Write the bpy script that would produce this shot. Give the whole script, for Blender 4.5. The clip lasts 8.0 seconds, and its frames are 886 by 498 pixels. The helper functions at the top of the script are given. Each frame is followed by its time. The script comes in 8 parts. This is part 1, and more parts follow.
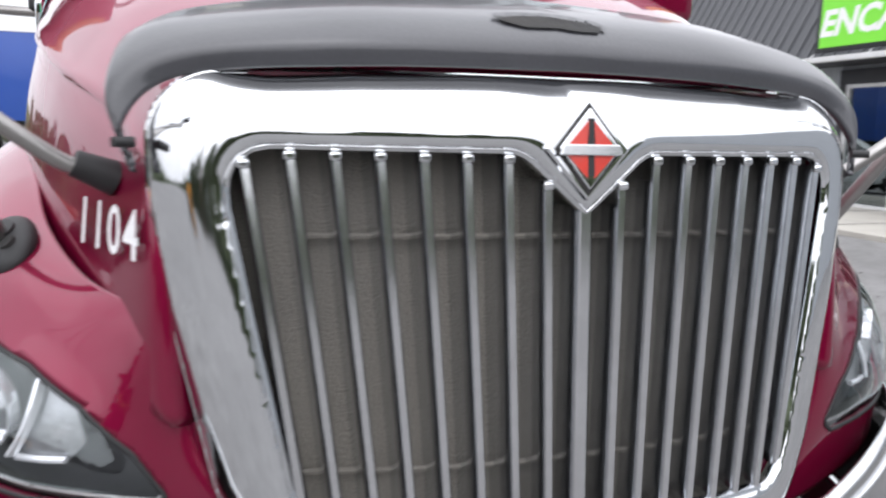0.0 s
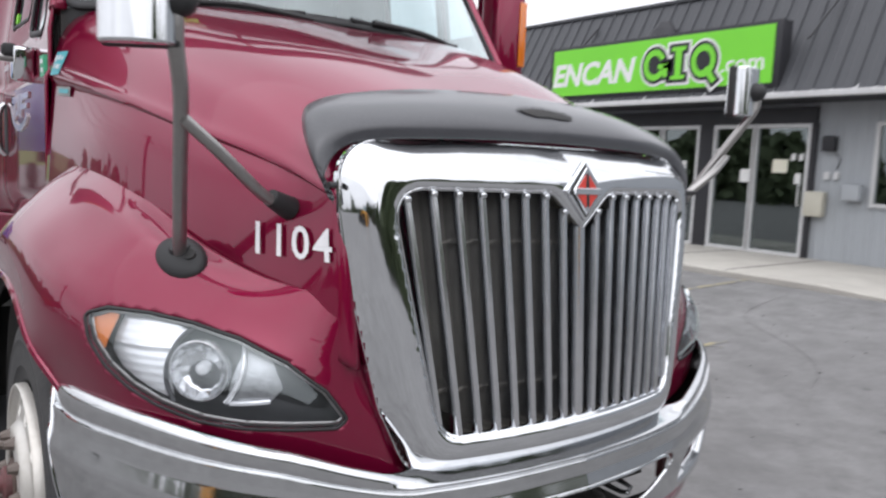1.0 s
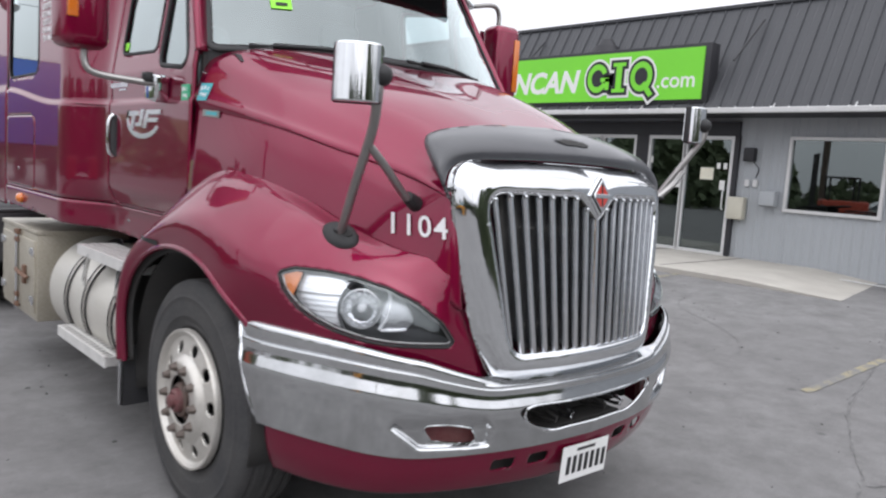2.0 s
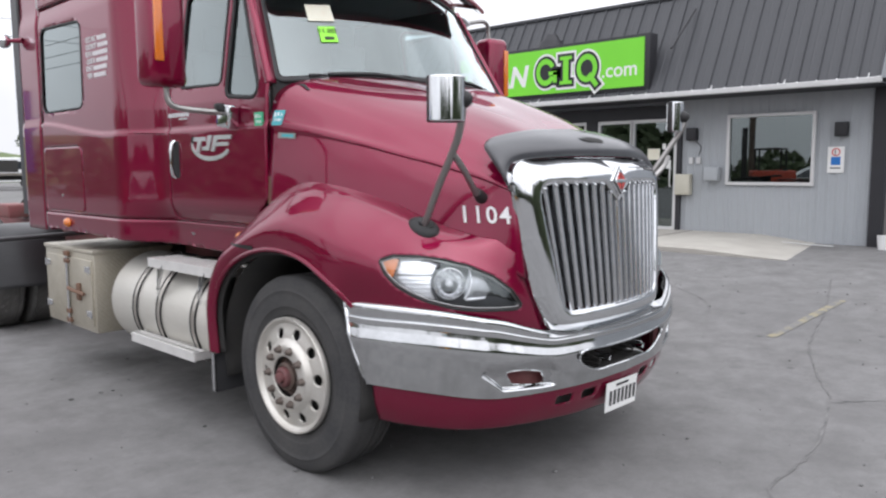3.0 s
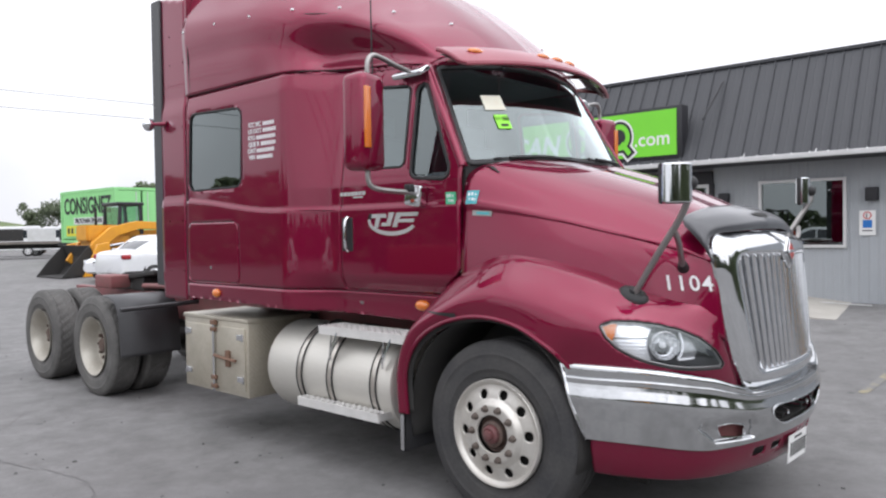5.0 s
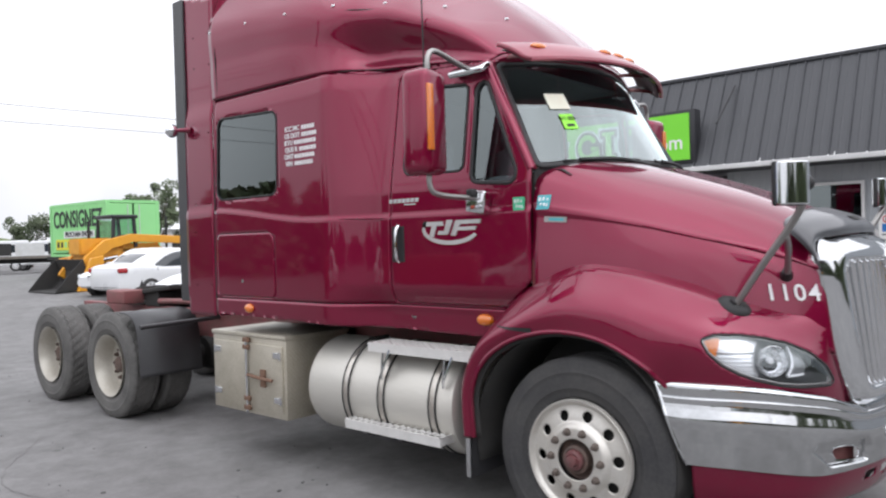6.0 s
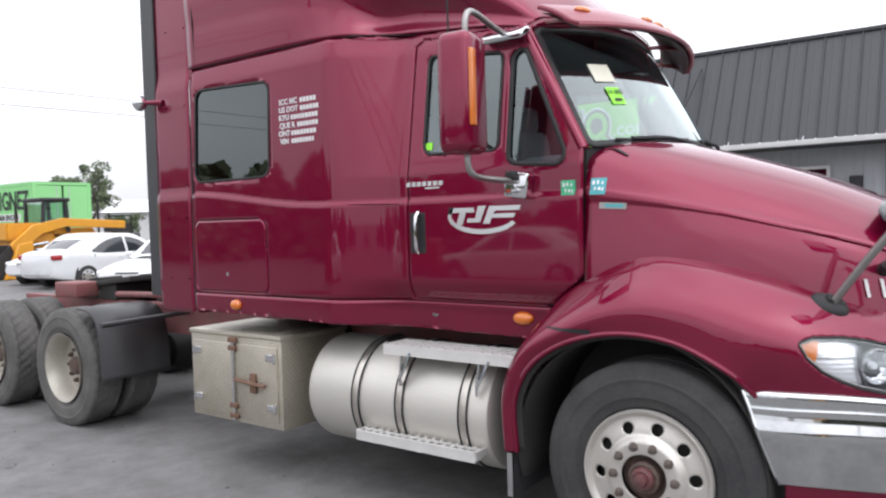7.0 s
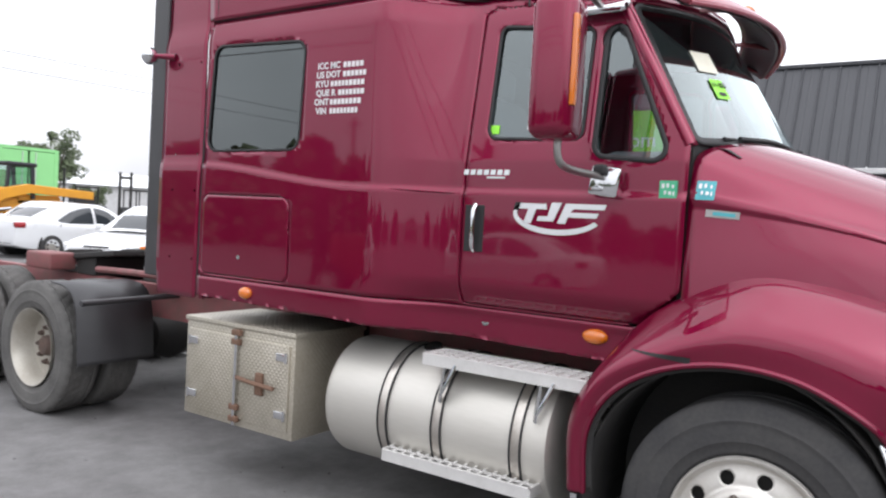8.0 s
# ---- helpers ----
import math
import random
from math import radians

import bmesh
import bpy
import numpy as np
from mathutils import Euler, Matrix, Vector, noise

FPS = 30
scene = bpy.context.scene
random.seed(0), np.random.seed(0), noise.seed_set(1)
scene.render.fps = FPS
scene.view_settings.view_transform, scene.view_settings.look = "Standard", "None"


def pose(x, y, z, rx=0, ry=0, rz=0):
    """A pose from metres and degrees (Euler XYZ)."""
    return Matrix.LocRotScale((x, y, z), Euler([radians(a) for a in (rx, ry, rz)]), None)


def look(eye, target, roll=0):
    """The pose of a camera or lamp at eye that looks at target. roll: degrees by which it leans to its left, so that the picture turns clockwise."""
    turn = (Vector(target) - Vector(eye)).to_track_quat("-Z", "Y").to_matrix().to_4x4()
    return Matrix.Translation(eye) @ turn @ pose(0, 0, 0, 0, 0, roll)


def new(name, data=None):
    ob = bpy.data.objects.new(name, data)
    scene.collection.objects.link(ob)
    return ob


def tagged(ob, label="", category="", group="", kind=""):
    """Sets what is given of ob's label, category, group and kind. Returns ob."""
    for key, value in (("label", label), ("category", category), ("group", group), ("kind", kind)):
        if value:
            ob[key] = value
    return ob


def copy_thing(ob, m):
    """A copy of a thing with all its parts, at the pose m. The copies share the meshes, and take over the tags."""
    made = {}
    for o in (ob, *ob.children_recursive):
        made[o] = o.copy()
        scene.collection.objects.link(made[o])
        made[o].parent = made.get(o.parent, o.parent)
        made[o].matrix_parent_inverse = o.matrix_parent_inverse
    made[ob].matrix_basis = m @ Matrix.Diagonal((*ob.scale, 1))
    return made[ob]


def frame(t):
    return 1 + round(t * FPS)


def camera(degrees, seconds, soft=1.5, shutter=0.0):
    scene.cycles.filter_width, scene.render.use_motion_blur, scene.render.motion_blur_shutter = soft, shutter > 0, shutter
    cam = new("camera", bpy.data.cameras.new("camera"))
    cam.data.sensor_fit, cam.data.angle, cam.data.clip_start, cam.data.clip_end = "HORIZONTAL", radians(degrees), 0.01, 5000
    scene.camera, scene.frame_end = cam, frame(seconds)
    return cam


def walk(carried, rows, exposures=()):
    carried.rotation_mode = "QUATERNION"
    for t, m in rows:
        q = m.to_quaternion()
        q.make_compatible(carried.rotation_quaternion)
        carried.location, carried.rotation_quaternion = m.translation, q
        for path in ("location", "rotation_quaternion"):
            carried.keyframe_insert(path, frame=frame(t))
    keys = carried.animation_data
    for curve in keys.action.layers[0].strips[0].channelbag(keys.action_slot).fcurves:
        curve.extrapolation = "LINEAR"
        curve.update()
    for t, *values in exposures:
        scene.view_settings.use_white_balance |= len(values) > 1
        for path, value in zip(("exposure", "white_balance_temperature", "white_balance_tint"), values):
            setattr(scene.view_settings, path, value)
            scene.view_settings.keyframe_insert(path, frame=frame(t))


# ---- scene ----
cam = camera(61.5, 8.0, 2.2, 0.4)
PATH = [
    (0, (-0.564, -2.233, 1.516), (0.027, -0.349, 1.196), 1.4),
    (0.5, (-1.015, -2.383, 1.507), (-0.093, -0.632, 1.222), 2.4),
    (0.6, (-1.11, -2.41, 1.524), (-0.118, -0.696, 1.247), 1.1),
    (1, (-1.511, -2.561, 1.54), (-0.311, -0.976, 1.318), 2.5),
    (1.2, (-1.724, -2.658, 1.543), (-0.439, -1.137, 1.366), 3.9),
    (1.5, (-2.015, -2.796, 1.553), (-0.695, -1.307, 1.353), 4.1),
    (2.8, (-3.203, -3.148, 1.564), (-1.78, -1.76, 1.34), 1.1),
    (3, (-3.358, -3.117, 1.566), (-1.909, -1.757, 1.345), -0.3),
    (3.5, (-3.754, -3.062, 1.58), (-2.286, -1.714, 1.408), -0.8),
    (4, (-4.103, -3.001, 1.61), (-2.621, -1.669, 1.438), -1.6),
    (4.5, (-4.281, -2.783, 1.626), (-2.806, -1.435, 1.535), -2.0),
    (4.7, (-4.352, -2.689, 1.634), (-2.877, -1.34, 1.569), -1.0),
    (6, (-4.465, -1.987, 1.644), (-2.958, -0.672, 1.616), -1.6),
    (6.5, (-4.43, -1.642, 1.631), (-2.91, -0.345, 1.555), -1.8),
    (7, (-4.378, -1.251, 1.682), (-2.768, -0.066, 1.606), -1.6),
    (7.5, (-4.274, -0.885, 1.67), (-2.67, 0.308, 1.609), 2.1),
    (8, (-4.186, -0.548, 1.635), (-2.524, 0.563, 1.564), 3.2),
]
walk(cam, [(t, look(eye, target, roll)) for t, eye, target, roll in PATH],
     [(0, 0.34, 6190, 13), (0.5, 0.11, 6190, 13), (1.0, -0.03, 6190, 13), (1.5, -0.06, 6190, 13), (3, 0.02, 6190, 13), (5, 0.0, 6190, 13), (6.3, -0.01, 6190, 13), (7, 0.09, 6190, 13), (8, 0.16, 6190, 13)])

# ---- world and sun: bright overcast ----
world = bpy.data.worlds.new("overcast_sky")
scene.world = world
world.use_nodes = True
wn, wl = world.node_tree.nodes, world.node_tree.links
wn.clear()
sky = wn.new("ShaderNodeTexSky")
sky.sky_type = "NISHITA"
sky.sun_disc = False
sky.sun_elevation = radians(52)
sky.sun_rotation = radians(200)
sky.air_density, sky.dust_density, sky.ozone_density = 1.0, 4.0, 1.0
grey = wn.new("ShaderNodeHueSaturation")
grey.inputs["Saturation"].default_value = 0.12
cloud = wn.new("ShaderNodeTexNoise")
cloud.inputs["Scale"].default_value = 2.2
cloud.inputs["Detail"].default_value = 5
cloud_ramp = wn.new("ShaderNodeMapRange")
cloud_ramp.inputs["From Min"].default_value = 0.3
cloud_ramp.inputs["From Max"].default_value = 0.7
cloud_ramp.inputs["To Min"].default_value = 9.0
cloud_ramp.inputs["To Max"].default_value = 15.0
veil = wn.new("ShaderNodeMix")
veil.data_type = "RGBA"
veil.inputs["Factor"].default_value = 0.75
background = wn.new("ShaderNodeBackground")
background.inputs["Strength"].default_value = 0.12
world_out = wn.new("ShaderNodeOutputWorld")
wl.new(sky.outputs["Color"], grey.inputs["Color"])
wl.new(cloud.outputs["Fac"], cloud_ramp.inputs["Value"])
wl.new(grey.outputs["Color"], veil.inputs["A"])
wl.new(cloud_ramp.outputs["Result"], veil.inputs["B"])
upward, height, dome = wn.new("ShaderNodeTexCoord"), wn.new("ShaderNodeSeparateXYZ"), wn.new("ShaderNodeMapRange")
dome.inputs["From Min"].default_value, dome.inputs["From Max"].default_value = 0.05, 1.0
dome.inputs["To Min"].default_value, dome.inputs["To Max"].default_value = 0.86, 1.75
lift = wn.new("ShaderNodeVectorMath")
lift.operation = "SCALE"
wl.new(upward.outputs["Generated"], height.inputs["Vector"])
wl.new(height.outputs["Z"], dome.inputs["Value"])
wl.new(veil.outputs["Result"], lift.inputs[0])
wl.new(dome.outputs["Result"], lift.inputs["Scale"])
wl.new(lift.outputs["Vector"], background.inputs["Color"])
wl.new(background.outputs["Background"], world_out.inputs["Surface"])

sun_data = bpy.data.lights.new("sun", "SUN")
sun_data.energy = 0.7
sun_data.angle = radians(110)
sun_data.color = (1.0, 0.97, 0.93)
sun = new("sun", sun_data)
sun.matrix_world = look((-6, -14, 26), (0, 0, 0))

# ---- materials ----
def shader(name, base, rough=0.5, metal=0.0, second=None, scale=6.0, fine=60.0, amount=0.5, bump=0.1, coat=0.0,
           spec=0.5, rough_vary=0.1, stretch=(1, 1, 1), random_tone=0.0, coat_ior=1.46):
    """A surface with two scales of variation between base and second, and a fine relief."""
    m = bpy.data.materials.new(name)
    m.use_nodes = True
    n, l = m.node_tree.nodes, m.node_tree.links
    b = n["Principled BSDF"]
    second = second or tuple(c * 0.75 for c in base)
    coord = n.new("ShaderNodeTexCoord")
    stretched = n.new("ShaderNodeMapping")
    stretched.inputs["Scale"].default_value = stretch
    l.new(coord.outputs["Object"], stretched.inputs["Vector"])
    big, small = n.new("ShaderNodeTexNoise"), n.new("ShaderNodeTexNoise")
    for t, s, d in ((big, scale, 4), (small, fine, 3)):
        t.inputs["Scale"].default_value = s
        t.inputs["Detail"].default_value = d
        l.new(stretched.outputs["Vector"], t.inputs["Vector"])
    both = n.new("ShaderNodeMath")
    both.operation = "MULTIPLY_ADD"
    both.inputs[1].default_value = 0.45
    l.new(small.outputs["Fac"], both.inputs[0])
    l.new(big.outputs["Fac"], both.inputs[2])
    spread = n.new("ShaderNodeMapRange")
    spread.inputs["From Min"].default_value = 0.52
    spread.inputs["From Max"].default_value = 0.95
    spread.inputs["To Max"].default_value = amount
    l.new(both.outputs[0], spread.inputs["Value"])
    mix = n.new("ShaderNodeMix")
    mix.data_type = "RGBA"
    mix.inputs["A"].default_value = (*base, 1)
    mix.inputs["B"].default_value = (*second, 1)
    l.new(spread.outputs["Result"], mix.inputs["Factor"])
    colour = mix.outputs["Result"]
    if random_tone:
        info, tone = n.new("ShaderNodeObjectInfo"), n.new("ShaderNodeMapRange")
        tone.inputs["To Min"].default_value, tone.inputs["To Max"].default_value = 1 - random_tone, 1 + random_tone
        l.new(info.outputs["Random"], tone.inputs["Value"])
        hsv = n.new("ShaderNodeHueSaturation")
        l.new(tone.outputs["Result"], hsv.inputs["Value"])
        l.new(colour, hsv.inputs["Color"])
        colour = hsv.outputs["Color"]
    l.new(colour, b.inputs["Base Color"])
    rv = n.new("ShaderNodeMapRange")
    rv.inputs["To Min"].default_value = max(0.0, rough - rough_vary)
    rv.inputs["To Max"].default_value = min(1.0, rough + rough_vary)
    l.new(big.outputs["Fac"], rv.inputs["Value"])
    l.new(rv.outputs["Result"], b.inputs["Roughness"])
    b.inputs["Metallic"].default_value = metal
    b.inputs["Specular IOR Level"].default_value = spec
    b.inputs["Coat Weight"].default_value = coat
    b.inputs["Coat Roughness"].default_value = 0.04
    b.inputs["Coat IOR"].default_value = coat_ior
    if bump:
        relief = n.new("ShaderNodeBump")
        relief.inputs["Strength"].default_value = bump
        relief.inputs["Distance"].default_value = 0.01
        l.new(small.outputs["Fac"], relief.inputs["Height"])
        l.new(relief.outputs["Normal"], b.inputs["Normal"])
    return m


def pane_material(name, tint, clear, extra=0.03):
    """Thin glass: a tinted see-through layer with a mirror-like gloss by Fresnel."""
    m = bpy.data.materials.new(name)
    m.use_nodes = True
    n, l = m.node_tree.nodes, m.node_tree.links
    n.clear()
    out, mix = n.new("ShaderNodeOutputMaterial"), n.new("ShaderNodeMixShader")
    see, gloss, fres = n.new("ShaderNodeBsdfTransparent"), n.new("ShaderNodeBsdfGlossy"), n.new("ShaderNodeLayerWeight")
    see.inputs["Color"].default_value = (*[c * clear for c in tint], 1)
    gloss.inputs["Roughness"].default_value = 0.015
    gloss.inputs["Color"].default_value = (0.88, 0.97, 0.97, 1)
    fres.inputs["Blend"].default_value = 0.5
    grazing = n.new("ShaderNodeMath")
    grazing.operation = "POWER"
    grazing.inputs[1].default_value = 4.0
    gain = n.new("ShaderNodeMath")
    gain.operation, gain.use_clamp = "MULTIPLY_ADD", True
    gain.inputs[1].default_value, gain.inputs[2].default_value = 1.5, extra + 0.075
    l.new(fres.outputs["Facing"], grazing.inputs[0])
    l.new(grazing.outputs[0], gain.inputs[0])
    l.new(gain.outputs[0], mix.inputs["Fac"])
    l.new(see.outputs["BSDF"], mix.inputs[1])
    l.new(gloss.outputs["BSDF"], mix.inputs[2])
    l.new(mix.outputs["Shader"], out.inputs["Surface"])
    return m


MAROON = shader("maroon_paint", (0.180, 0.003, 0.030), 0.32, 0.56, (0.200, 0.008, 0.040), 1.6, 40, 0.35, 0.002, coat=1.0, spec=0.0, rough_vary=0.04, coat_ior=1.52)
MAROON_FADED = shader("sun_faded_maroon_plastic", (0.26, 0.045, 0.070), 0.42, 0.0, (0.34, 0.085, 0.11), 3, 50, 0.6, 0.01, coat=0.6, spec=0.3)
MAROON_DULL = shader("dull_maroon_paint", (0.15, 0.02, 0.03), 0.6, 0.0, (0.2, 0.1, 0.09), 5, 60, 0.7, 0.1)
CHROME = shader("chrome", (0.74, 0.755, 0.77), 0.06, 1.0, (0.60, 0.61, 0.63), 3, 30, 0.4, 0.002, rough_vary=0.04)
# darker copy of the chrome: the dark ground's reflection is put into its colour
BUMPER_CHROME = shader("ground_darkened_chrome", (0.60, 0.61, 0.62), 0.10, 1.0, (0.46, 0.465, 0.47), 2.5, 40, 0.6, 0.004, rough_vary=0.05)
CHROME_SOFT = shader("dulled_chrome", (0.72, 0.73, 0.75), 0.16, 1.0, (0.5, 0.5, 0.5), 5, 50, 0.5, 0.01, rough_vary=0.08)
STEEL = shader("brushed_stainless", (0.66, 0.64, 0.59), 0.50, 0.65, (0.54, 0.52, 0.47), 4, 80, 0.5, 0.02, rough_vary=0.08, stretch=(1, 0.15, 1))
POST_METAL = shader("grey_post_metal", (0.34, 0.33, 0.32), 0.34, 0.9, (0.26, 0.25, 0.24), 9, 60, 0.5, 0.03)
NUT_METAL = shader("grimy_nut_steel", (0.15, 0.125, 0.11), 0.5, 0.5, (0.10, 0.075, 0.065), 20, 80, 0.7, 0.05)
STEP_METAL = shader("pale_step_aluminium", (0.70, 0.69, 0.67), 0.5, 0.35, (0.52, 0.51, 0.49), 9, 70, 0.5, 0.05)
MARK_SILVER = shader("silver_mark", (0.84, 0.84, 0.86), 0.22, 0.7, (0.66, 0.66, 0.68), 12, 60, 0.4, 0.01)
ALUMINIUM = shader("dirty_polished_aluminium", (0.66, 0.63, 0.58), 0.33, 0.9, (0.40, 0.36, 0.31), 7, 70, 0.6, 0.05, rough_vary=0.12)
TREADPLATE = shader("weathered_treadplate", (0.52, 0.485, 0.41), 0.45, 0.65, (0.34, 0.305, 0.235), 3, 50, 0.7, 0.06, rough_vary=0.12)
RUST = shader("rusty_iron", (0.13, 0.075, 0.052), 0.8, 0.2, (0.20, 0.115, 0.075), 12, 90, 0.8, 0.3)
FRAME_RED = shader("faded_red_frame_paint", (0.24, 0.075, 0.080), 0.6, 0.0, (0.16, 0.085, 0.075), 9, 60, 0.9, 0.15)
RED_RUST = shader("faded_red_hub_paint", (0.13, 0.035, 0.038), 0.6, 0.0, (0.10, 0.065, 0.06), 14, 80, 0.9, 0.2)
HUB_GRIME = shader("greasy_rusty_hub", (0.075, 0.055, 0.048), 0.65, 0.2, (0.14, 0.09, 0.07), 18, 80, 0.9, 0.3)
RUBBER = shader("dusty_tyre_rubber", (0.038, 0.038, 0.040), 0.8, 0.0, (0.085, 0.082, 0.078), 5, 60, 0.6, 0.15, spec=0.3)
DRIVE_RUBBER = shader("dust_grey_tyre_rubber", (0.085, 0.083, 0.080), 0.85, 0.0, (0.155, 0.150, 0.143), 5, 60, 0.8, 0.2, spec=0.25)
RIM_CREAM = shader("dull_cream_rim", (0.47, 0.45, 0.40), 0.5, 0.35, (0.34, 0.31, 0.26), 6, 60, 0.7, 0.05)
RIM_BRIGHT = shader("matt_bright_aluminium", (0.62, 0.60, 0.56), 0.40, 0.6, (0.47, 0.44, 0.39), 7, 70, 0.6, 0.05, rough_vary=0.1)
BLACK_PLASTIC = shader("weathered_black_plastic", (0.035, 0.035, 0.038), 0.42, 0.0, (0.06, 0.06, 0.062), 4, 120, 0.6, 0.08)
DEFLECTOR = shader("smoked_deflector_plastic", (0.030, 0.031, 0.036), 0.40, 0.0, (0.055, 0.055, 0.062), 3, 150, 0.7, 0.04, coat=0.6)
DARK = shader("dark_underbody", (0.02, 0.02, 0.02), 0.8, 0.0, (0.04, 0.036, 0.032), 6, 60, 0.6, 0.2)
SEAL = shader("black_rubber_seal", (0.015, 0.015, 0.016), 0.6, 0.0, None, 8, 80, 0.4, 0.05)
RADIATOR = shader("dusty_radiator_mesh", (0.19, 0.178, 0.158), 0.75, 0.0, (0.24, 0.222, 0.19), 3, 220, 0.8, 0.5)
AMBER = shader("amber_lens", (0.62, 0.16, 0.012), 0.18, 0.0, (0.6, 0.14, 0.005), 20, 90, 0.4, 0.03, coat=1.0)
LAMP_GREY = shader("grey_lamp_bezel", (0.022, 0.022, 0.025), 0.4, 0.0, (0.04, 0.04, 0.045), 10, 60, 0.4, 0.02, coat=0.2)
REFLECTOR = shader("lamp_reflector", (0.90, 0.91, 0.92), 0.22, 0.5, (0.78, 0.79, 0.80), 14, 45, 0.5, 0.05)
LAMP_SILVER = shader("silvered_lamp_plastic", (0.40, 0.41, 0.42), 0.32, 0.8, (0.24, 0.245, 0.25), 24, 70, 0.9, 0.15, rough_vary=0.1)
LAMP_BOWL = shader("faceted_lamp_bowl", (0.80, 0.81, 0.82), 0.24, 0.9, (0.55, 0.56, 0.57), 30, 90, 0.8, 0.1)
WHITE = shader("white_paint", (0.78, 0.78, 0.77), 0.4, 0.0, (0.68, 0.68, 0.66), 4, 60, 0.5, 0.02)
VINYL_WHITE = shader("white_vinyl", (0.74, 0.73, 0.74), 0.45, 0.0, (0.6, 0.58, 0.6), 20, 90, 0.5, 0.02)
STICKER_GREEN = shader("lime_sticker", (0.30, 0.82, 0.05), 0.5, 0.0, None, 10, 60, 0.2, 0.01)
STICKER_TEAL = shader("teal_sticker", (0.05, 0.32, 0.37), 0.4, 0.0, (0.09, 0.40, 0.42), 30, 90, 0.5, 0.01)
STICKER_JADE = shader("green_sticker", (0.05, 0.42, 0.22), 0.4, 0.0, (0.15, 0.5, 0.3), 30, 90, 0.5, 0.01)
PAPER = shader("pale_paper", (0.75, 0.74, 0.62), 0.7, 0.0, (0.7, 0.62, 0.5), 20, 60, 0.4, 0.02)
SEAT = shader("grey_upholstery", (0.30, 0.31, 0.32), 0.9, 0.0, (0.36, 0.36, 0.365), 8, 120, 0.5, 0.2)
DASH = shader("grey_dashboard", (0.24, 0.24, 0.245), 0.7, 0.0, (0.28, 0.28, 0.28), 6, 120, 0.5, 0.1)
MIRROR = shader("mirror_glass", (0.85, 0.87, 0.88), 0.01, 1.0, None, 5, 50, 0.1, 0.0, rough_vary=0.0)
WINDSCREEN = pane_material("windscreen_glass", (0.84, 0.95, 0.95), 0.92, 0.115)
TINTED = pane_material("tinted_glass", (0.78, 0.92, 0.95), 0.66, 0.09)
DARK_GLASS = pane_material("dark_tinted_glass", (0.30, 0.34, 0.38), 0.4, 0.05)
LENS = pane_material("clear_lamp_lens", (0.97, 0.98, 1.0), 0.97, 0.0)


def stamp_diamonds(m, size):
    """Raised diamond tread on a metal sheet."""
    n, l = m.node_tree.nodes, m.node_tree.links
    coord, parts = n.new("ShaderNodeTexCoord"), n.new("ShaderNodeSeparateXYZ")
    l.new(coord.outputs["Object"], parts.inputs[0])

    def math_node(op, a, b=None):
        k = n.new("ShaderNodeMath")
        k.operation = op
        for i, v in enumerate((a, b)):
            if v is None:
                continue
            if isinstance(v, float):
                k.inputs[i].default_value = v
            else:
                l.new(v, k.inputs[i])
        return k.outputs[0]

    x, y, z = parts.outputs[0], parts.outputs[1], parts.outputs[2]
    across = math_node("ADD", x, z)
    u = math_node("MULTIPLY", math_node("ADD", y, across), 3.14159 / size)
    v = math_node("MULTIPLY", math_node("SUBTRACT", y, across), 3.14159 / size)
    su, sv = math_node("SINE", u), math_node("SINE", v)
    wave = math_node("MULTIPLY", math_node("ABSOLUTE", su), math_node("ABSOLUTE", sv))
    height = math_node("POWER", wave, 3.0)
    old = n["Principled BSDF"].inputs["Normal"].links[0].from_node
    relief = n.new("ShaderNodeBump")
    relief.inputs["Strength"].default_value, relief.inputs["Distance"].default_value = 0.8, 0.004
    l.new(height, relief.inputs["Height"])
    l.new(old.outputs["Normal"], relief.inputs["Normal"])
    l.new(relief.outputs["Normal"], n["Principled BSDF"].inputs["Normal"])


stamp_diamonds(TREADPLATE, 0.034)


# ---- building blocks ----
def part(name, bm, material, parent=None, label="", smooth=True, thick=0.0, bevel=0.0, shadow=True):
    """Links a bmesh as one mesh object under a thing or a part."""
    bmesh.ops.recalc_face_normals(bm, faces=bm.faces)
    me = bpy.data.meshes.new(name)
    bm.to_mesh(me)
    bm.free()
    me.materials.append(material)
    for p in me.polygons:
        p.use_smooth = smooth
    ob = new(name, me)
    if parent:
        ob.parent = parent
    if label:
        tagged(ob, label)
    if bevel:
        mod = ob.modifiers.new("bevel", "BEVEL")
        mod.width, mod.segments, mod.limit_method, mod.angle_limit = bevel, 2, "ANGLE", radians(35)
        mod.harden_normals = False
    if thick:
        mod = ob.modifiers.new("thickness", "SOLIDIFY")
        mod.thickness, mod.offset = thick, 0
    if smooth:
        me.set_sharp_from_angle(angle=radians(38))
    ob.visible_shadow = shadow
    return ob


def thing(name, label, category, group="", kind="", at=(0, 0, 0)):
    ob = new(name)
    ob.location = at
    return tagged(ob, label, category, group, kind)


def smoothstep(a, b, v):
    t = min(1.0, max(0.0, (v - a) / (b - a)))
    return t * t * (3 - 2 * t)


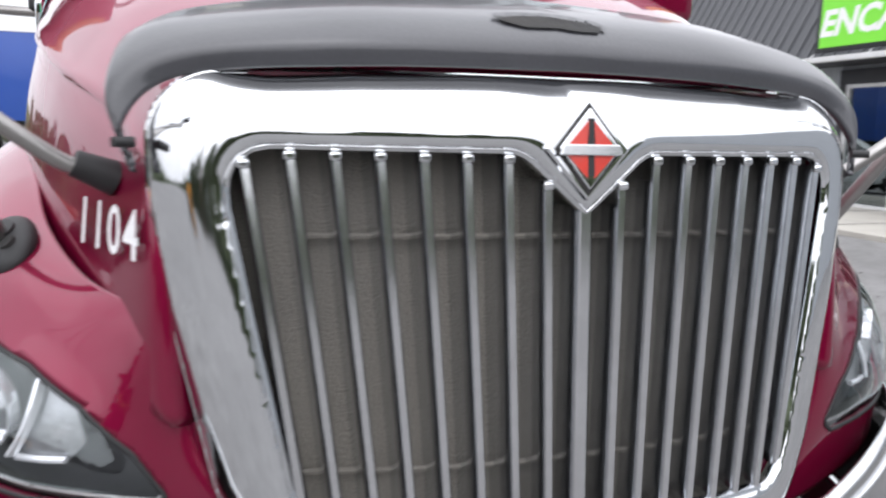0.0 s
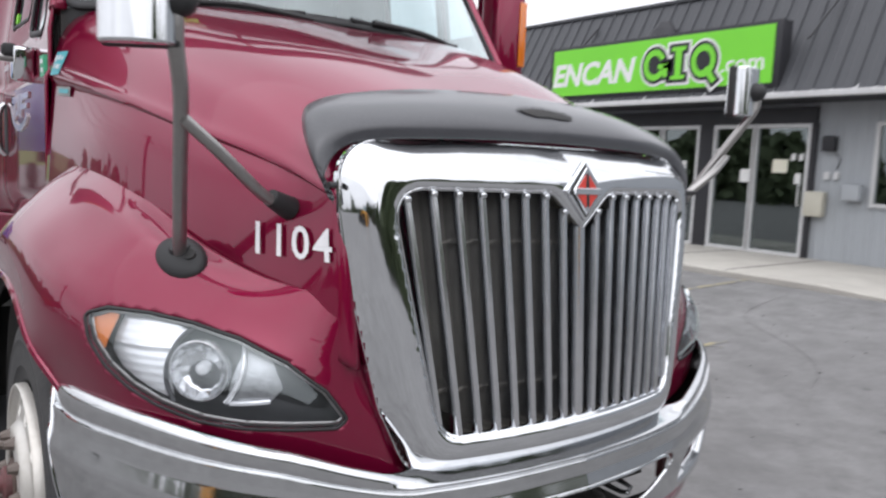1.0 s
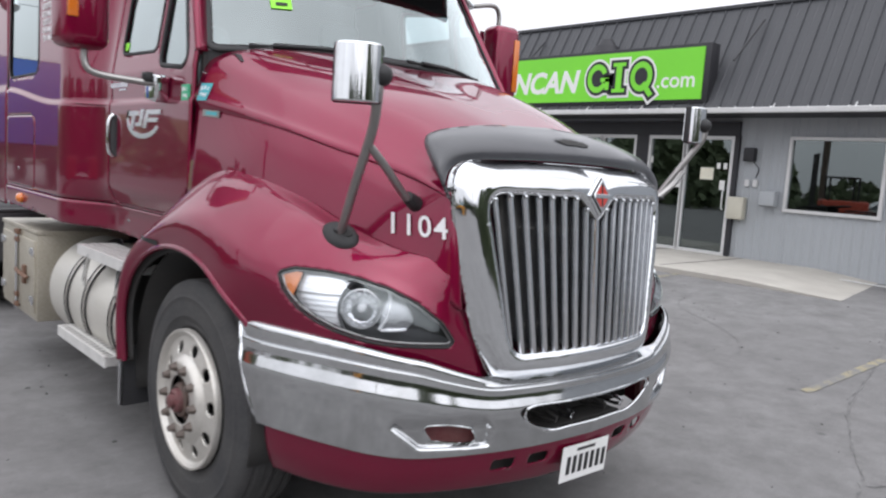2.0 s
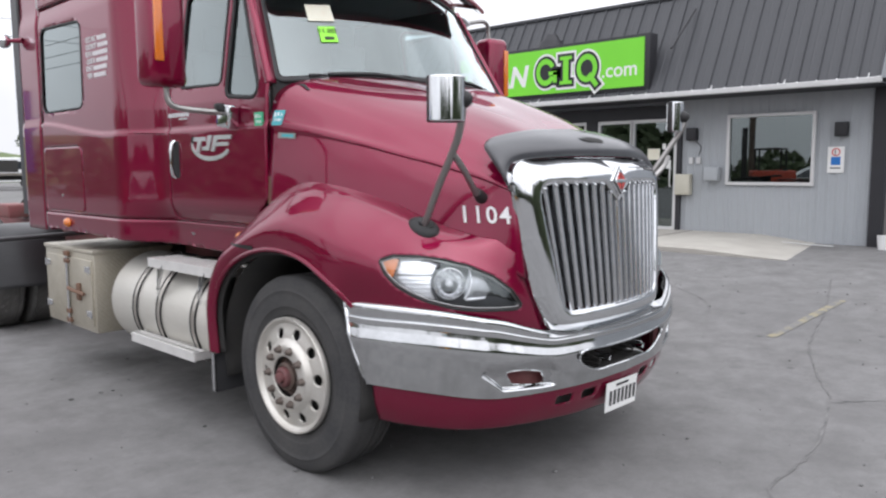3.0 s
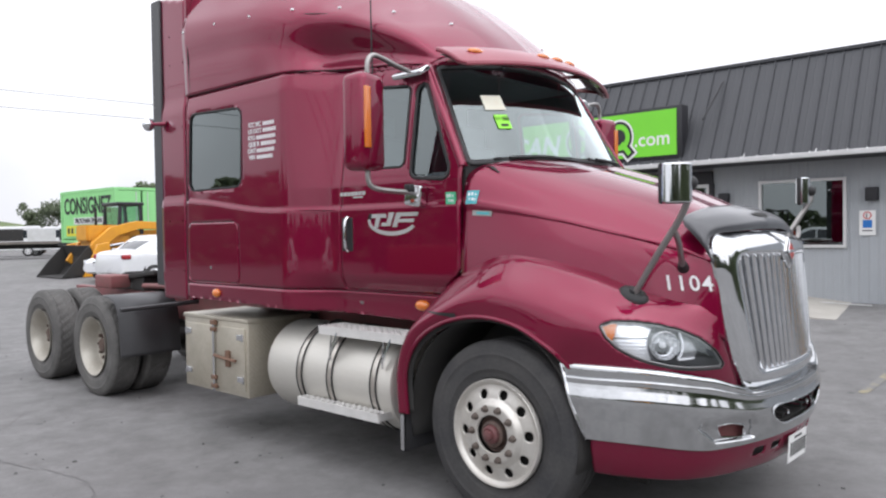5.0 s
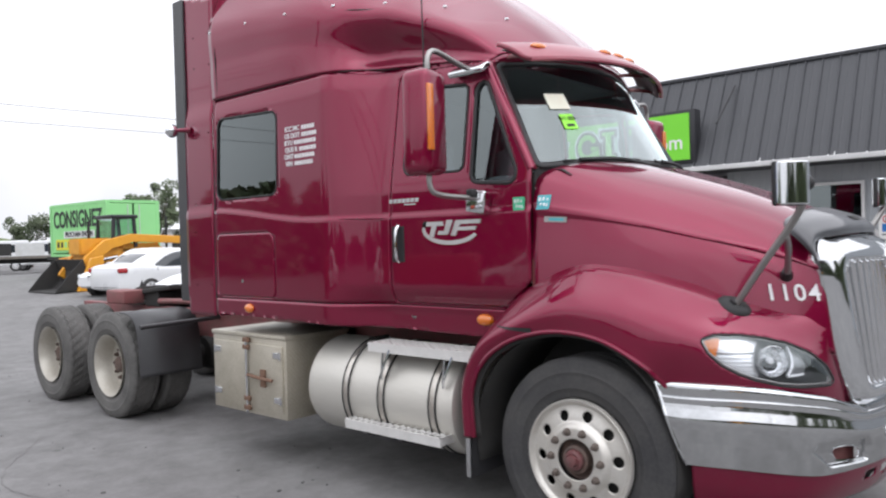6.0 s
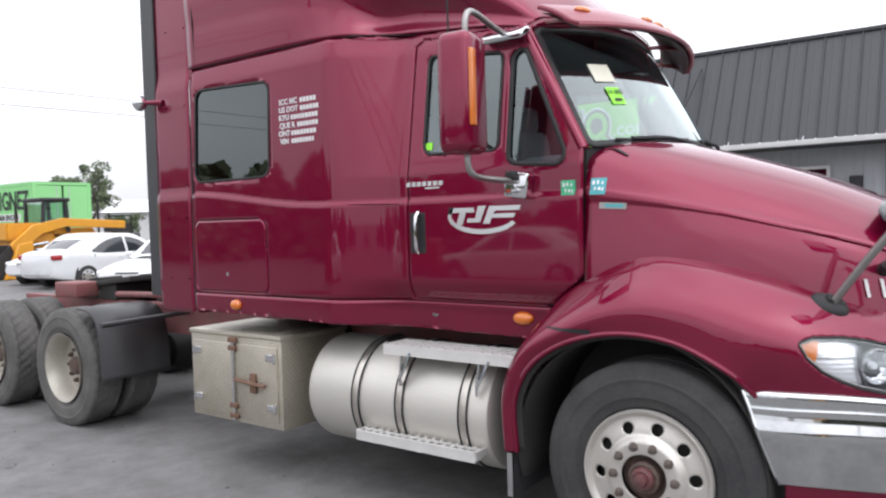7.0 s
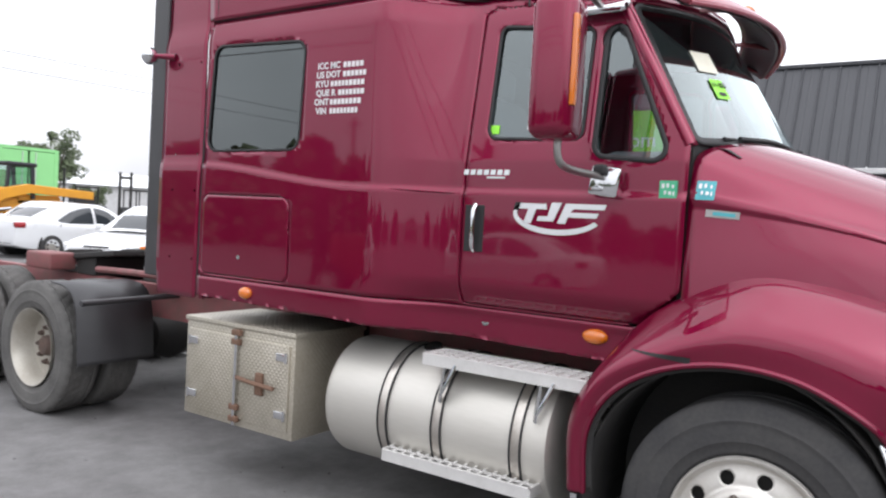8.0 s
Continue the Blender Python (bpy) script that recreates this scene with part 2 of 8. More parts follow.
def curve(points, n):
    """n + 1 points evenly spread along a Catmull-Rom curve through the given points."""
    p = [Vector(q) for q in points]
    ext = [2 * p[0] - p[1], *p, 2 * p[-1] - p[-2]]
    dense = []
    for i in range(1, len(ext) - 2):
        a, b, c, d = ext[i - 1:i + 3]
        for k in range(24):
            t = k / 24
            dense.append(0.5 * (2 * b + (c - a) * t + (2 * a - 5 * b + 4 * c - d) * t * t + (3 * b - a - 3 * c + d) * t ** 3))
    dense.append(p[-1])
    run = [0.0]
    for a, b in zip(dense, dense[1:]):
        run.append(run[-1] + (b - a).length)
    out, j = [], 0
    for k in range(n + 1):
        goal = run[-1] * k / n
        while j < len(run) - 2 and run[j + 1] < goal:
            j += 1
        span = run[j + 1] - run[j] or 1
        out.append(dense[j].lerp(dense[j + 1], (goal - run[j]) / span))
    return out


def through_points(points, t):
    """A point at t (0 to 1) of the Catmull-Rom curve through the points, evenly in their count."""
    p = [Vector(q) for q in points]
    ext = [2 * p[0] - p[1], *p, 2 * p[-1] - p[-2]]
    f = min(max(t, 0), 0.99999) * (len(p) - 1)
    i = int(f)
    t = f - i
    a, b, c, d = ext[i:i + 4]
    return 0.5 * (2 * b + (c - a) * t + (2 * a - 5 * b + 4 * c - d) * t * t + (3 * b - a - 3 * c + d) * t ** 3)


def loft(sections, nu, nv):
    """A smooth surface through sections that are rows of control points."""
    bm = bmesh.new()
    rows = [[through_points(s, j / nv) for j in range(nv + 1)] for s in sections]
    grid = []
    for i in range(nu + 1):
        grid.append([bm.verts.new(through_points([r[j] for r in rows], i / nu)) for j in range(nv + 1)])
    for i in range(nu):
        for j in range(nv):
            bm.faces.new((grid[i][j], grid[i + 1][j], grid[i + 1][j + 1], grid[i][j + 1]))
    return bm


def mirror_x(bm):
    for v in bm.verts:
        v.co.x = -v.co.x
    return bm


def both_halves(bm):
    """Adds the mirror image across x = 0 and joins it at the middle."""
    bmesh.ops.duplicate(bm, geom=bm.verts[:] + bm.edges[:] + bm.faces[:])
    half = len(bm.verts) // 2
    bm.verts.ensure_lookup_table()
    for v in bm.verts[half:]:
        v.co.x = -v.co.x
    bmesh.ops.remove_doubles(bm, verts=bm.verts, dist=0.002)
    return bm


def poly_distance(poly, x, y):
    """Signed distance to a polygon, negative inside."""
    best, inside = 1e9, False
    for (ax, ay), (bx, by) in zip(poly, poly[1:] + poly[:1]):
        ex, ey, wx, wy = bx - ax, by - ay, x - ax, y - ay
        t = min(1, max(0, (wx * ex + wy * ey) / (ex * ex + ey * ey + 1e-12)))
        best = min(best, (wx - t * ex) ** 2 + (wy - t * ey) ** 2)
        if (ay > y) != (by > y) and x < (bx - ax) * (y - ay) / (by - ay + 1e-12) + ax:
            inside = not inside
    return -math.sqrt(best) if inside else math.sqrt(best)


def inset(poly, r):
    """The polygon moved in by r, all corners mitred."""
    area = sum(a[0] * b[1] - b[0] * a[1] for a, b in zip(poly, poly[1:] + poly[:1]))
    sign = 1 if area > 0 else -1
    out = []
    for i, p in enumerate(poly):
        a, b = Vector(poly[i - 1]), Vector(poly[(i + 1) % len(poly)])
        d1, d2 = (Vector(p) - a).normalized(), (b - Vector(p)).normalized()
        n1, n2 = Vector((-d1.y, d1.x)) * sign, Vector((-d2.y, d2.x)) * sign
        m = n1 + n2
        m = m / max(0.3, m.length_squared) * 2
        out.append((p[0] + m.x * r, p[1] + m.y * r))
    return out


def rounded(poly, r):
    """The distance function of a polygon with corners rounded by r."""
    core = inset(poly, r)
    return lambda x, y: poly_distance(core, x, y) - r


def sheet(place, keep, u0, u1, nu, v0, v1, nv):
    """A fine grid mapped by place(u, v), cut to where keep(u, v) is negative, with clean edges."""
    bm = bmesh.new()
    du, dv = (u1 - u0) / nu, (v1 - v0) / nv
    reach, e = 0.62 * max(du, dv), 1e-4
    uv = {}
    for i in range(nu + 1):
        for j in range(nv + 1):
            u, v = u0 + du * i, v0 + dv * j
            d = keep(u, v)
            if abs(d) < reach:
                for _ in range(3):
                    gu, gv = (keep(u + e, v) - d) / e, (keep(u, v + e) - d) / e
                    g = gu * gu + gv * gv
                    if g < 0.05:
                        break
                    u, v = u - d * gu / g, v - d * gv / g
                    d = keep(u, v)
                u, v = min(max(u, min(u0, u1)), max(u0, u1)), min(max(v, min(v0, v1)), max(v0, v1))
            uv[i, j] = (u, v, d)
    made = {}

    def vert(i, j):
        if (i, j) not in made:
            made[i, j] = bm.verts.new(place(*uv[i, j][:2]))
        return made[i, j]

    for i in range(nu):
        for j in range(nv):
            ring = [(i, j), (i + 1, j), (i + 1, j + 1), (i, j + 1)]
            if sum(uv[k][2] for k in ring) / 4 < -1e-5 or max(uv[k][2] for k in ring) < 1e-4:
                if max(uv[k][2] for k in ring) < 0.25 * reach:
                    bm.faces.new([vert(*k) for k in ring])
                    continue
            good = [k for k in ring if uv[k][2] < 0.25 * reach]
            if len(good) == 3 and sum(uv[k][2] for k in good) / 3 < -1e-5:
                bm.faces.new([vert(*k) for k in good])
    bmesh.ops.remove_doubles(bm, verts=bm.verts, dist=1e-5)
    return bm


def add_box(bm, size, at=(0, 0, 0), turn=None):
    m = Matrix.Translation(at) @ (turn or Matrix.Identity(4)) @ Matrix.Diagonal((*size, 1))
    return bmesh.ops.create_cube(bm, size=1, matrix=m)


def box(size, at=(0, 0, 0), turn=None):
    bm = bmesh.new()
    add_box(bm, size, at, turn)
    return bm


def add_rod(bm, a, b, r, r2=None, n=14):
    a, b = Vector(a), Vector(b)
    m = Matrix.Translation((a + b) / 2) @ (b - a).to_track_quat("Z", "Y").to_matrix().to_4x4()
    bmesh.ops.create_cone(bm, cap_ends=True, segments=n, radius1=r, radius2=r if r2 is None else r2, depth=(b - a).length, matrix=m)
    return bm


def rod(a, b, r, r2=None, n=14):
    return add_rod(bmesh.new(), a, b, r, r2, n)


def pipe(points, r, n=12, steps=24, flat=1.0):
    """A round tube along a smooth curve through the points."""
    bm = bmesh.new()
    line = curve(points, steps)
    rings, side = [], None
    for i, p in enumerate(line):
        ahead = (line[min(i + 1, steps)] - line[max(i - 1, 0)]).normalized()
        if side is None:
            side = ahead.orthogonal().normalized()
        side = (side - ahead * side.dot(ahead)).normalized()
        up = ahead.cross(side)
        rings.append([bm.verts.new(p + (side * math.cos(a) + up * math.sin(a) * flat) * r) for a in (2 * math.pi * k / n for k in range(n))])
    for a, b in zip(rings, rings[1:]):
        for k in range(n):
            bm.faces.new((a[k], a[(k + 1) % n], b[(k + 1) % n], b[k]))
    bm.faces.new(rings[0][::-1])
    bm.faces.new(rings[-1])
    return bm


def lathe(profile, n=64, centre=(0, 0, 0), closed=False, radial=None):
    """Turns (x, r) pairs about the x axis through the centre."""
    bm = bmesh.new()
    rings = []
    for k in range(n):
        a = 2 * math.pi * k / n
        ring = []
        for i, (x, r) in enumerate(profile):
            rr = r + (radial(i, k) if radial else 0)
            ring.append(bm.verts.new((centre[0] + x, centre[1] + rr * math.cos(a), centre[2] + rr * math.sin(a))))
        rings.append(ring)
    m = len(profile)
    for k in range(n):
        a, b = rings[k], rings[(k + 1) % n]
        for i in range(m if closed else m - 1):
            j = (i + 1) % m
            bm.faces.new((a[i], a[j], b[j], b[i]))
    bmesh.ops.remove_doubles(bm, verts=bm.verts, dist=1e-6)
    return bm


def prism(outline, depth, matrix):
    """An outline in its own x and y, given depth along z, placed by the matrix."""
    bm = bmesh.new()
    low = [bm.verts.new((x, y, 0)) for x, y in outline]
    top = [bm.verts.new((x, y, depth)) for x, y in outline]
    bm.faces.new(low[::-1])
    bm.faces.new(top)
    for i in range(len(outline)):
        j = (i + 1) % len(outline)
        bm.faces.new((low[i], low[j], top[j], top[i]))
    bm.transform(matrix)
    return bm


def lettering(text, size, depth, matrix, shear=0.0, bold=0.0, spacing=1.0):
    """The words as a mesh in Blender's own font, its width centred."""
    data = bpy.data.curves.new("words", "FONT")
    data.body, data.size, data.extrude, data.align_x, data.align_y, data.shear, data.offset = text, size, depth, "CENTER", "CENTER", shear, bold
    data.resolution_u, data.space_character = 3, spacing
    ob = bpy.data.objects.new("words", data)
    scene.collection.objects.link(ob)
    bpy.context.view_layer.update()
    me = bpy.data.meshes.new_from_object(ob.evaluated_get(bpy.context.evaluated_depsgraph_get()))
    bm = bmesh.new()
    bm.from_mesh(me)
    bm.transform(matrix)
    bpy.data.objects.remove(ob)
    bpy.data.meshes.remove(me)
    bpy.data.curves.remove(data)
    return bm


def facing(at, right, up):
    """A matrix whose x and y run along right and up."""
    r, u = Vector(right).normalized(), Vector(up).normalized()
    n = r.cross(u).normalized()
    u = n.cross(r)
    m = Matrix((r, u, n)).transposed().to_4x4()
    m.translation = at
    return m


def outline(poly, r, grow=0.0, k=6):
    """Points round a polygon with corners rounded by r, moved out by grow."""
    core = inset(poly, r)
    area = sum(a[0] * b[1] - b[0] * a[1] for a, b in zip(poly, poly[1:] + poly[:1]))
    sign = 1 if area > 0 else -1
    out = []
    for i, (x, y) in enumerate(core):
        d1 = Vector(poly[i]) - Vector(poly[i - 1])
        d2 = Vector(poly[(i + 1) % len(poly)]) - Vector(poly[i])
        a1, a2 = math.atan2(-d1.x * sign, d1.y * sign), math.atan2(-d2.x * sign, d2.y * sign)
        turn = (a2 - a1 + math.pi) % (2 * math.pi) - math.pi
        for j in range(k + 1):
            a = a1 + turn * j / k
            out.append((x + (r + grow) * math.cos(a), y + (r + grow) * math.sin(a)))
    return out


def ring_strip(place, poly, r, out, inn):
    """A clean band that follows a rounded polygon, from inn inside it to out outside it."""
    bm = bmesh.new()

    def dense(loop):
        pts = []
        for a, b in zip(loop, loop[1:] + loop[:1]):
            n = 8
            pts += [(a[0] + (b[0] - a[0]) * t / n, a[1] + (b[1] - a[1]) * t / n) for t in range(n)]
        return pts

    rows = [[bm.verts.new(place(*p)) for p in dense(outline(poly, r, g))] for g in (out, (out - inn) / 2, -inn)]
    n = len(rows[0])
    for a, b in zip(rows, rows[1:]):
        for i in range(n):
            j = (i + 1) % n
            bm.faces.new((a[i], a[j], b[j], b[i]))
    bmesh.ops.remove_doubles(bm, verts=bm.verts, dist=1e-5)
    return bm


def ring_keep(outer, inner):
    return lambda u, v: max(outer(u, v), -inner(u, v))


# ---- the truck: axle line of the steered wheels at y = 0, nose towards -y ----
from mathutils.bvhtree import BVHTree

truck = thing("semi_truck", "maroon sleeper-cab semi truck tractor with chrome grille on asphalt", "truck")


def tree_of(bm):
    return BVHTree.FromBMesh(bm)


def stick(bm, tree, way, lift):
    """Lays a mesh onto a surface along way, keeping it lift above it."""
    way = Vector(way).normalized()
    for v in bm.verts:
        hit = tree.ray_cast(v.co - way * 0.6, way)
        if hit[0]:
            v.co = hit[0] - way * lift
    bmesh.ops.remove_doubles(bm, verts=bm.verts, dist=1e-5)
    return bm


# hood: six cross-sections from the middle to the lower edge of its side
HOOD = [
    [(0, 0.05, 2.05), (-0.4, 0.08, 2.06), (-0.77, 0.20, 2.045), (-0.955, 0.33, 1.985), (-1.022, 0.34, 1.845), (-1.030, 0.34, 1.795), (-1.042, 0.34, 1.60), (-1.055, 0.34, 1.34)],
    [(0, -0.22, 1.96), (-0.38, -0.21, 1.97), (-0.66, -0.18, 1.93), (-0.83, -0.16, 1.85), (-0.928, -0.15, 1.745), (-0.955, -0.15, 1.705), (-0.982, -0.15, 1.60), (-1.0, -0.15, 1.44)],
    [(0, -0.55, 1.85), (-0.33, -0.55, 1.85), (-0.57, -0.53, 1.81), (-0.73, -0.52, 1.73), (-0.82, -0.51, 1.65), (-0.85, -0.51, 1.612), (-0.882, -0.51, 1.52), (-0.905, -0.52, 1.33)],
    [(0, -0.87, 1.71), (-0.30, -0.86, 1.71), (-0.51, -0.83, 1.67), (-0.635, -0.81, 1.61), (-0.702, -0.80, 1.562), (-0.724, -0.80, 1.525), (-0.746, -0.82, 1.44), (-0.766, -0.86, 1.19)],
    [(0, -1.03, 1.640), (-0.29, -1.01, 1.635), (-0.48, -0.97, 1.615), (-0.60, -0.97, 1.55), (-0.640, -1.0, 1.475), (-0.652, -1.01, 1.44), (-0.655, -1.03, 1.30), (-0.645, -1.06, 1.06)],
    [(0, -1.03, 1.59), (-0.27, -1.01, 1.585), (-0.44, -0.98, 1.565), (-0.54, -0.96, 1.51), (-0.575, -0.98, 1.45), (-0.59, -0.99, 1.42), (-0.60, -1.0, 1.29), (-0.58, -1.02, 1.05)],
]
hood_half = loft(HOOD, 60, 84)
hood_half.verts.ensure_lookup_table()
for i in range(61):
    fold = 61.5 - 5.0 * i / 60
    for j in range(40, 84):
        # the side drops back below the fold that runs on from the door
        depth = 0.007 * smoothstep(fold - 0.6, fold + 1.6, j) * (1 - smoothstep(fold + 5, 83, j)) - 0.005 * smoothstep(fold - 12, fold - 1.5, j) * (1 - smoothstep(fold - 1, fold + 1, j))
        hood_half.verts[i * 85 + j].co += Vector((0.9, 0.3, 0.1)) * depth
hood_bm = both_halves(hood_half)
hood_tree = tree_of(hood_bm)
hood = part("hood", hood_bm, MAROON, truck, "glossy maroon hood", thick=0.01)

# fender: lip over the wheel, crown, and the line where it runs into the hood
FENDER_LIP = [(-1.215, 0.655, 0.52), (-1.225, 0.655, 0.78), (-1.225, 0.56, 0.965), (-1.22, 0.37, 1.09), (-1.22, 0.11, 1.15), (-1.215, -0.15, 1.125),
              (-1.205, -0.37, 1.02), (-1.150, -0.47, 0.915), (-1.045, -0.765, 0.865), (-0.875, -0.955, 0.82), (-0.535, -1.085, 0.775), (-0.44, -1.03, 0.78)]
FENDER_CROWN = [(-1.235, 0.70, 0.52), (-1.24, 0.70, 0.80), (-1.24, 0.595, 1.02), (-1.23, 0.39, 1.155), (-1.215, 0.10, 1.27), (-1.20, -0.17, 1.27),
                (-1.175, -0.44, 1.20), (-1.13, -0.62, 1.12), (-1.03, -0.80, 1.06), (-0.87, -0.97, 1.00), (-0.590, -1.070, 0.915), (-0.48, -1.02, 0.90)]
FENDER_SHOULDER = [(-1.20, 0.73, 0.52), (-1.19, 0.74, 0.82), (-1.18, 0.625, 1.055), (-1.15, 0.42, 1.235), (-1.11, 0.10, 1.40), (-1.08, -0.18, 1.405),
                   (-1.03, -0.45, 1.355), (-0.985, -0.65, 1.285), (-0.885, -0.83, 1.205), (-0.745, -0.985, 1.115), (-0.632, -1.050, 1.045), (-0.53, -0.99, 1.045)]
FENDER_TOP = [(-1.12, 0.74, 0.52), (-1.10, 0.76, 0.84), (-1.07, 0.64, 1.08), (-1.045, 0.42, 1.32), (-1.02, 0.10, 1.475), (-0.98, -0.18, 1.475),
              (-0.915, -0.46, 1.40), (-0.86, -0.67, 1.315), (-0.772, -0.86, 1.25), (-0.668, -1.0, 1.22), (-0.642, -1.040, 1.19), (-0.575, -0.98, 1.19)]


def lamp_plane(a, z, s=-1):
    """A point on the flat ground of the headlamp: a metres from its outer tip."""
    return Vector((s * (1.124 - 0.72 * a), -0.628 - 0.694 * a, z))


LAMP_SHAPE = [(-0.004, 1.146), (0.022, 1.085), (0.075, 1.032), (0.145, 0.992), (0.22, 0.963), (0.33, 0.936), (0.43, 0.922), (0.53, 0.915), (0.628, 0.911), (0.650, 0.930),
              (0.602, 1.0), (0.512, 1.068), (0.40, 1.118), (0.28, 1.148), (0.17, 1.163), (0.06, 1.166)]
lamp_inside = rounded(LAMP_SHAPE, 0.012)


def fender_side(s):
    name = "fender"
    bm = loft([FENDER_LIP, FENDER_CROWN, FENDER_SHOULDER, FENDER_TOP], 48, 240)
    # rolled edge of the lip
    tree = tree_of(bm)
    gone = []
    for f in bm.faces:
        c = f.calc_center_median()
        if c.y < -0.55:
            a = (Vector((c.x, c.y, 0)) - Vector((-1.124, -0.628, 0))).dot(Vector((0.72, -0.694, 0)))
            if lamp_inside(a, c.z) < 0.0:
                gone.append(f)
    bmesh.ops.delete(bm, geom=gone, context="FACES")
    way = Vector((0.694, 0.72, 0))
    for v in bm.verts:
        if v.co.y > -0.55 or not any(e.is_boundary for e in v.link_edges):
            continue
        a, z = (v.co - Vector((-1.124, -0.628, 0))).dot(Vector((0.72, -0.694, 0))), v.co.z
        if abs(lamp_inside(a, z)) > 0.02:
            continue
        for _ in range(4):
            d = lamp_inside(a, z)
            ga, gz = (lamp_inside(a + 1e-4, z) - d) * 1e4, (lamp_inside(a, z + 1e-4) - d) * 1e4
            g = ga * ga + gz * gz + 1e-9
            a, z = a - d * ga / g, z - d * gz / g
        hit = tree.ray_cast(lamp_plane(a, z) - way * 0.5, way)
        if hit[0]:
            v.co = hit[0]
    if s > 0:
        mirror_x(bm)
    ob = part(name, bm, MAROON, truck, "swelling maroon front fender", thick=0.012)
    def drawn_in(row):
        out = []
        for p in row[:9]:
            d = Vector((0, -p[1], 0.5 - p[2])).normalized() * 0.03
            out.append((p[0] + 0.035, p[1] + d.y, p[2] + d.z))
        return out

    liner = loft([drawn_in(r) for r in (FENDER_LIP, FENDER_CROWN, FENDER_SHOULDER, FENDER_TOP)], 14, 60)
    part("fender_liner", mirror_x(liner) if s > 0 else liner, DARK, ob, "black wheel arch liner", thick=0.006)
    lip = pipe([Vector((s * -p[0] if s > 0 else p[0], p[1], p[2])) for p in FENDER_LIP[:8]], 0.014, 8, 48)
    part("fender_lip", lip, MAROON, ob)
    # dark wedge where the lower fender extension butts against the fender
    seam = bmesh.new()
    rows = []
    for k in range(15):
        y = 0.485 - 0.0175 * k
        rows.append([seam.verts.new((-1.5, y, z)) for z in (1.160, 1.158 - 0.0008 * k, 1.156 - 0.0016 * k)])
    for p, q in zip(rows, rows[1:]):
        for k in range(2):
            seam.faces.new((p[k], p[k + 1], q[k + 1], q[k]))
    stick(seam, tree, (1, 0, 0), 0.0095)
    for v in seam.verts:
        v.co.x = max(v.co.x, -1.258)
    part("fender_seam", mirror_x(seam) if s > 0 else seam, SEAL, ob)
    return ob, tree


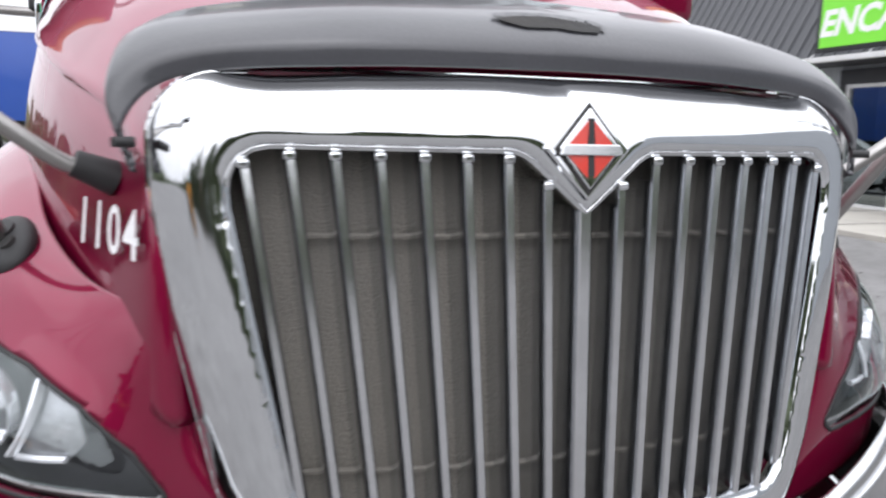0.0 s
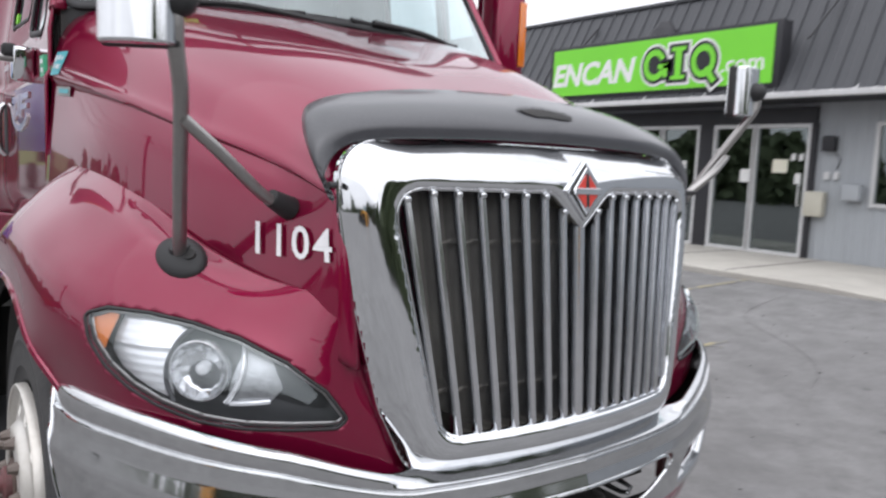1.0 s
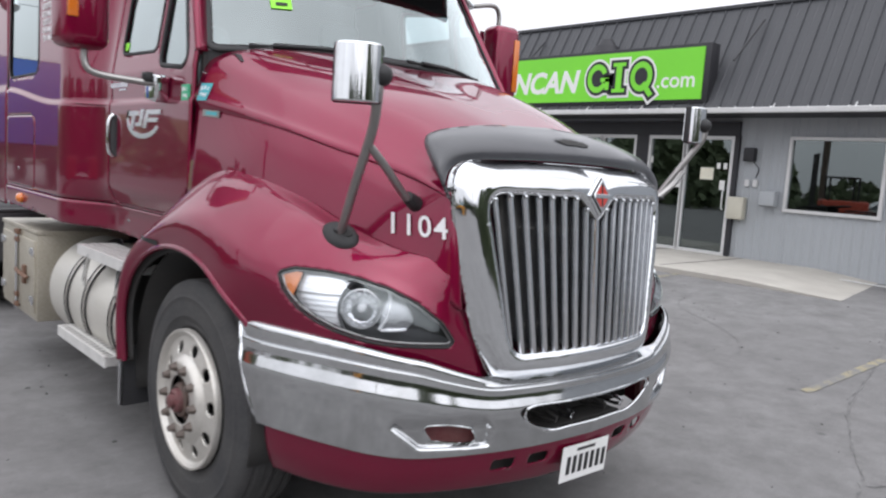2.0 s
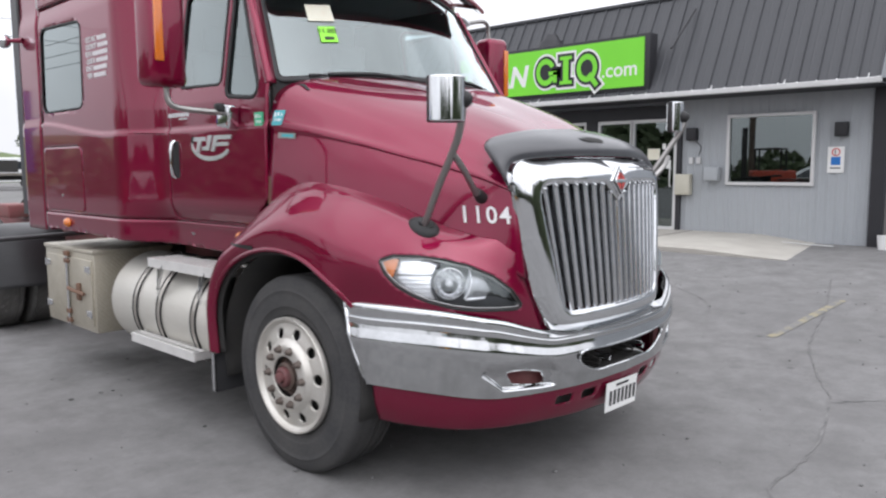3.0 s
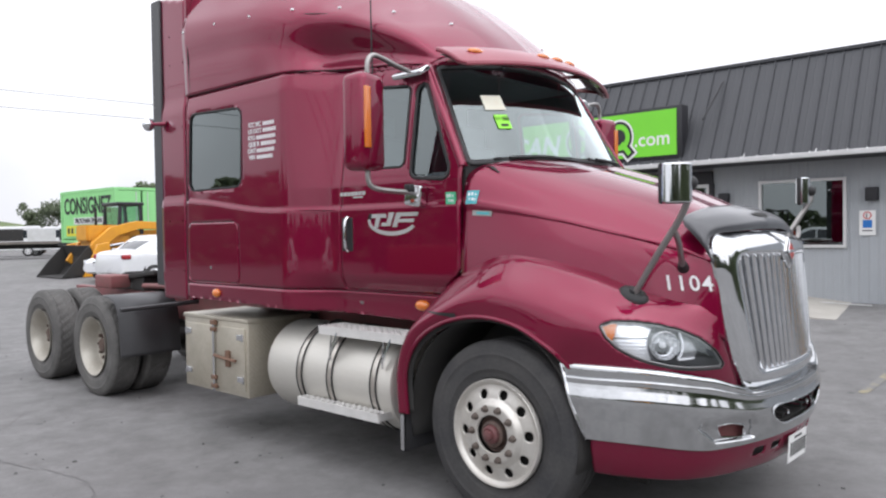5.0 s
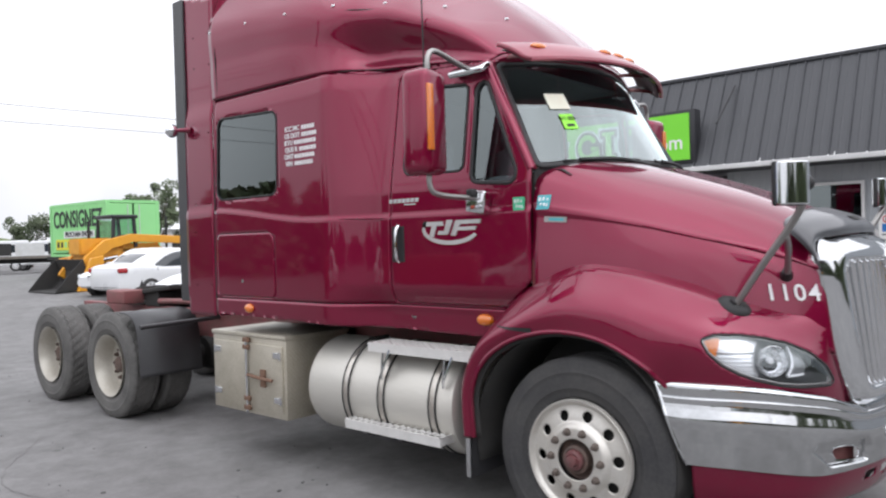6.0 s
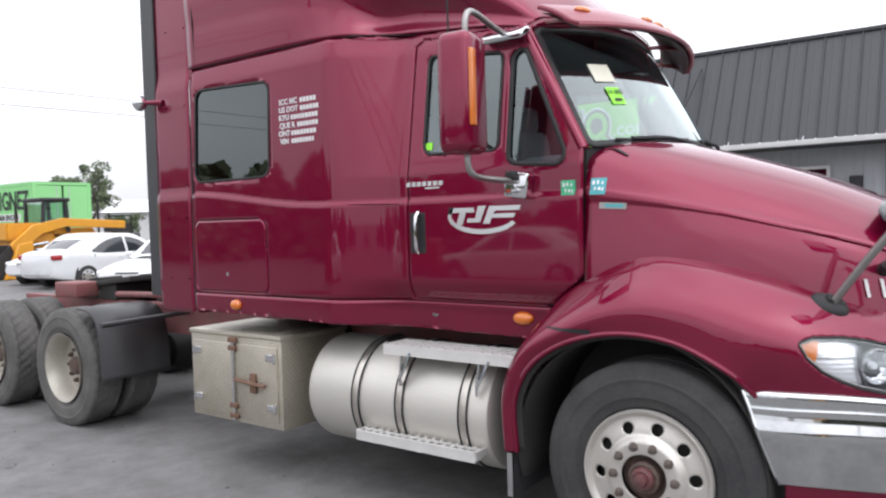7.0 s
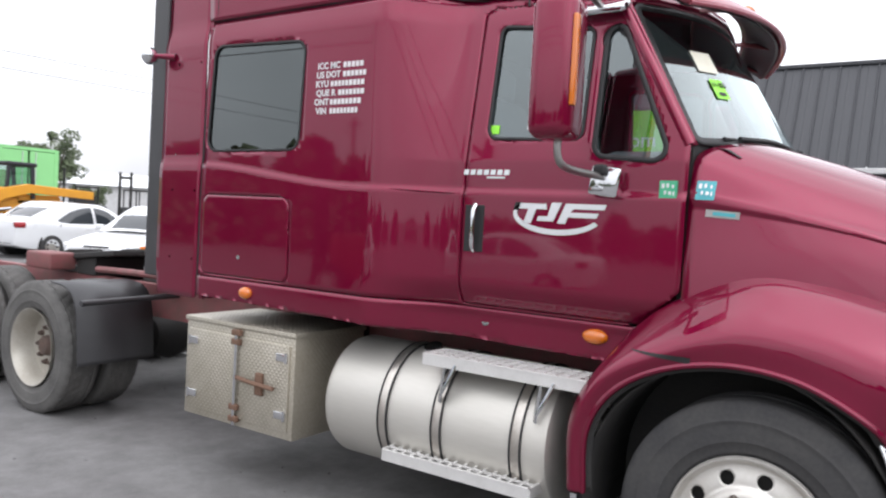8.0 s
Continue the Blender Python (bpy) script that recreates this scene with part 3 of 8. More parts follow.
def headlamp(s, tree):
    way = Vector((0.694, 0.72, 0))

    def on(a, z, deep):
        p = lamp_plane(a, z)
        hit = tree.ray_cast(p - way * 0.5, way)
        base = hit[0] if hit[0] else p
        q = base + way * deep
        return Vector((q.x * -s if s > 0 else q.x, q.y, q.z)) if s > 0 else q

    ob = part("headlight", sheet(lambda a, z: on(a, z, 0.055), lambda a, z: lamp_inside(a, z) - 0.012, -0.03, 0.67, 70, 0.86, 1.19, 34),
              LAMP_GREY, truck, "almond-shaped clear headlight with amber corner")
    part("lamp_seal", ring_strip(lambda a, z: on(a, z, -0.007), LAMP_SHAPE, 0.012, 0.005, 0.002), SEAL, ob, thick=0.004)
    part("lamp_rim", ring_strip(lambda a, z: on(a, z, 0.010), LAMP_SHAPE, 0.012, -0.002, 0.013), POST_METAL, ob, "pale inner rim", thick=0.003)
    part("lens", sheet(lambda a, z: on(a, z, -0.006 - 0.012 * smoothstep(0, -0.06, lamp_inside(a, z))), lambda a, z: lamp_inside(a, z) - 0.002,
                       -0.03, 0.67, 70, 0.86, 1.19, 34), LENS, ob, "clear lamp lens", shadow=False)
    clear = rounded([(0.092, 1.150), (0.060, 1.062), (0.10, 1.025), (0.18, 0.990), (0.250, 0.966), (0.238, 1.02), (0.238, 1.07), (0.268, 1.125), (0.20, 1.147)], 0.008)
    part("reflector", sheet(lambda a, z: on(a, z, 0.022 + 0.03 * ((a - 0.18) / 0.09) ** 2 * 0.3 + 0.0005 * math.sin(330 * z) + 0.006 * smoothstep(1.085, 1.075, z)), clear, 0.05, 0.3, 50, 0.95, 1.18, 60),
         REFLECTOR, ob, "ribbed bright reflector")
    part("reflector_wall", pipe([on(a, z, 0.016) for a, z in ((0.256, 0.966), (0.236, 1.01), (0.234, 1.06), (0.255, 1.11), (0.285, 1.135))], 0.006, 6, 16), LAMP_GREY, ob)
    dipped = rounded([(0.375, 0.965), (0.470, 0.966), (0.50, 1.0), (0.470, 1.060), (0.41, 1.102), (0.388, 1.04)], 0.012)
    part("reflector", sheet(lambda a, z: on(a, z, 0.040), dipped, 0.33, 0.60, 50, 0.93, 1.12, 36), LAMP_SILVER, ob, "grey dipped-beam reflector")
    part("reflector_blade", pipe([on(a, z, 0.026) for a, z in ((0.405, 1.098), (0.412, 1.05), (0.402, 1.005), (0.380, 0.972))], 0.011, 8, 20, 0.5), REFLECTOR, ob, "bright curved reflector edge")
    part("reflector_blade", pipe([on(a, z, 0.032) for a, z in ((0.385, 0.968), (0.43, 0.969), (0.475, 0.972))], 0.006, 6, 12), REFLECTOR, ob)
    amber = rounded([(0.010, 1.143), (0.030, 1.088), (0.056, 1.062), (0.088, 1.150), (0.06, 1.156)], 0.006)
    part("turn_signal", sheet(lambda a, z: on(a, z, 0.012), amber, 0, 0.12, 40, 1.02, 1.17, 50), AMBER, ob, "amber turn signal lens")
    # bowl and bulb lens
    c = on(0.312, 1.042, 0.03)
    n = (c - on(0.312, 1.042, 0.0)).normalized()
    turn = n.to_track_quat("X", "Z").to_matrix().to_4x4()
    bowl = lathe([(0.006, 0.074), (-0.012, 0.073), (-0.013, 0.069), (-0.006, 0.066), (0.012, 0.056), (0.024, 0.042), (0.030, 0.022), (0.031, 0.001)], 26, radial=lambda i, k: -0.0025 if i > 3 and k % 2 else 0)
    bowl.transform(Matrix.Translation(c) @ turn)
    part("bowl", bowl, LAMP_BOWL, ob, "round faceted chrome headlamp bowl", smooth=False)
    bulb = lathe([(0.028, 0.017), (0.006, 0.016), (0.0, 0.011), (-0.002, 0.0005)], 24)
    bulb.transform(Matrix.Translation(c) @ turn)
    part("bulb_lens", bulb, REFLECTOR, ob)
    return ob


for side in (-1, 1):
    fender_ob, fender_tree = fender_side(side)
    headlamp(side, fender_tree)
    if side == -1:
        near_tree = fender_tree

# dark body under the hood and the wheel wells
part("engine_bay", box((1.1, 1.25, 0.95), (0, -0.36, 0.98)), DARK, truck, "dark engine bay")
for side in (-1, 1):
    well = bmesh.new()
    rows = []
    for k in range(25):
        a = math.pi * (-0.08 + 1.16 * k / 24)
        rows.append([well.verts.new((side * x, 0.085 + 0.60 * math.cos(a), 0.52 + 0.615 * math.sin(a))) for x in (1.15, 0.62)])
    for p, q in zip(rows, rows[1:]):
        well.faces.new((p[0], p[1], q[1], q[0]))
    part("wheel_well", well, DARK, truck, "dark plastic wheel well liner", thick=0.01)
    part("well_wall", box((0.02, 1.4, 1.1), (side * 0.60, 0.08, 0.75)), DARK, truck)
    flap = box((0.5, 0.012, 0.30), (side * 0.96, 0.69, 0.43))
    part("mud_flap", flap, BLACK_PLASTIC, truck, "black rubber mud flap")
    part("flap_edge", box((0.012, 0.03, 0.22), (side * 1.222, 0.69, 0.40)), CHROME_SOFT, truck)


# ---- bumper ----
HALF_PLAN = [(0, -1.255, 0), (0.3, -1.233, 0), (0.56, -1.176, 0), (0.795, -1.089, 0), (0.972, -0.960, 0), (1.091, -0.767, 0), (1.156, -0.578, 0), (1.172, -0.415, 0)]
plan_line = curve(HALF_PLAN, 160)
PLAN_LENGTH = sum((b - a).length for a, b in zip(plan_line, plan_line[1:]))


def plan_at(s):
    """The bumper's plan curve at s metres from the middle: place and outward way."""
    f = min(abs(s) / PLAN_LENGTH, 0.99999) * 160
    i = int(f)
    a, b = plan_line[i], plan_line[i + 1]
    p, d = a.lerp(b, f - i), (b - a).normalized()
    n = Vector((-d.y, d.x, 0)) * -1
    sign = 1 if s >= 0 else -1
    return Vector((p.x * sign, p.y, 0)), Vector((n.x * sign, n.y, 0))


def bumper_top(s):
    x = abs(plan_at(s)[0].x)
    return 0.795 + 0.07 * smoothstep(0.5, 0.82, x) + 0.08 * smoothstep(0.68, 1.17, x)


def bumper_crease(s):
    x = abs(plan_at(s)[0].x)
    return 0.762 + 0.06 * smoothstep(0.5, 0.85, x) + 0.055 * smoothstep(0.70, 1.12, x)


def bumper_low(s):
    x = abs(plan_at(s)[0].x)
    return 0.512 + 0.042 * smoothstep(0.80, 1.17, x)


# the section from the lower edge (0) over the belly and the crease (0.8) to the upper edge (1)
SECTION = [(0.0, -0.038), (0.03, -0.012), (0.30, 0.006), (0.46, 0.0145), (0.52, 0.0166), (0.555, 0.0168), (0.585, 0.0153), (0.63, 0.0105), (0.68, 0.0052), (0.73, 0.0018), (0.79, 0.0004), (0.800, -0.001),
           (0.806, -0.009), (0.86, -0.0083), (0.92, -0.0084), (0.955, -0.0100), (0.98, -0.0160), (1.0, -0.028)]


def section_out(f):
    for (a, oa), (b, ob_) in zip(SECTION, SECTION[1:]):
        if f <= b:
            return oa + (ob_ - oa) * (f - a) / (b - a)
    return SECTION[-1][1]


def bumper_z(s, f):
    low, crease_z, top_z = bumper_low(s), bumper_crease(s), bumper_top(s)
    return low + (crease_z - low) * f / 0.8 if f < 0.8 else crease_z + (top_z - crease_z) * (f - 0.8) / 0.2


def bumper_place(s, v):
    f = v / 0.36
    # the ends are cut at a slant, shorter below
    s = s * (1 - 0.088 * (1 - f))
    p, n = plan_at(s)
    out = section_out(f)
    if f > 0.86:
        out -= 0.10 * smoothstep(0.60, 0.40, abs(p.x)) * (f - 0.86) / 0.14
    z = bumper_z(s, f)
    q = p + n * (out - fog_scoop(p.x, z))
    return Vector((q.x, q.y, z))


def fog_scoop(x, z):
    d = scoop_edge(abs(x), z)
    return 0.024 * smoothstep(0.004, -0.014, d) * smoothstep(0.70, 0.615, z)


scoop_edge = rounded([(0.535, 0.545), (0.80, 0.556), (0.895, 0.640), (0.86, 0.72), (0.60, 0.72), (0.53, 0.62)], 0.012)
rounded_fog = rounded([(0.572, 0.560), (0.65, 0.563), (0.755, 0.580), (0.797, 0.645), (0.70, 0.645), (0.605, 0.622)], 0.016)
rounded_mouth = rounded([(-0.462, 0.690), (-0.35, 0.607), (-0.26, 0.574), (0.26, 0.574), (0.35, 0.607), (0.462, 0.690)], 0.018)


def bumper_keep(s, v):
    f = v / 0.36
    s = s * (1 - 0.088 * (1 - f))
    p, n = plan_at(s)
    z = bumper_z(s, f)
    return -min(rounded_fog(abs(p.x), z), rounded_mouth(p.x, z))


bumper = part("bumper", sheet(bumper_place, bumper_keep, -PLAN_LENGTH, PLAN_LENGTH, 360, 0, 0.36, 120), BUMPER_CHROME, truck, "wraparound chrome bumper", thick=0.006)
for side in (-1, 1):
    part("bumper_edge", pipe([bumper_place(side * PLAN_LENGTH, 0.36 * f) for f in (0.02, 0.2, 0.4, 0.6, 0.7, 0.8, 0.9, 0.98)], 0.008, 8, 30), CHROME, bumper)


def hole_rim(shape, x0, z0, r):
    """A rolled chrome lip that follows the edge of a hole in the bumper's front."""
    points = []
    for k in range(48):
        dx, dz = math.cos(2 * math.pi * k / 48), math.sin(2 * math.pi * k / 48)
        lo, hi = 0.0, 0.6
        for _ in range(22):
            mid = (lo + hi) / 2
            lo, hi = (mid, hi) if shape(x0 + dx * mid, z0 + dz * mid) < 0 else (lo, mid)
        x, z = x0 + dx * lo, z0 + dz * lo
        s0, s1 = 0.0, PLAN_LENGTH
        for _ in range(22):
            mid = (s0 + s1) / 2
            s0, s1 = (mid, s1) if plan_at(mid)[0].x < abs(x) else (s0, mid)
        s = math.copysign(s0, x)
        f = 0.8 * (z - bumper_low(s)) / (bumper_crease(s) - bumper_low(s))
        points.append(bumper_place(s / (1 - 0.088 * (1 - f)), 0.36 * f))
    return pipe(points + points[:1], r, 8, 140)


for side in (-1, 1):
    part("fog_rim", hole_rim(lambda x, z: rounded_fog(abs(x), z), side * 0.68, 0.602, 0.0045), CHROME, bumper)
part("mouth_rim", hole_rim(rounded_mouth, 0.0, 0.64, 0.006), CHROME, bumper)
mouth = bmesh.new()
add_box(mouth, (0.98, 0.02, 0.18), (0, -1.06, 0.64))
add_box(mouth, (0.5, 0.12, 0.01), (0, -1.14, 0.56))
part("mouth_back", mouth, DARK, bumper)
for k, xx in enumerate((-0.2, -0.1, 0.12, 0.24)):
    part("tow_hook", pipe([(xx, -1.09, 0.59), (xx + 0.01, -1.19, 0.585), (xx + 0.02, -1.205, 0.605), (xx, -1.12, 0.625)], 0.008, 8, 10), CHROME_SOFT if k % 2 else DARK, bumper)
for side in (-1, 1):
    part("fog_pocket", box((0.30, 0.02, 0.12), (side * 0.67, -1.055, 0.60), pose(0, 0, 0, 0, 0, side * 21)), MAROON_DULL, bumper, "dark red fog lamp pocket")


def valance_place(s, v):
    p, n = plan_at(s)
    low = 0.345 + 0.035 * abs(s) / PLAN_LENGTH
    f = v / 0.15
    z = low + f * (bumper_low(s) + 0.01 - low)
    return Vector(((p + n * (-0.035 - 0.05 * (1 - f) ** 2)).x, (p + n * (-0.035 - 0.05 * (1 - f) ** 2)).y, z))


slots = [rounded([(x - 0.055, 0.432), (x + 0.05, 0.432), (x + 0.055, 0.478), (x - 0.045, 0.478)], 0.014) for x in (-0.44, -0.27, 0.27, 0.44)]


def valance_keep(s, v):
    q = valance_place(s, v)
    return -min(f(q.x, q.z) for f in slots) if abs(q.x) < 0.6 else -0.1


valance = part("valance", sheet(valance_place, valance_keep, -PLAN_LENGTH * 0.90, PLAN_LENGTH * 0.90, 200, 0, 0.15, 18), MAROON, truck, "maroon lower valance", thick=0.006)
part("valance_back", box((1.0, 0.02, 0.12), (0, -1.11, 0.44)), DARK, valance)

# number plate, with plain bars for its characters
plate_m = facing((0.0, -1.222, 0.398), (1, 0.0, -0.02), (0.02, -0.06, 1))
plate = part("license_plate", prism([(-0.152, -0.076), (0.152, -0.076), (0.152, 0.076), (-0.152, 0.076)], 0.003, plate_m), WHITE, truck, "white license plate with dark bars", smooth=False)
for k in range(7):
    x = -0.118 + 0.039 * k
    part("plate_bar", prism([(x, -0.046), (x + 0.022, -0.046), (x + 0.022, 0.030), (x, 0.030)], 0.002, plate_m @ pose(0, 0, 0.003)), SEAL, plate, smooth=False)
part("plate_bar", prism([(-0.06, 0.048), (0.06, 0.048), (0.06, 0.060), (-0.06, 0.060)], 0.002, plate_m @ pose(0, 0, 0.003)), SEAL, plate, smooth=False)


# ---- grille ----
def grille_y(x, z):
    return -1.205 + 0.28 * x * x + 0.07 * (z - 1.15)


outer_frame = rounded([(-0.495, 0.768), (0.495, 0.768), (0.572, 0.95), (0.634, 1.23), (0.656, 1.42), (0.656, 1.592), (0.34, 1.605), (-0.34, 1.605), (-0.656, 1.592), (-0.656, 1.42), (-0.634, 1.23), (-0.572, 0.95)], 0.11)
INNER = [(-0.428, 0.872), (0.428, 0.872), (0.460, 0.96), (0.514, 1.23), (0.545, 1.40), (0.547, 1.487), (0.108, 1.487), (0, 1.392), (-0.108, 1.487), (-0.547, 1.487), (-0.545, 1.40), (-0.514, 1.23), (-0.460, 0.96)]
inner_frame = rounded(INNER, 0.065)


def surround_place(x, z):
    d, e = max(0.0, -outer_frame(x, z)), max(0.0, inner_frame(x, z))
    t = d / (d + e + 1e-6)
    y = grille_y(x, z) + (0.052 + 0.048 * smoothstep(1.46, 1.57, z) * smoothstep(0.64, 0.46, abs(x))) * (max(0.0, 0.60 - t) / 0.60) ** 1.5 - 0.008 * max(0.0, t - 0.6) + 0.008 * t ** 12
    y += 0.020 * smoothstep(1.50, 1.60, z)
    return Vector((x, y, z))


grille = part("grille", sheet(surround_place, ring_keep(outer_frame, inner_frame), -0.69, 0.69, 190, 0.762, 1.65, 126), CHROME, truck,
              "large chrome grille surround with vertical bars", thick=0.008)
collar = bmesh.new()
loop_points = []
for k in range(160):
    a = 2 * math.pi * k / 160
    dx, dz = math.cos(a), math.sin(a)
    lo, hi = 0.0, 0.9
    for _ in range(24):
        mid = (lo + hi) / 2
        if outer_frame(dx * mid, 1.18 + dz * mid) < -0.003:
            lo = mid
        else:
            hi = mid
    loop_points.append((dx * lo, 1.18 + dz * lo))
front = [collar.verts.new(surround_place(x, z)) for x, z in loop_points]
back = [collar.verts.new((x, surround_place(x, z).y + 0.03 + 0.09 * smoothstep(1.46, 1.15, z), z)) for x, z in loop_points]
for k in range(160):
    collar.faces.new((front[k], front[(k + 1) % 160], back[(k + 1) % 160], back[k]))
part("surround_edge", collar, CHROME, grille)
part("outer_rim", pipe([surround_place(x * 0.997, 1.18 + (z - 1.18) * 0.997) for x, z in loop_points + loop_points[:1]], 0.005, 8, 320), CHROME, grille)
rim_points = []
for k in range(200):
    a = 2 * math.pi * k / 200
    lo, hi = 0.0, 0.9
    for _ in range(24):
        mid = (lo + hi) / 2
        if inner_frame(math.cos(a) * mid, 1.16 + math.sin(a) * mid) < 0:
            lo = mid
        else:
            hi = mid
    x, z = math.cos(a) * lo, 1.16 + math.sin(a) * lo
    rim_points.append(Vector((x, grille_y(x, z), z)))
rim = bmesh.new()
rim_rows = []
for k, p in enumerate(rim_points):
    t = (rim_points[(k + 1) % 200] - rim_points[k - 1]).normalized()
    n = Vector((t.z, 0, -t.x))
    rim_rows.append([rim.verts.new(p + n * (0.009 * math.cos(b)) + Vector((0, 0.012 + 0.012 * math.sin(b), 0))) for b in (2 * math.pi * j / 8 for j in range(8))])
for k in range(200):
    a, b = rim_rows[k], rim_rows[(k + 1) % 200]
    for j in range(8):
        rim.faces.new((a[j], a[(j + 1) % 8], b[(j + 1) % 8], b[j]))
part("inner_rim", rim, CHROME, grille)
part("radiator", sheet(lambda x, z: Vector((x, grille_y(x, z) + 0.088, z)), lambda x, z: outer_frame(x, z) + 0.05, -0.66, 0.66, 44, 0.80, 1.60, 30), RADIATOR, grille, "dusty brown radiator mesh")
for z in (1.345, 0.965):
    part("radiator_rail", pipe([(x, grille_y(x, z) + 0.07, z) for x in (-0.45, -0.2, 0, 0.2, 0.45)], 0.005, 6, 16), RADIATOR, grille)


def grille_bar(x_top, x_low, z_top, z_low, width=0.020):
    bm = bmesh.new()
    rows = []
    for i in range(9):
        f = i / 8
        x, z = x_top + (x_low - x_top) * f, z_top + (z_low - z_top) * f
        y = grille_y(x, z) + 0.004
        w = width / 2
        rows.append([bm.verts.new((x + dx, y + dy, z)) for dx, dy in ((-w * 1.45, 0.085), (-w * 1.10, 0.022), (-w * 0.92, 0.006), (-w * 0.55, -0.001), (w * 0.55, -0.001), (w * 0.92, 0.006), (w * 1.10, 0.022), (w * 1.45, 0.085))])
    for a, b in zip(rows, rows[1:]):
        for k in range(7):
            bm.faces.new((a[k], a[k + 1], b[k + 1], b[k]))
        bm.faces.new((a[7], a[0], b[0], b[7]))
    bm.faces.new(rows[0])
    bm.faces.new(rows[-1][::-1])
    return bm


for k in range(1, 9):
    for side in (-1, 1):
        x_top = side * 0.0648 * k
        x_low = x_top * 0.845
        low = next(z for z in (0.86 + 0.002 * i for i in range(100)) if inner_frame(x_low, z) < -0.003)
        top = next(z for z in (1.50 - 0.002 * i for i in range(100)) if inner_frame(x_top, z) < -0.006)
        part("grille_bar", grille_bar(x_top, x_low, top, low), CHROME_SOFT, grille)
        part("bar_tip", box((0.018, 0.014, 0.014), (x_top, grille_y(x_top, top) + 0.004, top - 0.008)), CHROME, grille, bevel=0.004)
part("centre_bar", grille_bar(0, 0, 1.40, 0.875, 0.030), CHROME_SOFT, grille, "wide chrome centre bar")

# diamond emblem, its mark drawn as plain shapes
badge_m = facing((-0.006, -1.177, 1.488), (1, 0, 0), (0, 0.10, 1)) @ Matrix.Diagonal((0.97, 0.84, 1, 1))


def diamond(w, h):
    return [(-w, 0), (0, -h), (w, 0), (0, h)]


badge = part("emblem", prism(diamond(0.078, 0.098), 0.016, badge_m), CHROME, grille, "chrome diamond emblem with red centre", smooth=False, bevel=0.006)
part("emblem_groove", prism(diamond(0.060, 0.084), 0.002, badge_m @ pose(0, 0, 0.016)), DARK, badge, smooth=False)
part("emblem_field", prism(diamond(0.054, 0.076), 0.006, badge_m @ pose(0, 0, 0.017)), CHROME, badge, smooth=False, bevel=0.003)
RED = shader("emblem_red", (0.55, 0.035, 0.02), 0.35, 0.0, (0.42, 0.03, 0.02), 30, 90, 0.5, 0.02, coat=0.6)
part("emblem_red", prism([(-0.041, 0.004), (-0.008, 0.004), (-0.004, 0.052)], 0.002, badge_m @ pose(0, 0, 0.023)), RED, badge, smooth=False)
part("emblem_red", prism([(0.041, 0.004), (0.008, 0.004), (0.004, 0.052)], 0.002, badge_m @ pose(0, 0, 0.023)), RED, badge, smooth=False)
part("emblem_red", prism([(-0.041, -0.012), (-0.006, -0.054), (-0.006, -0.012)], 0.002, badge_m @ pose(0, 0, 0.023)), RED, badge, smooth=False)
part("emblem_red", prism([(0.041, -0.012), (0.006, -0.054), (0.006, -0.012)], 0.002, badge_m @ pose(0, 0, 0.023)), RED, badge, smooth=False)
part("emblem_stem", prism([(-0.006, -0.05), (0.006, -0.05), (0.005, 0.055), (-0.005, 0.055)], 0.002, badge_m @ pose(0, 0, 0.023)), SEAL, badge, smooth=False)
part("emblem_band", prism([(-0.056, -0.013), (0.056, -0.013), (0.05, 0.008), (-0.05, 0.008)], 0.005, badge_m @ pose(0, 0, 0.024)), CHROME_SOFT, badge, smooth=False, bevel=0.002)

# ---- bug deflector over the hood's front edge ----
DEFLECT = [
    [(0.674, -1.030, 1.440), (0.700, -0.995, 1.520), (0.700, -0.935, 1.590), (0.682, -0.880, 1.635)],
    [(0.688, -1.005, 1.515), (0.700, -0.985, 1.575), (0.684, -0.925, 1.640), (0.652, -0.860, 1.675)],
    [(0.597, -0.990, 1.588), (0.602, -0.990, 1.624), (0.588, -0.940, 1.670), (0.555, -0.865, 1.706)],
    [(0.33, -1.042, 1.610), (0.335, -1.042, 1.648), (0.33, -0.985, 1.697), (0.32, -0.875, 1.738)],
    [(0, -1.060, 1.616), (0, -1.060, 1.655), (0, -1.000, 1.707), (0, -0.885, 1.752)],
]
deflector_bm = both_halves(loft(DEFLECT, 50, 16))
deflector_tree = tree_of(deflector_bm)
deflector = part("bug_deflector", deflector_bm, DEFLECTOR, truck, "matt black plastic bug deflector on hood", thick=0.014)
vent_bm = prism([(-0.100, 0.014), (-0.085, -0.002), (-0.050, -0.016), (0.040, -0.020), (0.085, -0.016), (0.097, -0.004), (0.078, 0.010), (-0.040, 0.016)], 0.002, facing((-0.005, -1.030, 1.80), (1, 0, 0), (0, 0.75, 0.66)))
bmesh.ops.subdivide_edges(vent_bm, edges=vent_bm.edges[:], cuts=2)
part("deflector_slot", stick(vent_bm, deflector_tree, (0, 0.0, -1.0), 0.015), DARK, deflector, "dark recessed slot")
part("slot_lip", stick(pipe([(x, y, 1.8) for x, y in ((-0.106, -1.018), (-0.05, -1.014), (0.04, -1.017), (0.085, -1.024), (0.098, -1.036))], 0.006, 8, 24), deflector_tree, (0, 0.0, -1.0), 0.015), DEFLECTOR, deflector)
for side in (-1, 1):
    part("deflector_bolt", rod((side * 0.672, -1.03, 1.485), (side * 0.70, -1.045, 1.485), 0.008), SEAL, deflector)


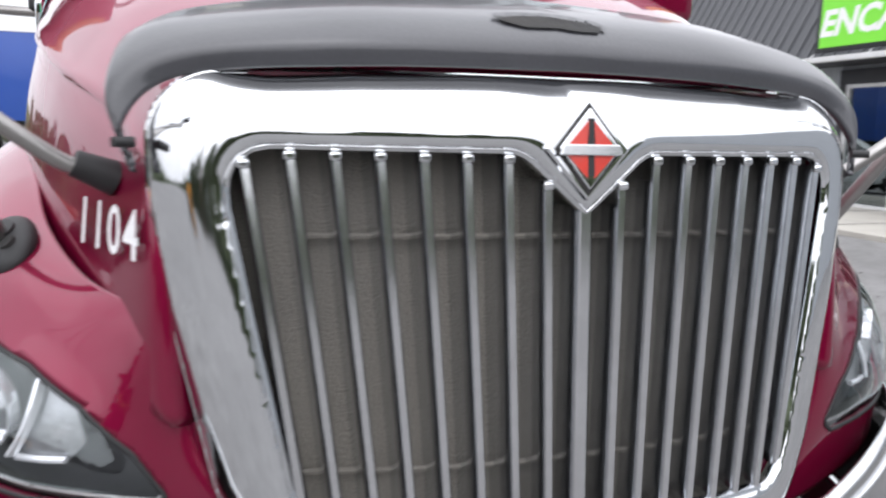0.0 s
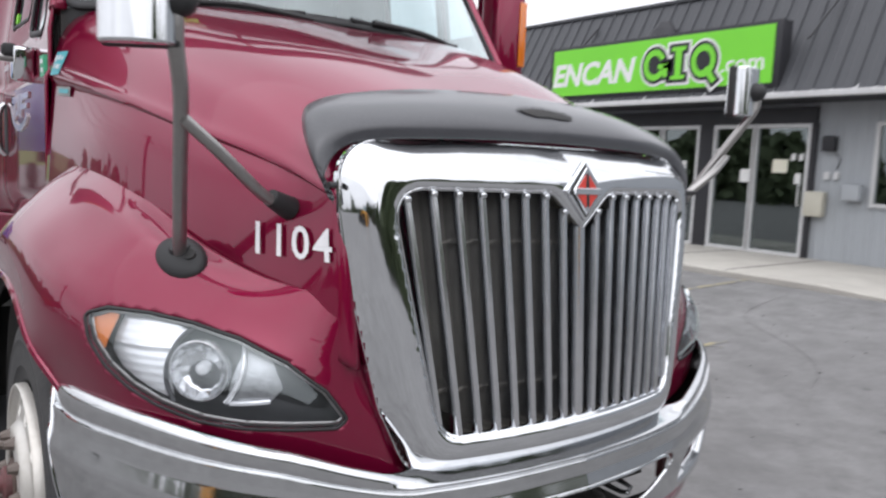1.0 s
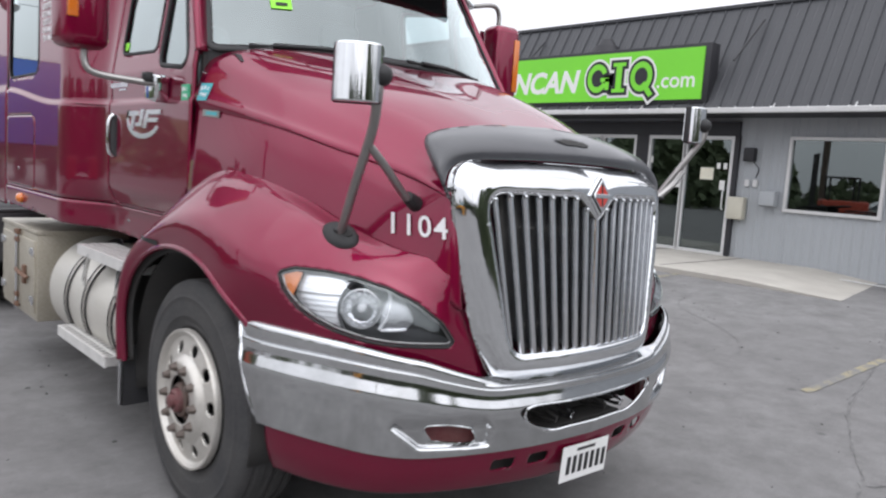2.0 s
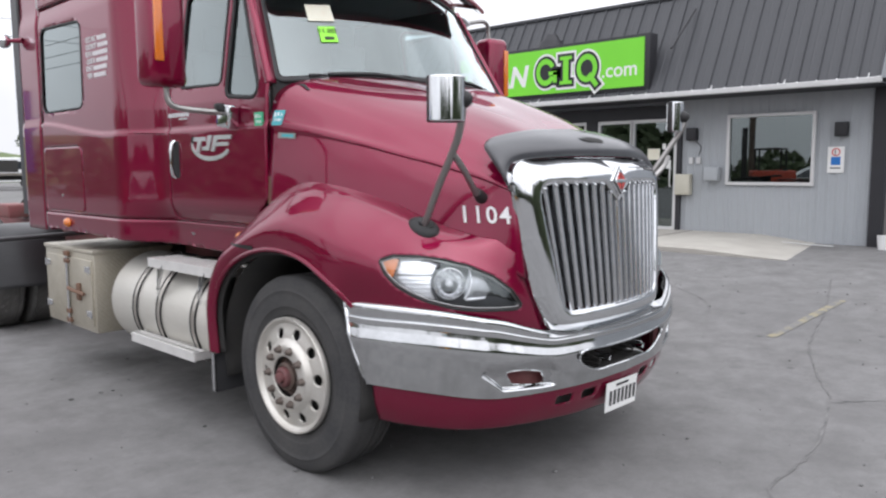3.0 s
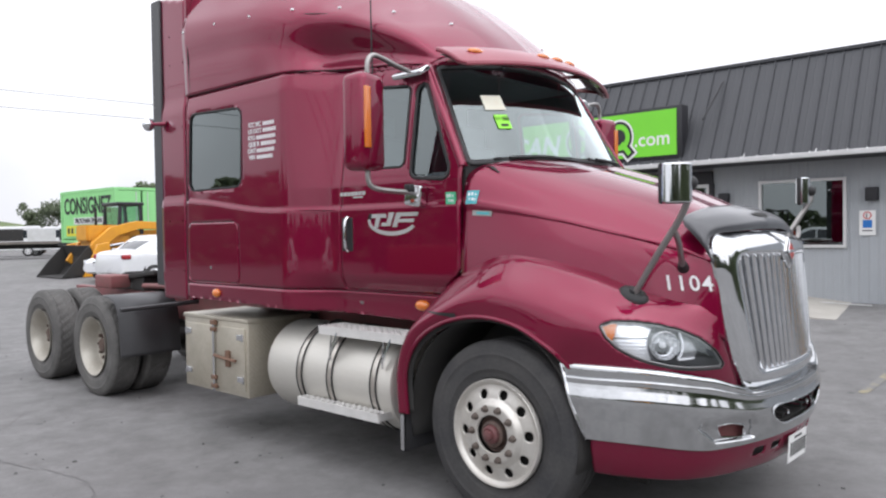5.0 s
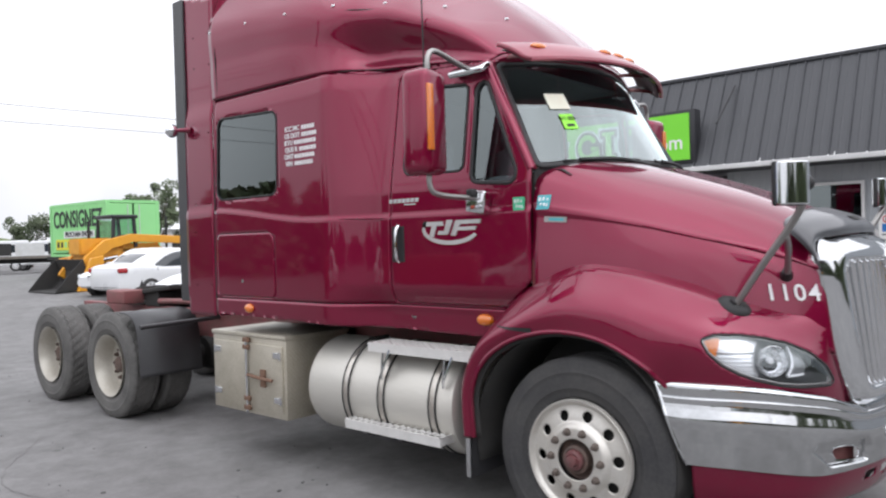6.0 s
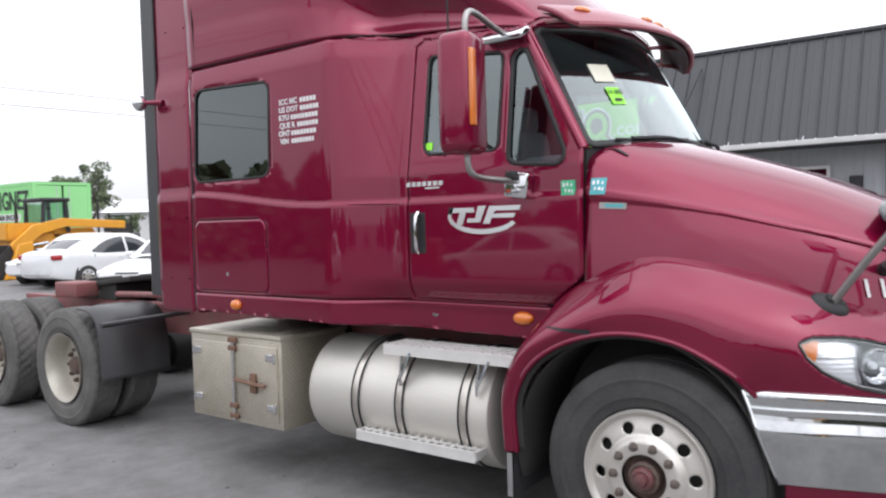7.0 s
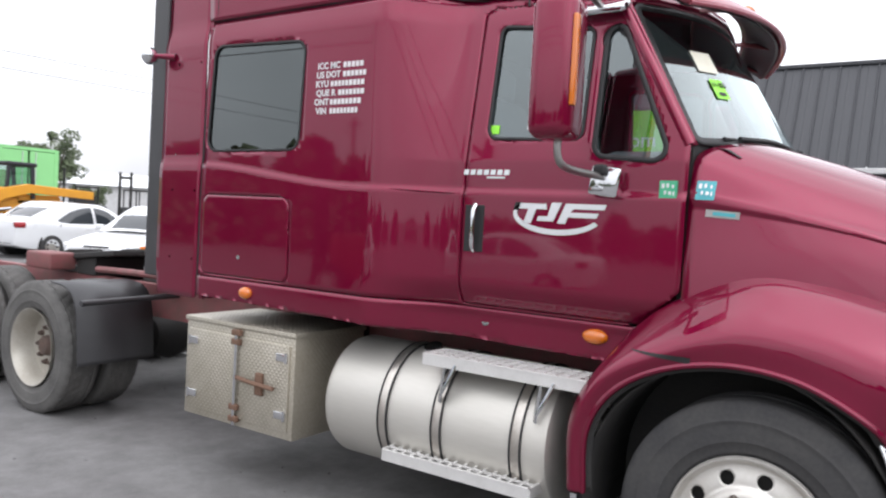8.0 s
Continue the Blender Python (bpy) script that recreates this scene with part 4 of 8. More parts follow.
# ---- cab and sleeper sides ----
def side_x(y, z):
    """Half width of the cab and sleeper."""
    back = smoothstep(1.48, 1.98, y)
    lean = (1 - back) * 0.15 * max(0.0, z - 1.95)
    sill = -(1 - back) * 0.075 * smoothstep(1.36, 1.16, z)
    line = 1.80 + 0.12 * smoothstep(2.0, 3.4, y)
    belt = 0.012 * smoothstep(line - 0.014, line + 0.014, z)
    top = 0.02 * smoothstep(2.65, 2.82, z)
    return 1.045 + 0.125 * back - lean + sill - belt - top


BODY = [(0.66, 1.228), (3.295, 1.228), (3.295, 2.788), (1.86, 2.788), (1.45, 2.785), (0.80, 2.705), (0.40, 2.0), (0.40, 1.375), (0.56, 1.228)]
DOOR = [(0.349, 1.40), (0.525, 1.240), (1.442, 1.240), (1.442, 2.70), (1.39, 2.725), (0.80, 2.70), (0.738, 2.692), (0.349, 2.015), (0.349, 1.94)]
HATCH = [(2.52, 1.245), (3.27, 1.245), (3.27, 1.725), (2.57, 1.725), (2.53, 1.69)]
WINDOW = [(0.842, 2.045), (1.315, 2.058), (1.340, 2.10), (1.340, 2.605), (1.31, 2.622), (0.842, 2.572)]
VENT_WINDOW = [(0.475, 1.943), (0.782, 1.968), (0.782, 2.575), (0.697, 2.570), (0.440, 2.0)]
SLEEPER_WINDOW = [(2.495, 2.002), (3.268, 2.0), (3.228, 2.632), (2.470, 2.602)]
body_in, door_in = rounded(BODY, 0.01), rounded(DOOR, 0.02)
hatch_in, window_in, vent_in, sleeper_in = rounded(HATCH, 0.05), rounded(WINDOW, 0.045), rounded(VENT_WINDOW, 0.06), rounded(SLEEPER_WINDOW, 0.07)


def on_side(s, out=0.0):
    return lambda y, z: Vector((s * (side_x(y, z) + out), y, z))


def bars_on_side(s, outline, out=0.004, thick_to=0.004):
    bm = bmesh.new()
    outer = [bm.verts.new(on_side(s, out)(*p)) for p in outline]
    inner = [bm.verts.new(on_side(s, out - thick_to)(*p)) for p in outline]
    bm.faces.new(outer)
    bm.faces.new(inner[::-1])
    for i in range(len(outline)):
        j = (i + 1) % len(outline)
        bm.faces.new((outer[i], outer[j], inner[j], inner[i]))
    return bm


GAP = 0.006
for side in (-1, 1):
    body = part("cab_side", sheet(on_side(side), lambda y, z: max(body_in(y, z), -(door_in(y, z) - GAP), -(hatch_in(y, z) - GAP), -(sleeper_in(y, z) - 0.012)),
                                  0.33, 3.31, 110, 1.22, 2.83, 140), MAROON, truck, "maroon cab and sleeper side", thick=0.01)
    part("side_lining", sheet(on_side(side, -0.03), lambda y, z: max(body_in(y, z), -(window_in(y, z) - 0.015), -(vent_in(y, z) - 0.015), -(sleeper_in(y, z) - 0.012)),
                              0.33, 3.31, 70, 1.22, 2.83, 50), DARK, body, thick=0.01)
    door = part("door", sheet(on_side(side), lambda y, z: max(door_in(y, z), -(window_in(y, z) - 0.004), -(vent_in(y, z) - 0.004)), 0.34, 1.48, 60, 1.23, 2.74, 130),
                MAROON, truck, "maroon passenger door with chrome lettering", thick=0.01)
    for shape, poly, corner, wide in ((window_in, WINDOW, 0.045, 0.014), (vent_in, VENT_WINDOW, 0.06, 0.026)):
        part("window_seal", ring_strip(on_side(side, 0.003), poly, corner, 0.007, wide * 0.6), SEAL, door, thick=0.008)
        part("window_glass", sheet(on_side(side, -0.008), lambda y, z: shape(y, z) - 0.002, 0.40, 1.42, 50, 1.94, 2.69, 40), TINTED, door, "tinted side window glass", shadow=False)
    part("window_seal", ring_strip(on_side(side, 0.002), SLEEPER_WINDOW, 0.07, 0.010, 0.004), SEAL, body, thick=0.008)
    part("sleeper_window", sheet(on_side(side, -0.006), lambda y, z: sleeper_in(y, z) - 0.002, 2.45, 3.30, 40, 1.98, 2.69, 34), DARK_GLASS, body, "dark tinted sleeper window", shadow=False)
    hatch = part("luggage_hatch", sheet(on_side(side, 0.001), hatch_in, 2.48, 3.30, 60, 1.23, 1.75, 40), MAROON, body, thick=0.01)
    part("hatch_lock", rod(on_side(side, 0)(2.93, 1.36), on_side(side, 0.008)(2.93, 1.36), 0.014), CHROME_SOFT, hatch)
    sill = [(0.62, 1.050), (1.2, 1.058), (2.2, 1.086), (3.30, 1.10), (3.30, 1.220), (0.515, 1.220)]
    part("sill", sheet(on_side(side), rounded(sill, 0.008), 0.48, 3.32, 120, 1.04, 1.23, 12), MAROON, body, "maroon sill below the door", thick=0.012)
    # side extender with its rubber edge
    ext = part("side_extender", sheet(on_side(side, 0.0), rounded([(3.315, 1.075), (3.70, 1.075), (3.72, 1.3), (3.72, 3.7), (3.315, 3.62)], 0.02), 3.30, 3.73, 18, 1.06, 3.72, 90), MAROON, truck, "maroon side extender with screws", thick=0.012)
    part("extender_rubber", box((0.03, 0.150, 2.52), (side * 1.150, 3.788, 2.44)), BLACK_PLASTIC, ext, "dark grey rubber edge strip", bevel=0.01)
    for z in (1.32, 1.75, 1.98, 2.55, 3.1, 3.35):
        for y in (3.36, 3.58):
            part("screw", rod(on_side(side, 0)(y, z), on_side(side, 0.006)(y, z), 0.011, 0.008, 10), CHROME_SOFT, ext)
    # marker lamps on the sill
    for y in (0.735, 2.845):
        lamp = bmesh.new()
        bmesh.ops.create_uvsphere(lamp, u_segments=18, v_segments=10, radius=1, matrix=Matrix.Translation(on_side(side, 0.012)(y, 1.155)) @ Matrix.Diagonal((0.032, 0.062 if y < 1 else 0.05, 0.036, 1)))
        part("marker_lamp", lamp, AMBER, body, "oval amber marker lamp")
        part("marker_base", rod(on_side(side, -0.002)(y, 1.155), on_side(side, 0.006)(y, 1.155), 0.046, 0.04, 18), SEAL, body)
    # door handle in its cup
    part("handle_cup", prism([(-0.055, -0.115), (0.055, -0.115), (0.055, 0.115), (-0.055, 0.115)], 0.004, facing(on_side(side, 0.003)(1.372, 1.615), (0, -side * -1, 0), (0, 0, 1))), SEAL, door, bevel=0.003, smooth=False)
    part("handle", pipe([on_side(side, o)(1.365, z) for z, o in ((1.505, 0.008), (1.53, 0.03), (1.615, 0.035), (1.70, 0.03), (1.73, 0.008))], 0.013, 10, 20), CHROME, door, "chrome door handle")
    part("lock", rod(on_side(side, 0)(1.32, 1.15), on_side(side, 0.006)(1.32, 1.15), 0.024, 0.02, 16), CHROME_SOFT, body)

# A-pillars, windscreen, roof fairing
def screen(u, v):
    """The windscreen: u from -1 to 1 across, v from 0 to 1 up it."""
    k = 1 - u * u
    low = Vector((u * 1.0, 0.345 - 0.25 * k, 2.015 + 0.05 * k))
    high = Vector((u * 0.865, 0.715 - 0.22 * k, 2.69 + 0.05 * k))
    return low.lerp(high, v)


screen_in = rounded([(-1.0, 0.0), (1.0, 0.0), (1.0, 0.75), (-1.0, 0.75)], 0.06)
windscreen = part("windshield", sheet(lambda u, v: screen(u, v / 0.75), lambda u, v: screen_in(u, v), -1, 1, 50, 0, 0.75, 24), WINDSCREEN, truck, "curved clear windshield with lot stickers", shadow=False)
part("windshield_seal", ring_strip(lambda u, v: screen(u, v / 0.75) + Vector((0, -0.004, 0.002)), [(-1.0, 0.0), (1.0, 0.0), (1.0, 0.75), (-1.0, 0.75)], 0.06, 0.0, 0.036), SEAL, windscreen, "black windshield border", thick=0.008)
for side in (-1, 1):
    pillar = bmesh.new()
    rows = []
    for k in range(21):
        v = k / 20
        a = Vector((side * side_x(0.345 + 0.39 * v, 2.015 + 0.68 * v), 0.345 + 0.39 * v, 2.015 + 0.68 * v))
        c = screen(side * 0.985, v)
        b = (a + c) / 2 + Vector((side * 0.012, -0.014, 0))
        rows.append([pillar.verts.new(p) for p in (a, b, c)])
    for p, q in zip(rows, rows[1:]):
        for k in range(2):
            pillar.faces.new((p[k], p[k + 1], q[k + 1], q[k]))
    part("windshield_pillar", pillar, MAROON, truck, thick=0.012)
    part("pillar_trim", pipe([(side * (side_x(0.362 + 0.39 * v, 2.015 + 0.68 * v) - 0.014), 0.356 + 0.385 * v, 2.015 + 0.68 * v) for v in (0.0, 0.25, 0.5, 0.75, 1.0)], 0.027, 12, 30), MAROON, truck)

ROOF = [
    [(-0.865, 0.735, 2.705), (-0.84, 0.70, 2.728), (-0.76, 0.66, 2.752), (-0.40, 0.55, 2.79), (0, 0.50, 2.80)],
    [(-0.917, 0.98, 2.735), (-0.885, 0.96, 2.80), (-0.89, 0.94, 2.95), (-0.42, 0.83, 3.07), (0, 0.80, 3.09)],
    [(-0.912, 1.42, 2.778), (-0.865, 1.42, 2.90), (-0.955, 1.40, 3.13), (-0.50, 1.24, 3.36), (0, 1.20, 3.40)],
    [(-0.985, 1.68, 2.79), (-0.925, 1.68, 2.91), (-1.02, 1.66, 3.18), (-0.58, 1.53, 3.48), (0, 1.48, 3.54)],
    [(-1.125, 1.88, 2.793), (-1.085, 1.88, 2.96), (-1.075, 1.88, 3.25), (-0.65, 1.80, 3.60), (0, 1.75, 3.67)],
    [(-1.148, 2.25, 2.796), (-1.148, 2.25, 3.02), (-1.12, 2.25, 3.34), (-0.75, 2.25, 3.76), (0, 2.25, 3.86)],
    [(-1.150, 2.75, 2.796), (-1.156, 2.75, 3.05), (-1.138, 2.75, 3.40), (-0.82, 2.75, 3.86), (0, 2.75, 3.96)],
    [(-1.152, 3.30, 2.796), (-1.160, 3.30, 3.06), (-1.145, 3.30, 3.45), (-0.85, 3.30, 3.92), (0, 3.30, 4.03)],
]
roof = part("roof_fairing", both_halves(loft(ROOF, 80, 44)), MAROON, truck, "high maroon roof fairing", thick=0.012)
header = bmesh.new()
rows = []
for k in range(41):
    u = -1 + k / 20
    a = screen(u, 1.0)
    f = abs(u) * 4
    pts = [Vector(p) for p in ROOF[0]][::-1]
    q = through_points(pts, abs(u))
    q = Vector((math.copysign(abs(q.x), u), q.y, q.z))
    rows.append([header.verts.new(p) for p in (a, (a + q) / 2 + Vector((0, -0.01, 0)), q)])
for p, q in zip(rows, rows[1:]):
    for k in range(2):
        header.faces.new((p[k], p[k + 1], q[k + 1], q[k]))
part("roof_header", header, MAROON, truck, thick=0.01)
for side in (-1, 1):
    part("roof_seam", pipe([on_side(side, 0.001)(y, z) for y, z in ((3.30, 2.793), (2.6, 2.793), (1.88, 2.791), (1.45, 2.775), (0.9, 2.722))], 0.004, 6, 40), SEAL, roof)
    part("panel_seam", pipe([(side * x, y, z) for x, y, z in ((1.171, 3.217, 3.285), (1.167, 2.765, 3.272), (1.153, 2.24, 3.237), (1.082, 1.841, 3.205), (0.973, 1.518, 3.165), (0.904, 1.254, 3.111), (0.779, 0.96, 3.027), (0.577, 0.78, 2.969), (0.386, 0.673, 2.926))], 0.005, 6, 60), SEAL, roof)
    part("panel_seam", pipe([(side * x, 3.225, z) for x, z in ((1.153, 2.80), (1.162, 2.95), (1.170, 3.12), (1.171, 3.28))], 0.005, 6, 20), SEAL, roof)
    for x, y, z in ((1.171, 3.282, 3.325), (1.166, 2.801, 3.305), (1.157, 2.331, 3.272), (1.088, 1.892, 3.248), (0.948, 1.531, 3.215), (0.796, 1.14, 3.137), (0.544, 0.837, 3.044)):
        part("screw", rod((side * (x - 0.006), y, z), (side * (x + 0.010), y, z + 0.002), 0.012, 0.008, 10), CHROME_SOFT, roof)
part("sleeper_back", box((2.3, 0.03, 2.75), (0, 3.29, 2.45)), MAROON, truck, "maroon back wall of the sleeper")
part("cab_floor", box((1.86, 2.9, 0.04), (0, 1.85, 1.10)), DARK, truck)
part("firewall", box((2.0, 0.03, 0.9), (0, 0.36, 1.55)), DARK, truck)

# sun visor over the windshield
def visor_point(u, v):
    """v: 0 at its rear edge, 1 at its front lip."""
    k = 1 - u * u
    rear = Vector((u * 0.925, 0.665 - 0.20 * k, 2.782 + 0.060 * k))
    lip = Vector((u * 0.90, 0.46 - 0.235 * k, 2.660 + 0.050 * k))
    mid = (rear + lip) / 2 + Vector((0, -0.015, 0.028))
    return rear * (1 - v) ** 2 + mid * 2 * v * (1 - v) + lip * v * v


visor_in = rounded([(-1.0, 0.0), (1.0, 0.0), (1.0, 0.32), (-1.0, 0.32)], 0.05)
visor = part("sun_visor", sheet(lambda u, v: visor_point(u, v / 0.32), visor_in, -1, 1, 80, 0, 0.32, 16), MAROON_FADED, truck, "curved sun-faded maroon sun visor with amber lamps", thick=0.024)
part("visor_lining", sheet(lambda u, v: visor_point(u, v / 0.32) + Vector((0, 0.012, -0.028)), lambda u, v: visor_in(u, v) + 0.03, -1, 1, 60, 0, 0.32, 10), BLACK_PLASTIC, visor, "black underside of the visor", thick=0.003)
part("visor_lip", pipe([visor_point(u, 1.0) for u in (-0.96, -0.7, -0.35, 0, 0.35, 0.7, 0.96)], 0.012, 8, 40), MAROON_FADED, visor)
for u in (-0.8, -0.18, 0.0, 0.18, 0.8):
    p = visor_point(u, 0.48)
    lamp = bmesh.new()
    bmesh.ops.create_uvsphere(lamp, u_segments=16, v_segments=8, radius=1, matrix=Matrix.Translation(p + Vector((0, -0.005, 0.012))) @ pose(0, 0, 0, 25, 0, 22 * u) @ Matrix.Diagonal((0.06, 0.030, 0.019, 1)))
    part("visor_lamp", lamp, AMBER, visor, "amber roof marker lamp")
for u in (-0.93, -0.45, 0.45, 0.93):
    part("visor_bracket", pipe([visor_point(u, 0.75) - Vector((0, 0, 0.01)), screen(u * 0.97, 1.0) + Vector((0, -0.05, 0.03)), screen(u * 0.97, 1.02) + Vector((0, 0.02, 0.02))], 0.02, 8, 10, 0.4), MAROON_DULL, visor)

# wipers
for base_u, tip_u in ((-0.18, -0.72), (0.62, 0.10)):
    arm = part("wiper", pipe([screen(base_u, 0.01) + Vector((0, -0.03, 0)), screen((base_u + tip_u) / 2, 0.05) + Vector((0, -0.035, 0)), screen(tip_u, 0.055) + Vector((0, -0.02, 0))], 0.012, 8, 16), SEAL, truck, "black wiper arm")
    part("wiper_blade", pipe([screen(base_u - 0.02, 0.045) + Vector((0, -0.012, 0)), screen(tip_u - 0.1, 0.05) + Vector((0, -0.012, 0))], 0.011, 6, 12), SEAL, arm)
cowl = bmesh.new()
rows = []
for k in range(31):
    u = (-1 + k / 15) * 0.9
    a = screen(u, 0.0)
    rows.append([cowl.verts.new(p) for p in (a + Vector((0, 0.02, 0.004)), a + Vector((0, -0.06, -0.015)), a + Vector((0, -0.12, -0.05)))])
for p, q in zip(rows, rows[1:]):
    for k in range(2):
        cowl.faces.new((p[k], p[k + 1], q[k + 1], q[k]))
part("cowl", cowl, SEAL, truck, "black cowl panel below the windshield")

cowl_wall = bmesh.new()
rows = []
for k in range(41):
    a = screen(-1 + k / 20, 0.0)
    rows.append([cowl_wall.verts.new(p) for p in (a + Vector((0, 0.01, 0.006)), a + Vector((0, 0.012, -0.16)))])
for p, q in zip(rows, rows[1:]):
    cowl_wall.faces.new((p[0], p[1], q[1], q[0]))
part("cowl_wall", cowl_wall, SEAL, truck)
for side in (-1, 1):
    part("seam_strip", pipe([on_side(side, -0.004)(3.305, z) for z in (1.1, 1.6, 2.2, 2.8)], 0.009, 6, 20), SEAL, truck)

# pressed fold lines of the door and the sleeper side
for side in (-1, 1):
    part("body_fold", pipe([on_side(side, -0.003)(y, z) for y, z in ((0.36, 1.772), (0.8, 1.777), (1.2, 1.782), (1.455, 1.786))], 0.006, 8, 40), MAROON, truck)
    part("body_fold", pipe([on_side(side, -0.003)(y, z) for y, z in ((1.475, 1.787), (1.9, 1.797), (2.3, 1.805))], 0.005, 8, 40), MAROON, truck)
    part("body_fold", pipe([on_side(side, -0.003)(y, z) for y, z in ((0.37, 1.925), (0.60, 1.945), (0.90, 1.975), (1.30, 1.985), (1.415, 2.02), (1.435, 2.12), (1.438, 2.5))], 0.006, 8, 60), MAROON, truck)

part("window_tag", bars_on_side(-1, [(1.350, 2.125), (1.285, 2.125), (1.285, 2.082), (1.350, 2.082)], -0.003, 0.003), STICKER_GREEN, truck, "small lime tag inside the door window", smooth=False)

# stickers on the glass
def on_screen(u, v, w, h, name, mat, lift=0.006):
    bm = bmesh.new()
    q = [bm.verts.new(screen(u + du, v + dv) + Vector((0, -lift, lift * 0.6))) for du, dv in ((-w, -h), (w, -h), (w, h), (-w, h))]
    bm.faces.new(q)
    return part(name, bm, mat, windscreen, smooth=False)


on_screen(-0.665, 0.600, 0.080, 0.075, "paper_note", PAPER, 0.006)
lot = on_screen(-0.650, 0.405, 0.052, 0.07, "lot_sticker", STICKER_GREEN, 0.006)
lot_m = facing(screen(-0.650, 0.430) + Vector((0, -0.010, 0.006)), screen(-0.61, 0.437) - screen(-0.69, 0.437), screen(-0.650, 0.50) - screen(-0.650, 0.40))
part("lot_number", lettering("11 003", 0.040, 0.001, lot_m), SEAL, windscreen, "lot number 11 003", smooth=False)
on_screen(-0.650, 0.368, 0.028, 0.012, "sticker_bar", SEAL, 0.009)

# door and hood markings on the side facing the walk
near_door = next(o for o in truck.children if o.name == "door")
near_body = next(o for o in truck.children if o.name == "cab_side")
for shape in ([(1.13, 1.748), (0.985, 1.748), (0.98, 1.722), (1.035, 1.722), (1.06, 1.655), (1.10, 1.655), (1.075, 1.722), (1.125, 1.722)],
              [(0.955, 1.755), (0.905, 1.755), (0.945, 1.668), (1.03, 1.668), (1.022, 1.690), (0.975, 1.690)],
              [(0.885, 1.752), (0.69, 1.752), (0.70, 1.728), (0.845, 1.728), (0.862, 1.712), (0.725, 1.712), (0.735, 1.690), (0.872, 1.690), (0.885, 1.660), (0.925, 1.660)]):
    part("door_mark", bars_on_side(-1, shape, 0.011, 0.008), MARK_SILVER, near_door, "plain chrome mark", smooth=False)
arc = []
for k in range(21):
    a = math.pi * (0.86 + 1.0 * k / 20)
    arc.append((0.93 - 0.225 * math.cos(a), 1.70 + 0.095 * math.sin(a)))
for k in range(20, -1, -1):
    a = math.pi * (0.86 + 1.0 * k / 20)
    arc.append((0.93 - 0.205 * math.cos(a), 1.705 + 0.074 * math.sin(a)))
part("door_mark", bars_on_side(-1, [(y, z) for y, z in arc], 0.011, 0.008), MARK_SILVER, near_door, "plain chrome arc", smooth=False)
part("door_mark", bars_on_side(-1, [(1.145, 1.752), (1.115, 1.752), (1.13, 1.715), (1.155, 1.715)], 0.011, 0.008), SEAL, near_door, smooth=False)
for k in range(7):
    y = 1.45 - 0.038 * k
    part("trim_mark", bars_on_side(-1, [(y, 1.905), (y - 0.028, 1.905), (y - 0.024, 1.880), (y + 0.004, 1.880)], 0.009, 0.006), MARK_SILVER, near_door, smooth=False)
part("trim_mark", bars_on_side(-1, [(1.32, 1.872), (1.22, 1.872), (1.22, 1.863), (1.32, 1.863)], 0.009, 0.006), MARK_SILVER, near_door, smooth=False)
random.seed(5)
for k, word in enumerate(("ICC MC", "US DOT", "KYU", "QUE R", "ONT", "VIN")):
    z = 2.451 - 0.049 * k
    wide = 0.0285 * len(word)
    at = on_side(-1, 0.008)(2.368 - wide / 2, z)
    part("side_lettering", lettering(word, 0.048, 0.001, facing(at, (on_side(-1)(2.2, z) - on_side(-1)(2.4, z)), (0, 0, 1)), 0.0, 0.0012), VINYL_WHITE, near_body, smooth=False)
    y, end = 2.368 - wide - 0.02, 1.995 + random.uniform(0, 0.05)
    while y > end + 0.02:
        # registration numbers stand as plain bars
        w = random.uniform(0.016, 0.022)
        part("text_bar", bars_on_side(-1, [(y, z + 0.014), (y - w, z + 0.014), (y - w, z - 0.014), (y, z - 0.014)], 0.009, 0.006), VINYL_WHITE, near_body, smooth=False)
        y -= w + 0.008
DOOR_STICKER_MARKS = ((-0.022, 0.018, 0.012, 0.020), (-0.002, 0.020, 0.010, 0.018), (0.020, 0.016, 0.008, 0.014), (-0.012, -0.010, 0.008, 0.016), (0.008, -0.012, 0.012, 0.014), (0.024, -0.014, 0.006, 0.018))
for y0, mat, name, owner in ((0.426, STICKER_JADE, "door_sticker", near_door), (0.278, STICKER_TEAL, "hood_sticker", hood)):
    marks = [("sticker", 0, 0, 0.037, 0.040, mat)] + [("mark", u, v, w / 2, h / 2, VINYL_WHITE) for u, v, w, h in DOOR_STICKER_MARKS]
    for k, (kind, u, v, w, h, m) in enumerate(marks):
        if owner is near_door:
            bm = prism([(u - w, v - h), (u + w, v - h), (u + w, v + h), (u - w, v + h)], 0.016 + 0.002 * (k > 0), facing((-1.033, y0, 1.824), (0, -1, 0), (0, 0, 1)))
        else:
            bm = stick(prism([(u - w, v - h), (u + w, v - h), (u + w, v + h), (u - w, v + h)], 0.002, facing((-1.2, y0, 1.828), (0, -1, 0), (0, 0, 1))), hood_tree, (1, 0, 0), 0.010 + 0.002 * (k > 0))
        if k == 0:
            sticker = part(name, bm, m, owner, "small green square sticker with white marks" if owner is near_door else "small teal square sticker with white marks", smooth=False)
        else:
            part("sticker_mark", bm, m, sticker, smooth=False)
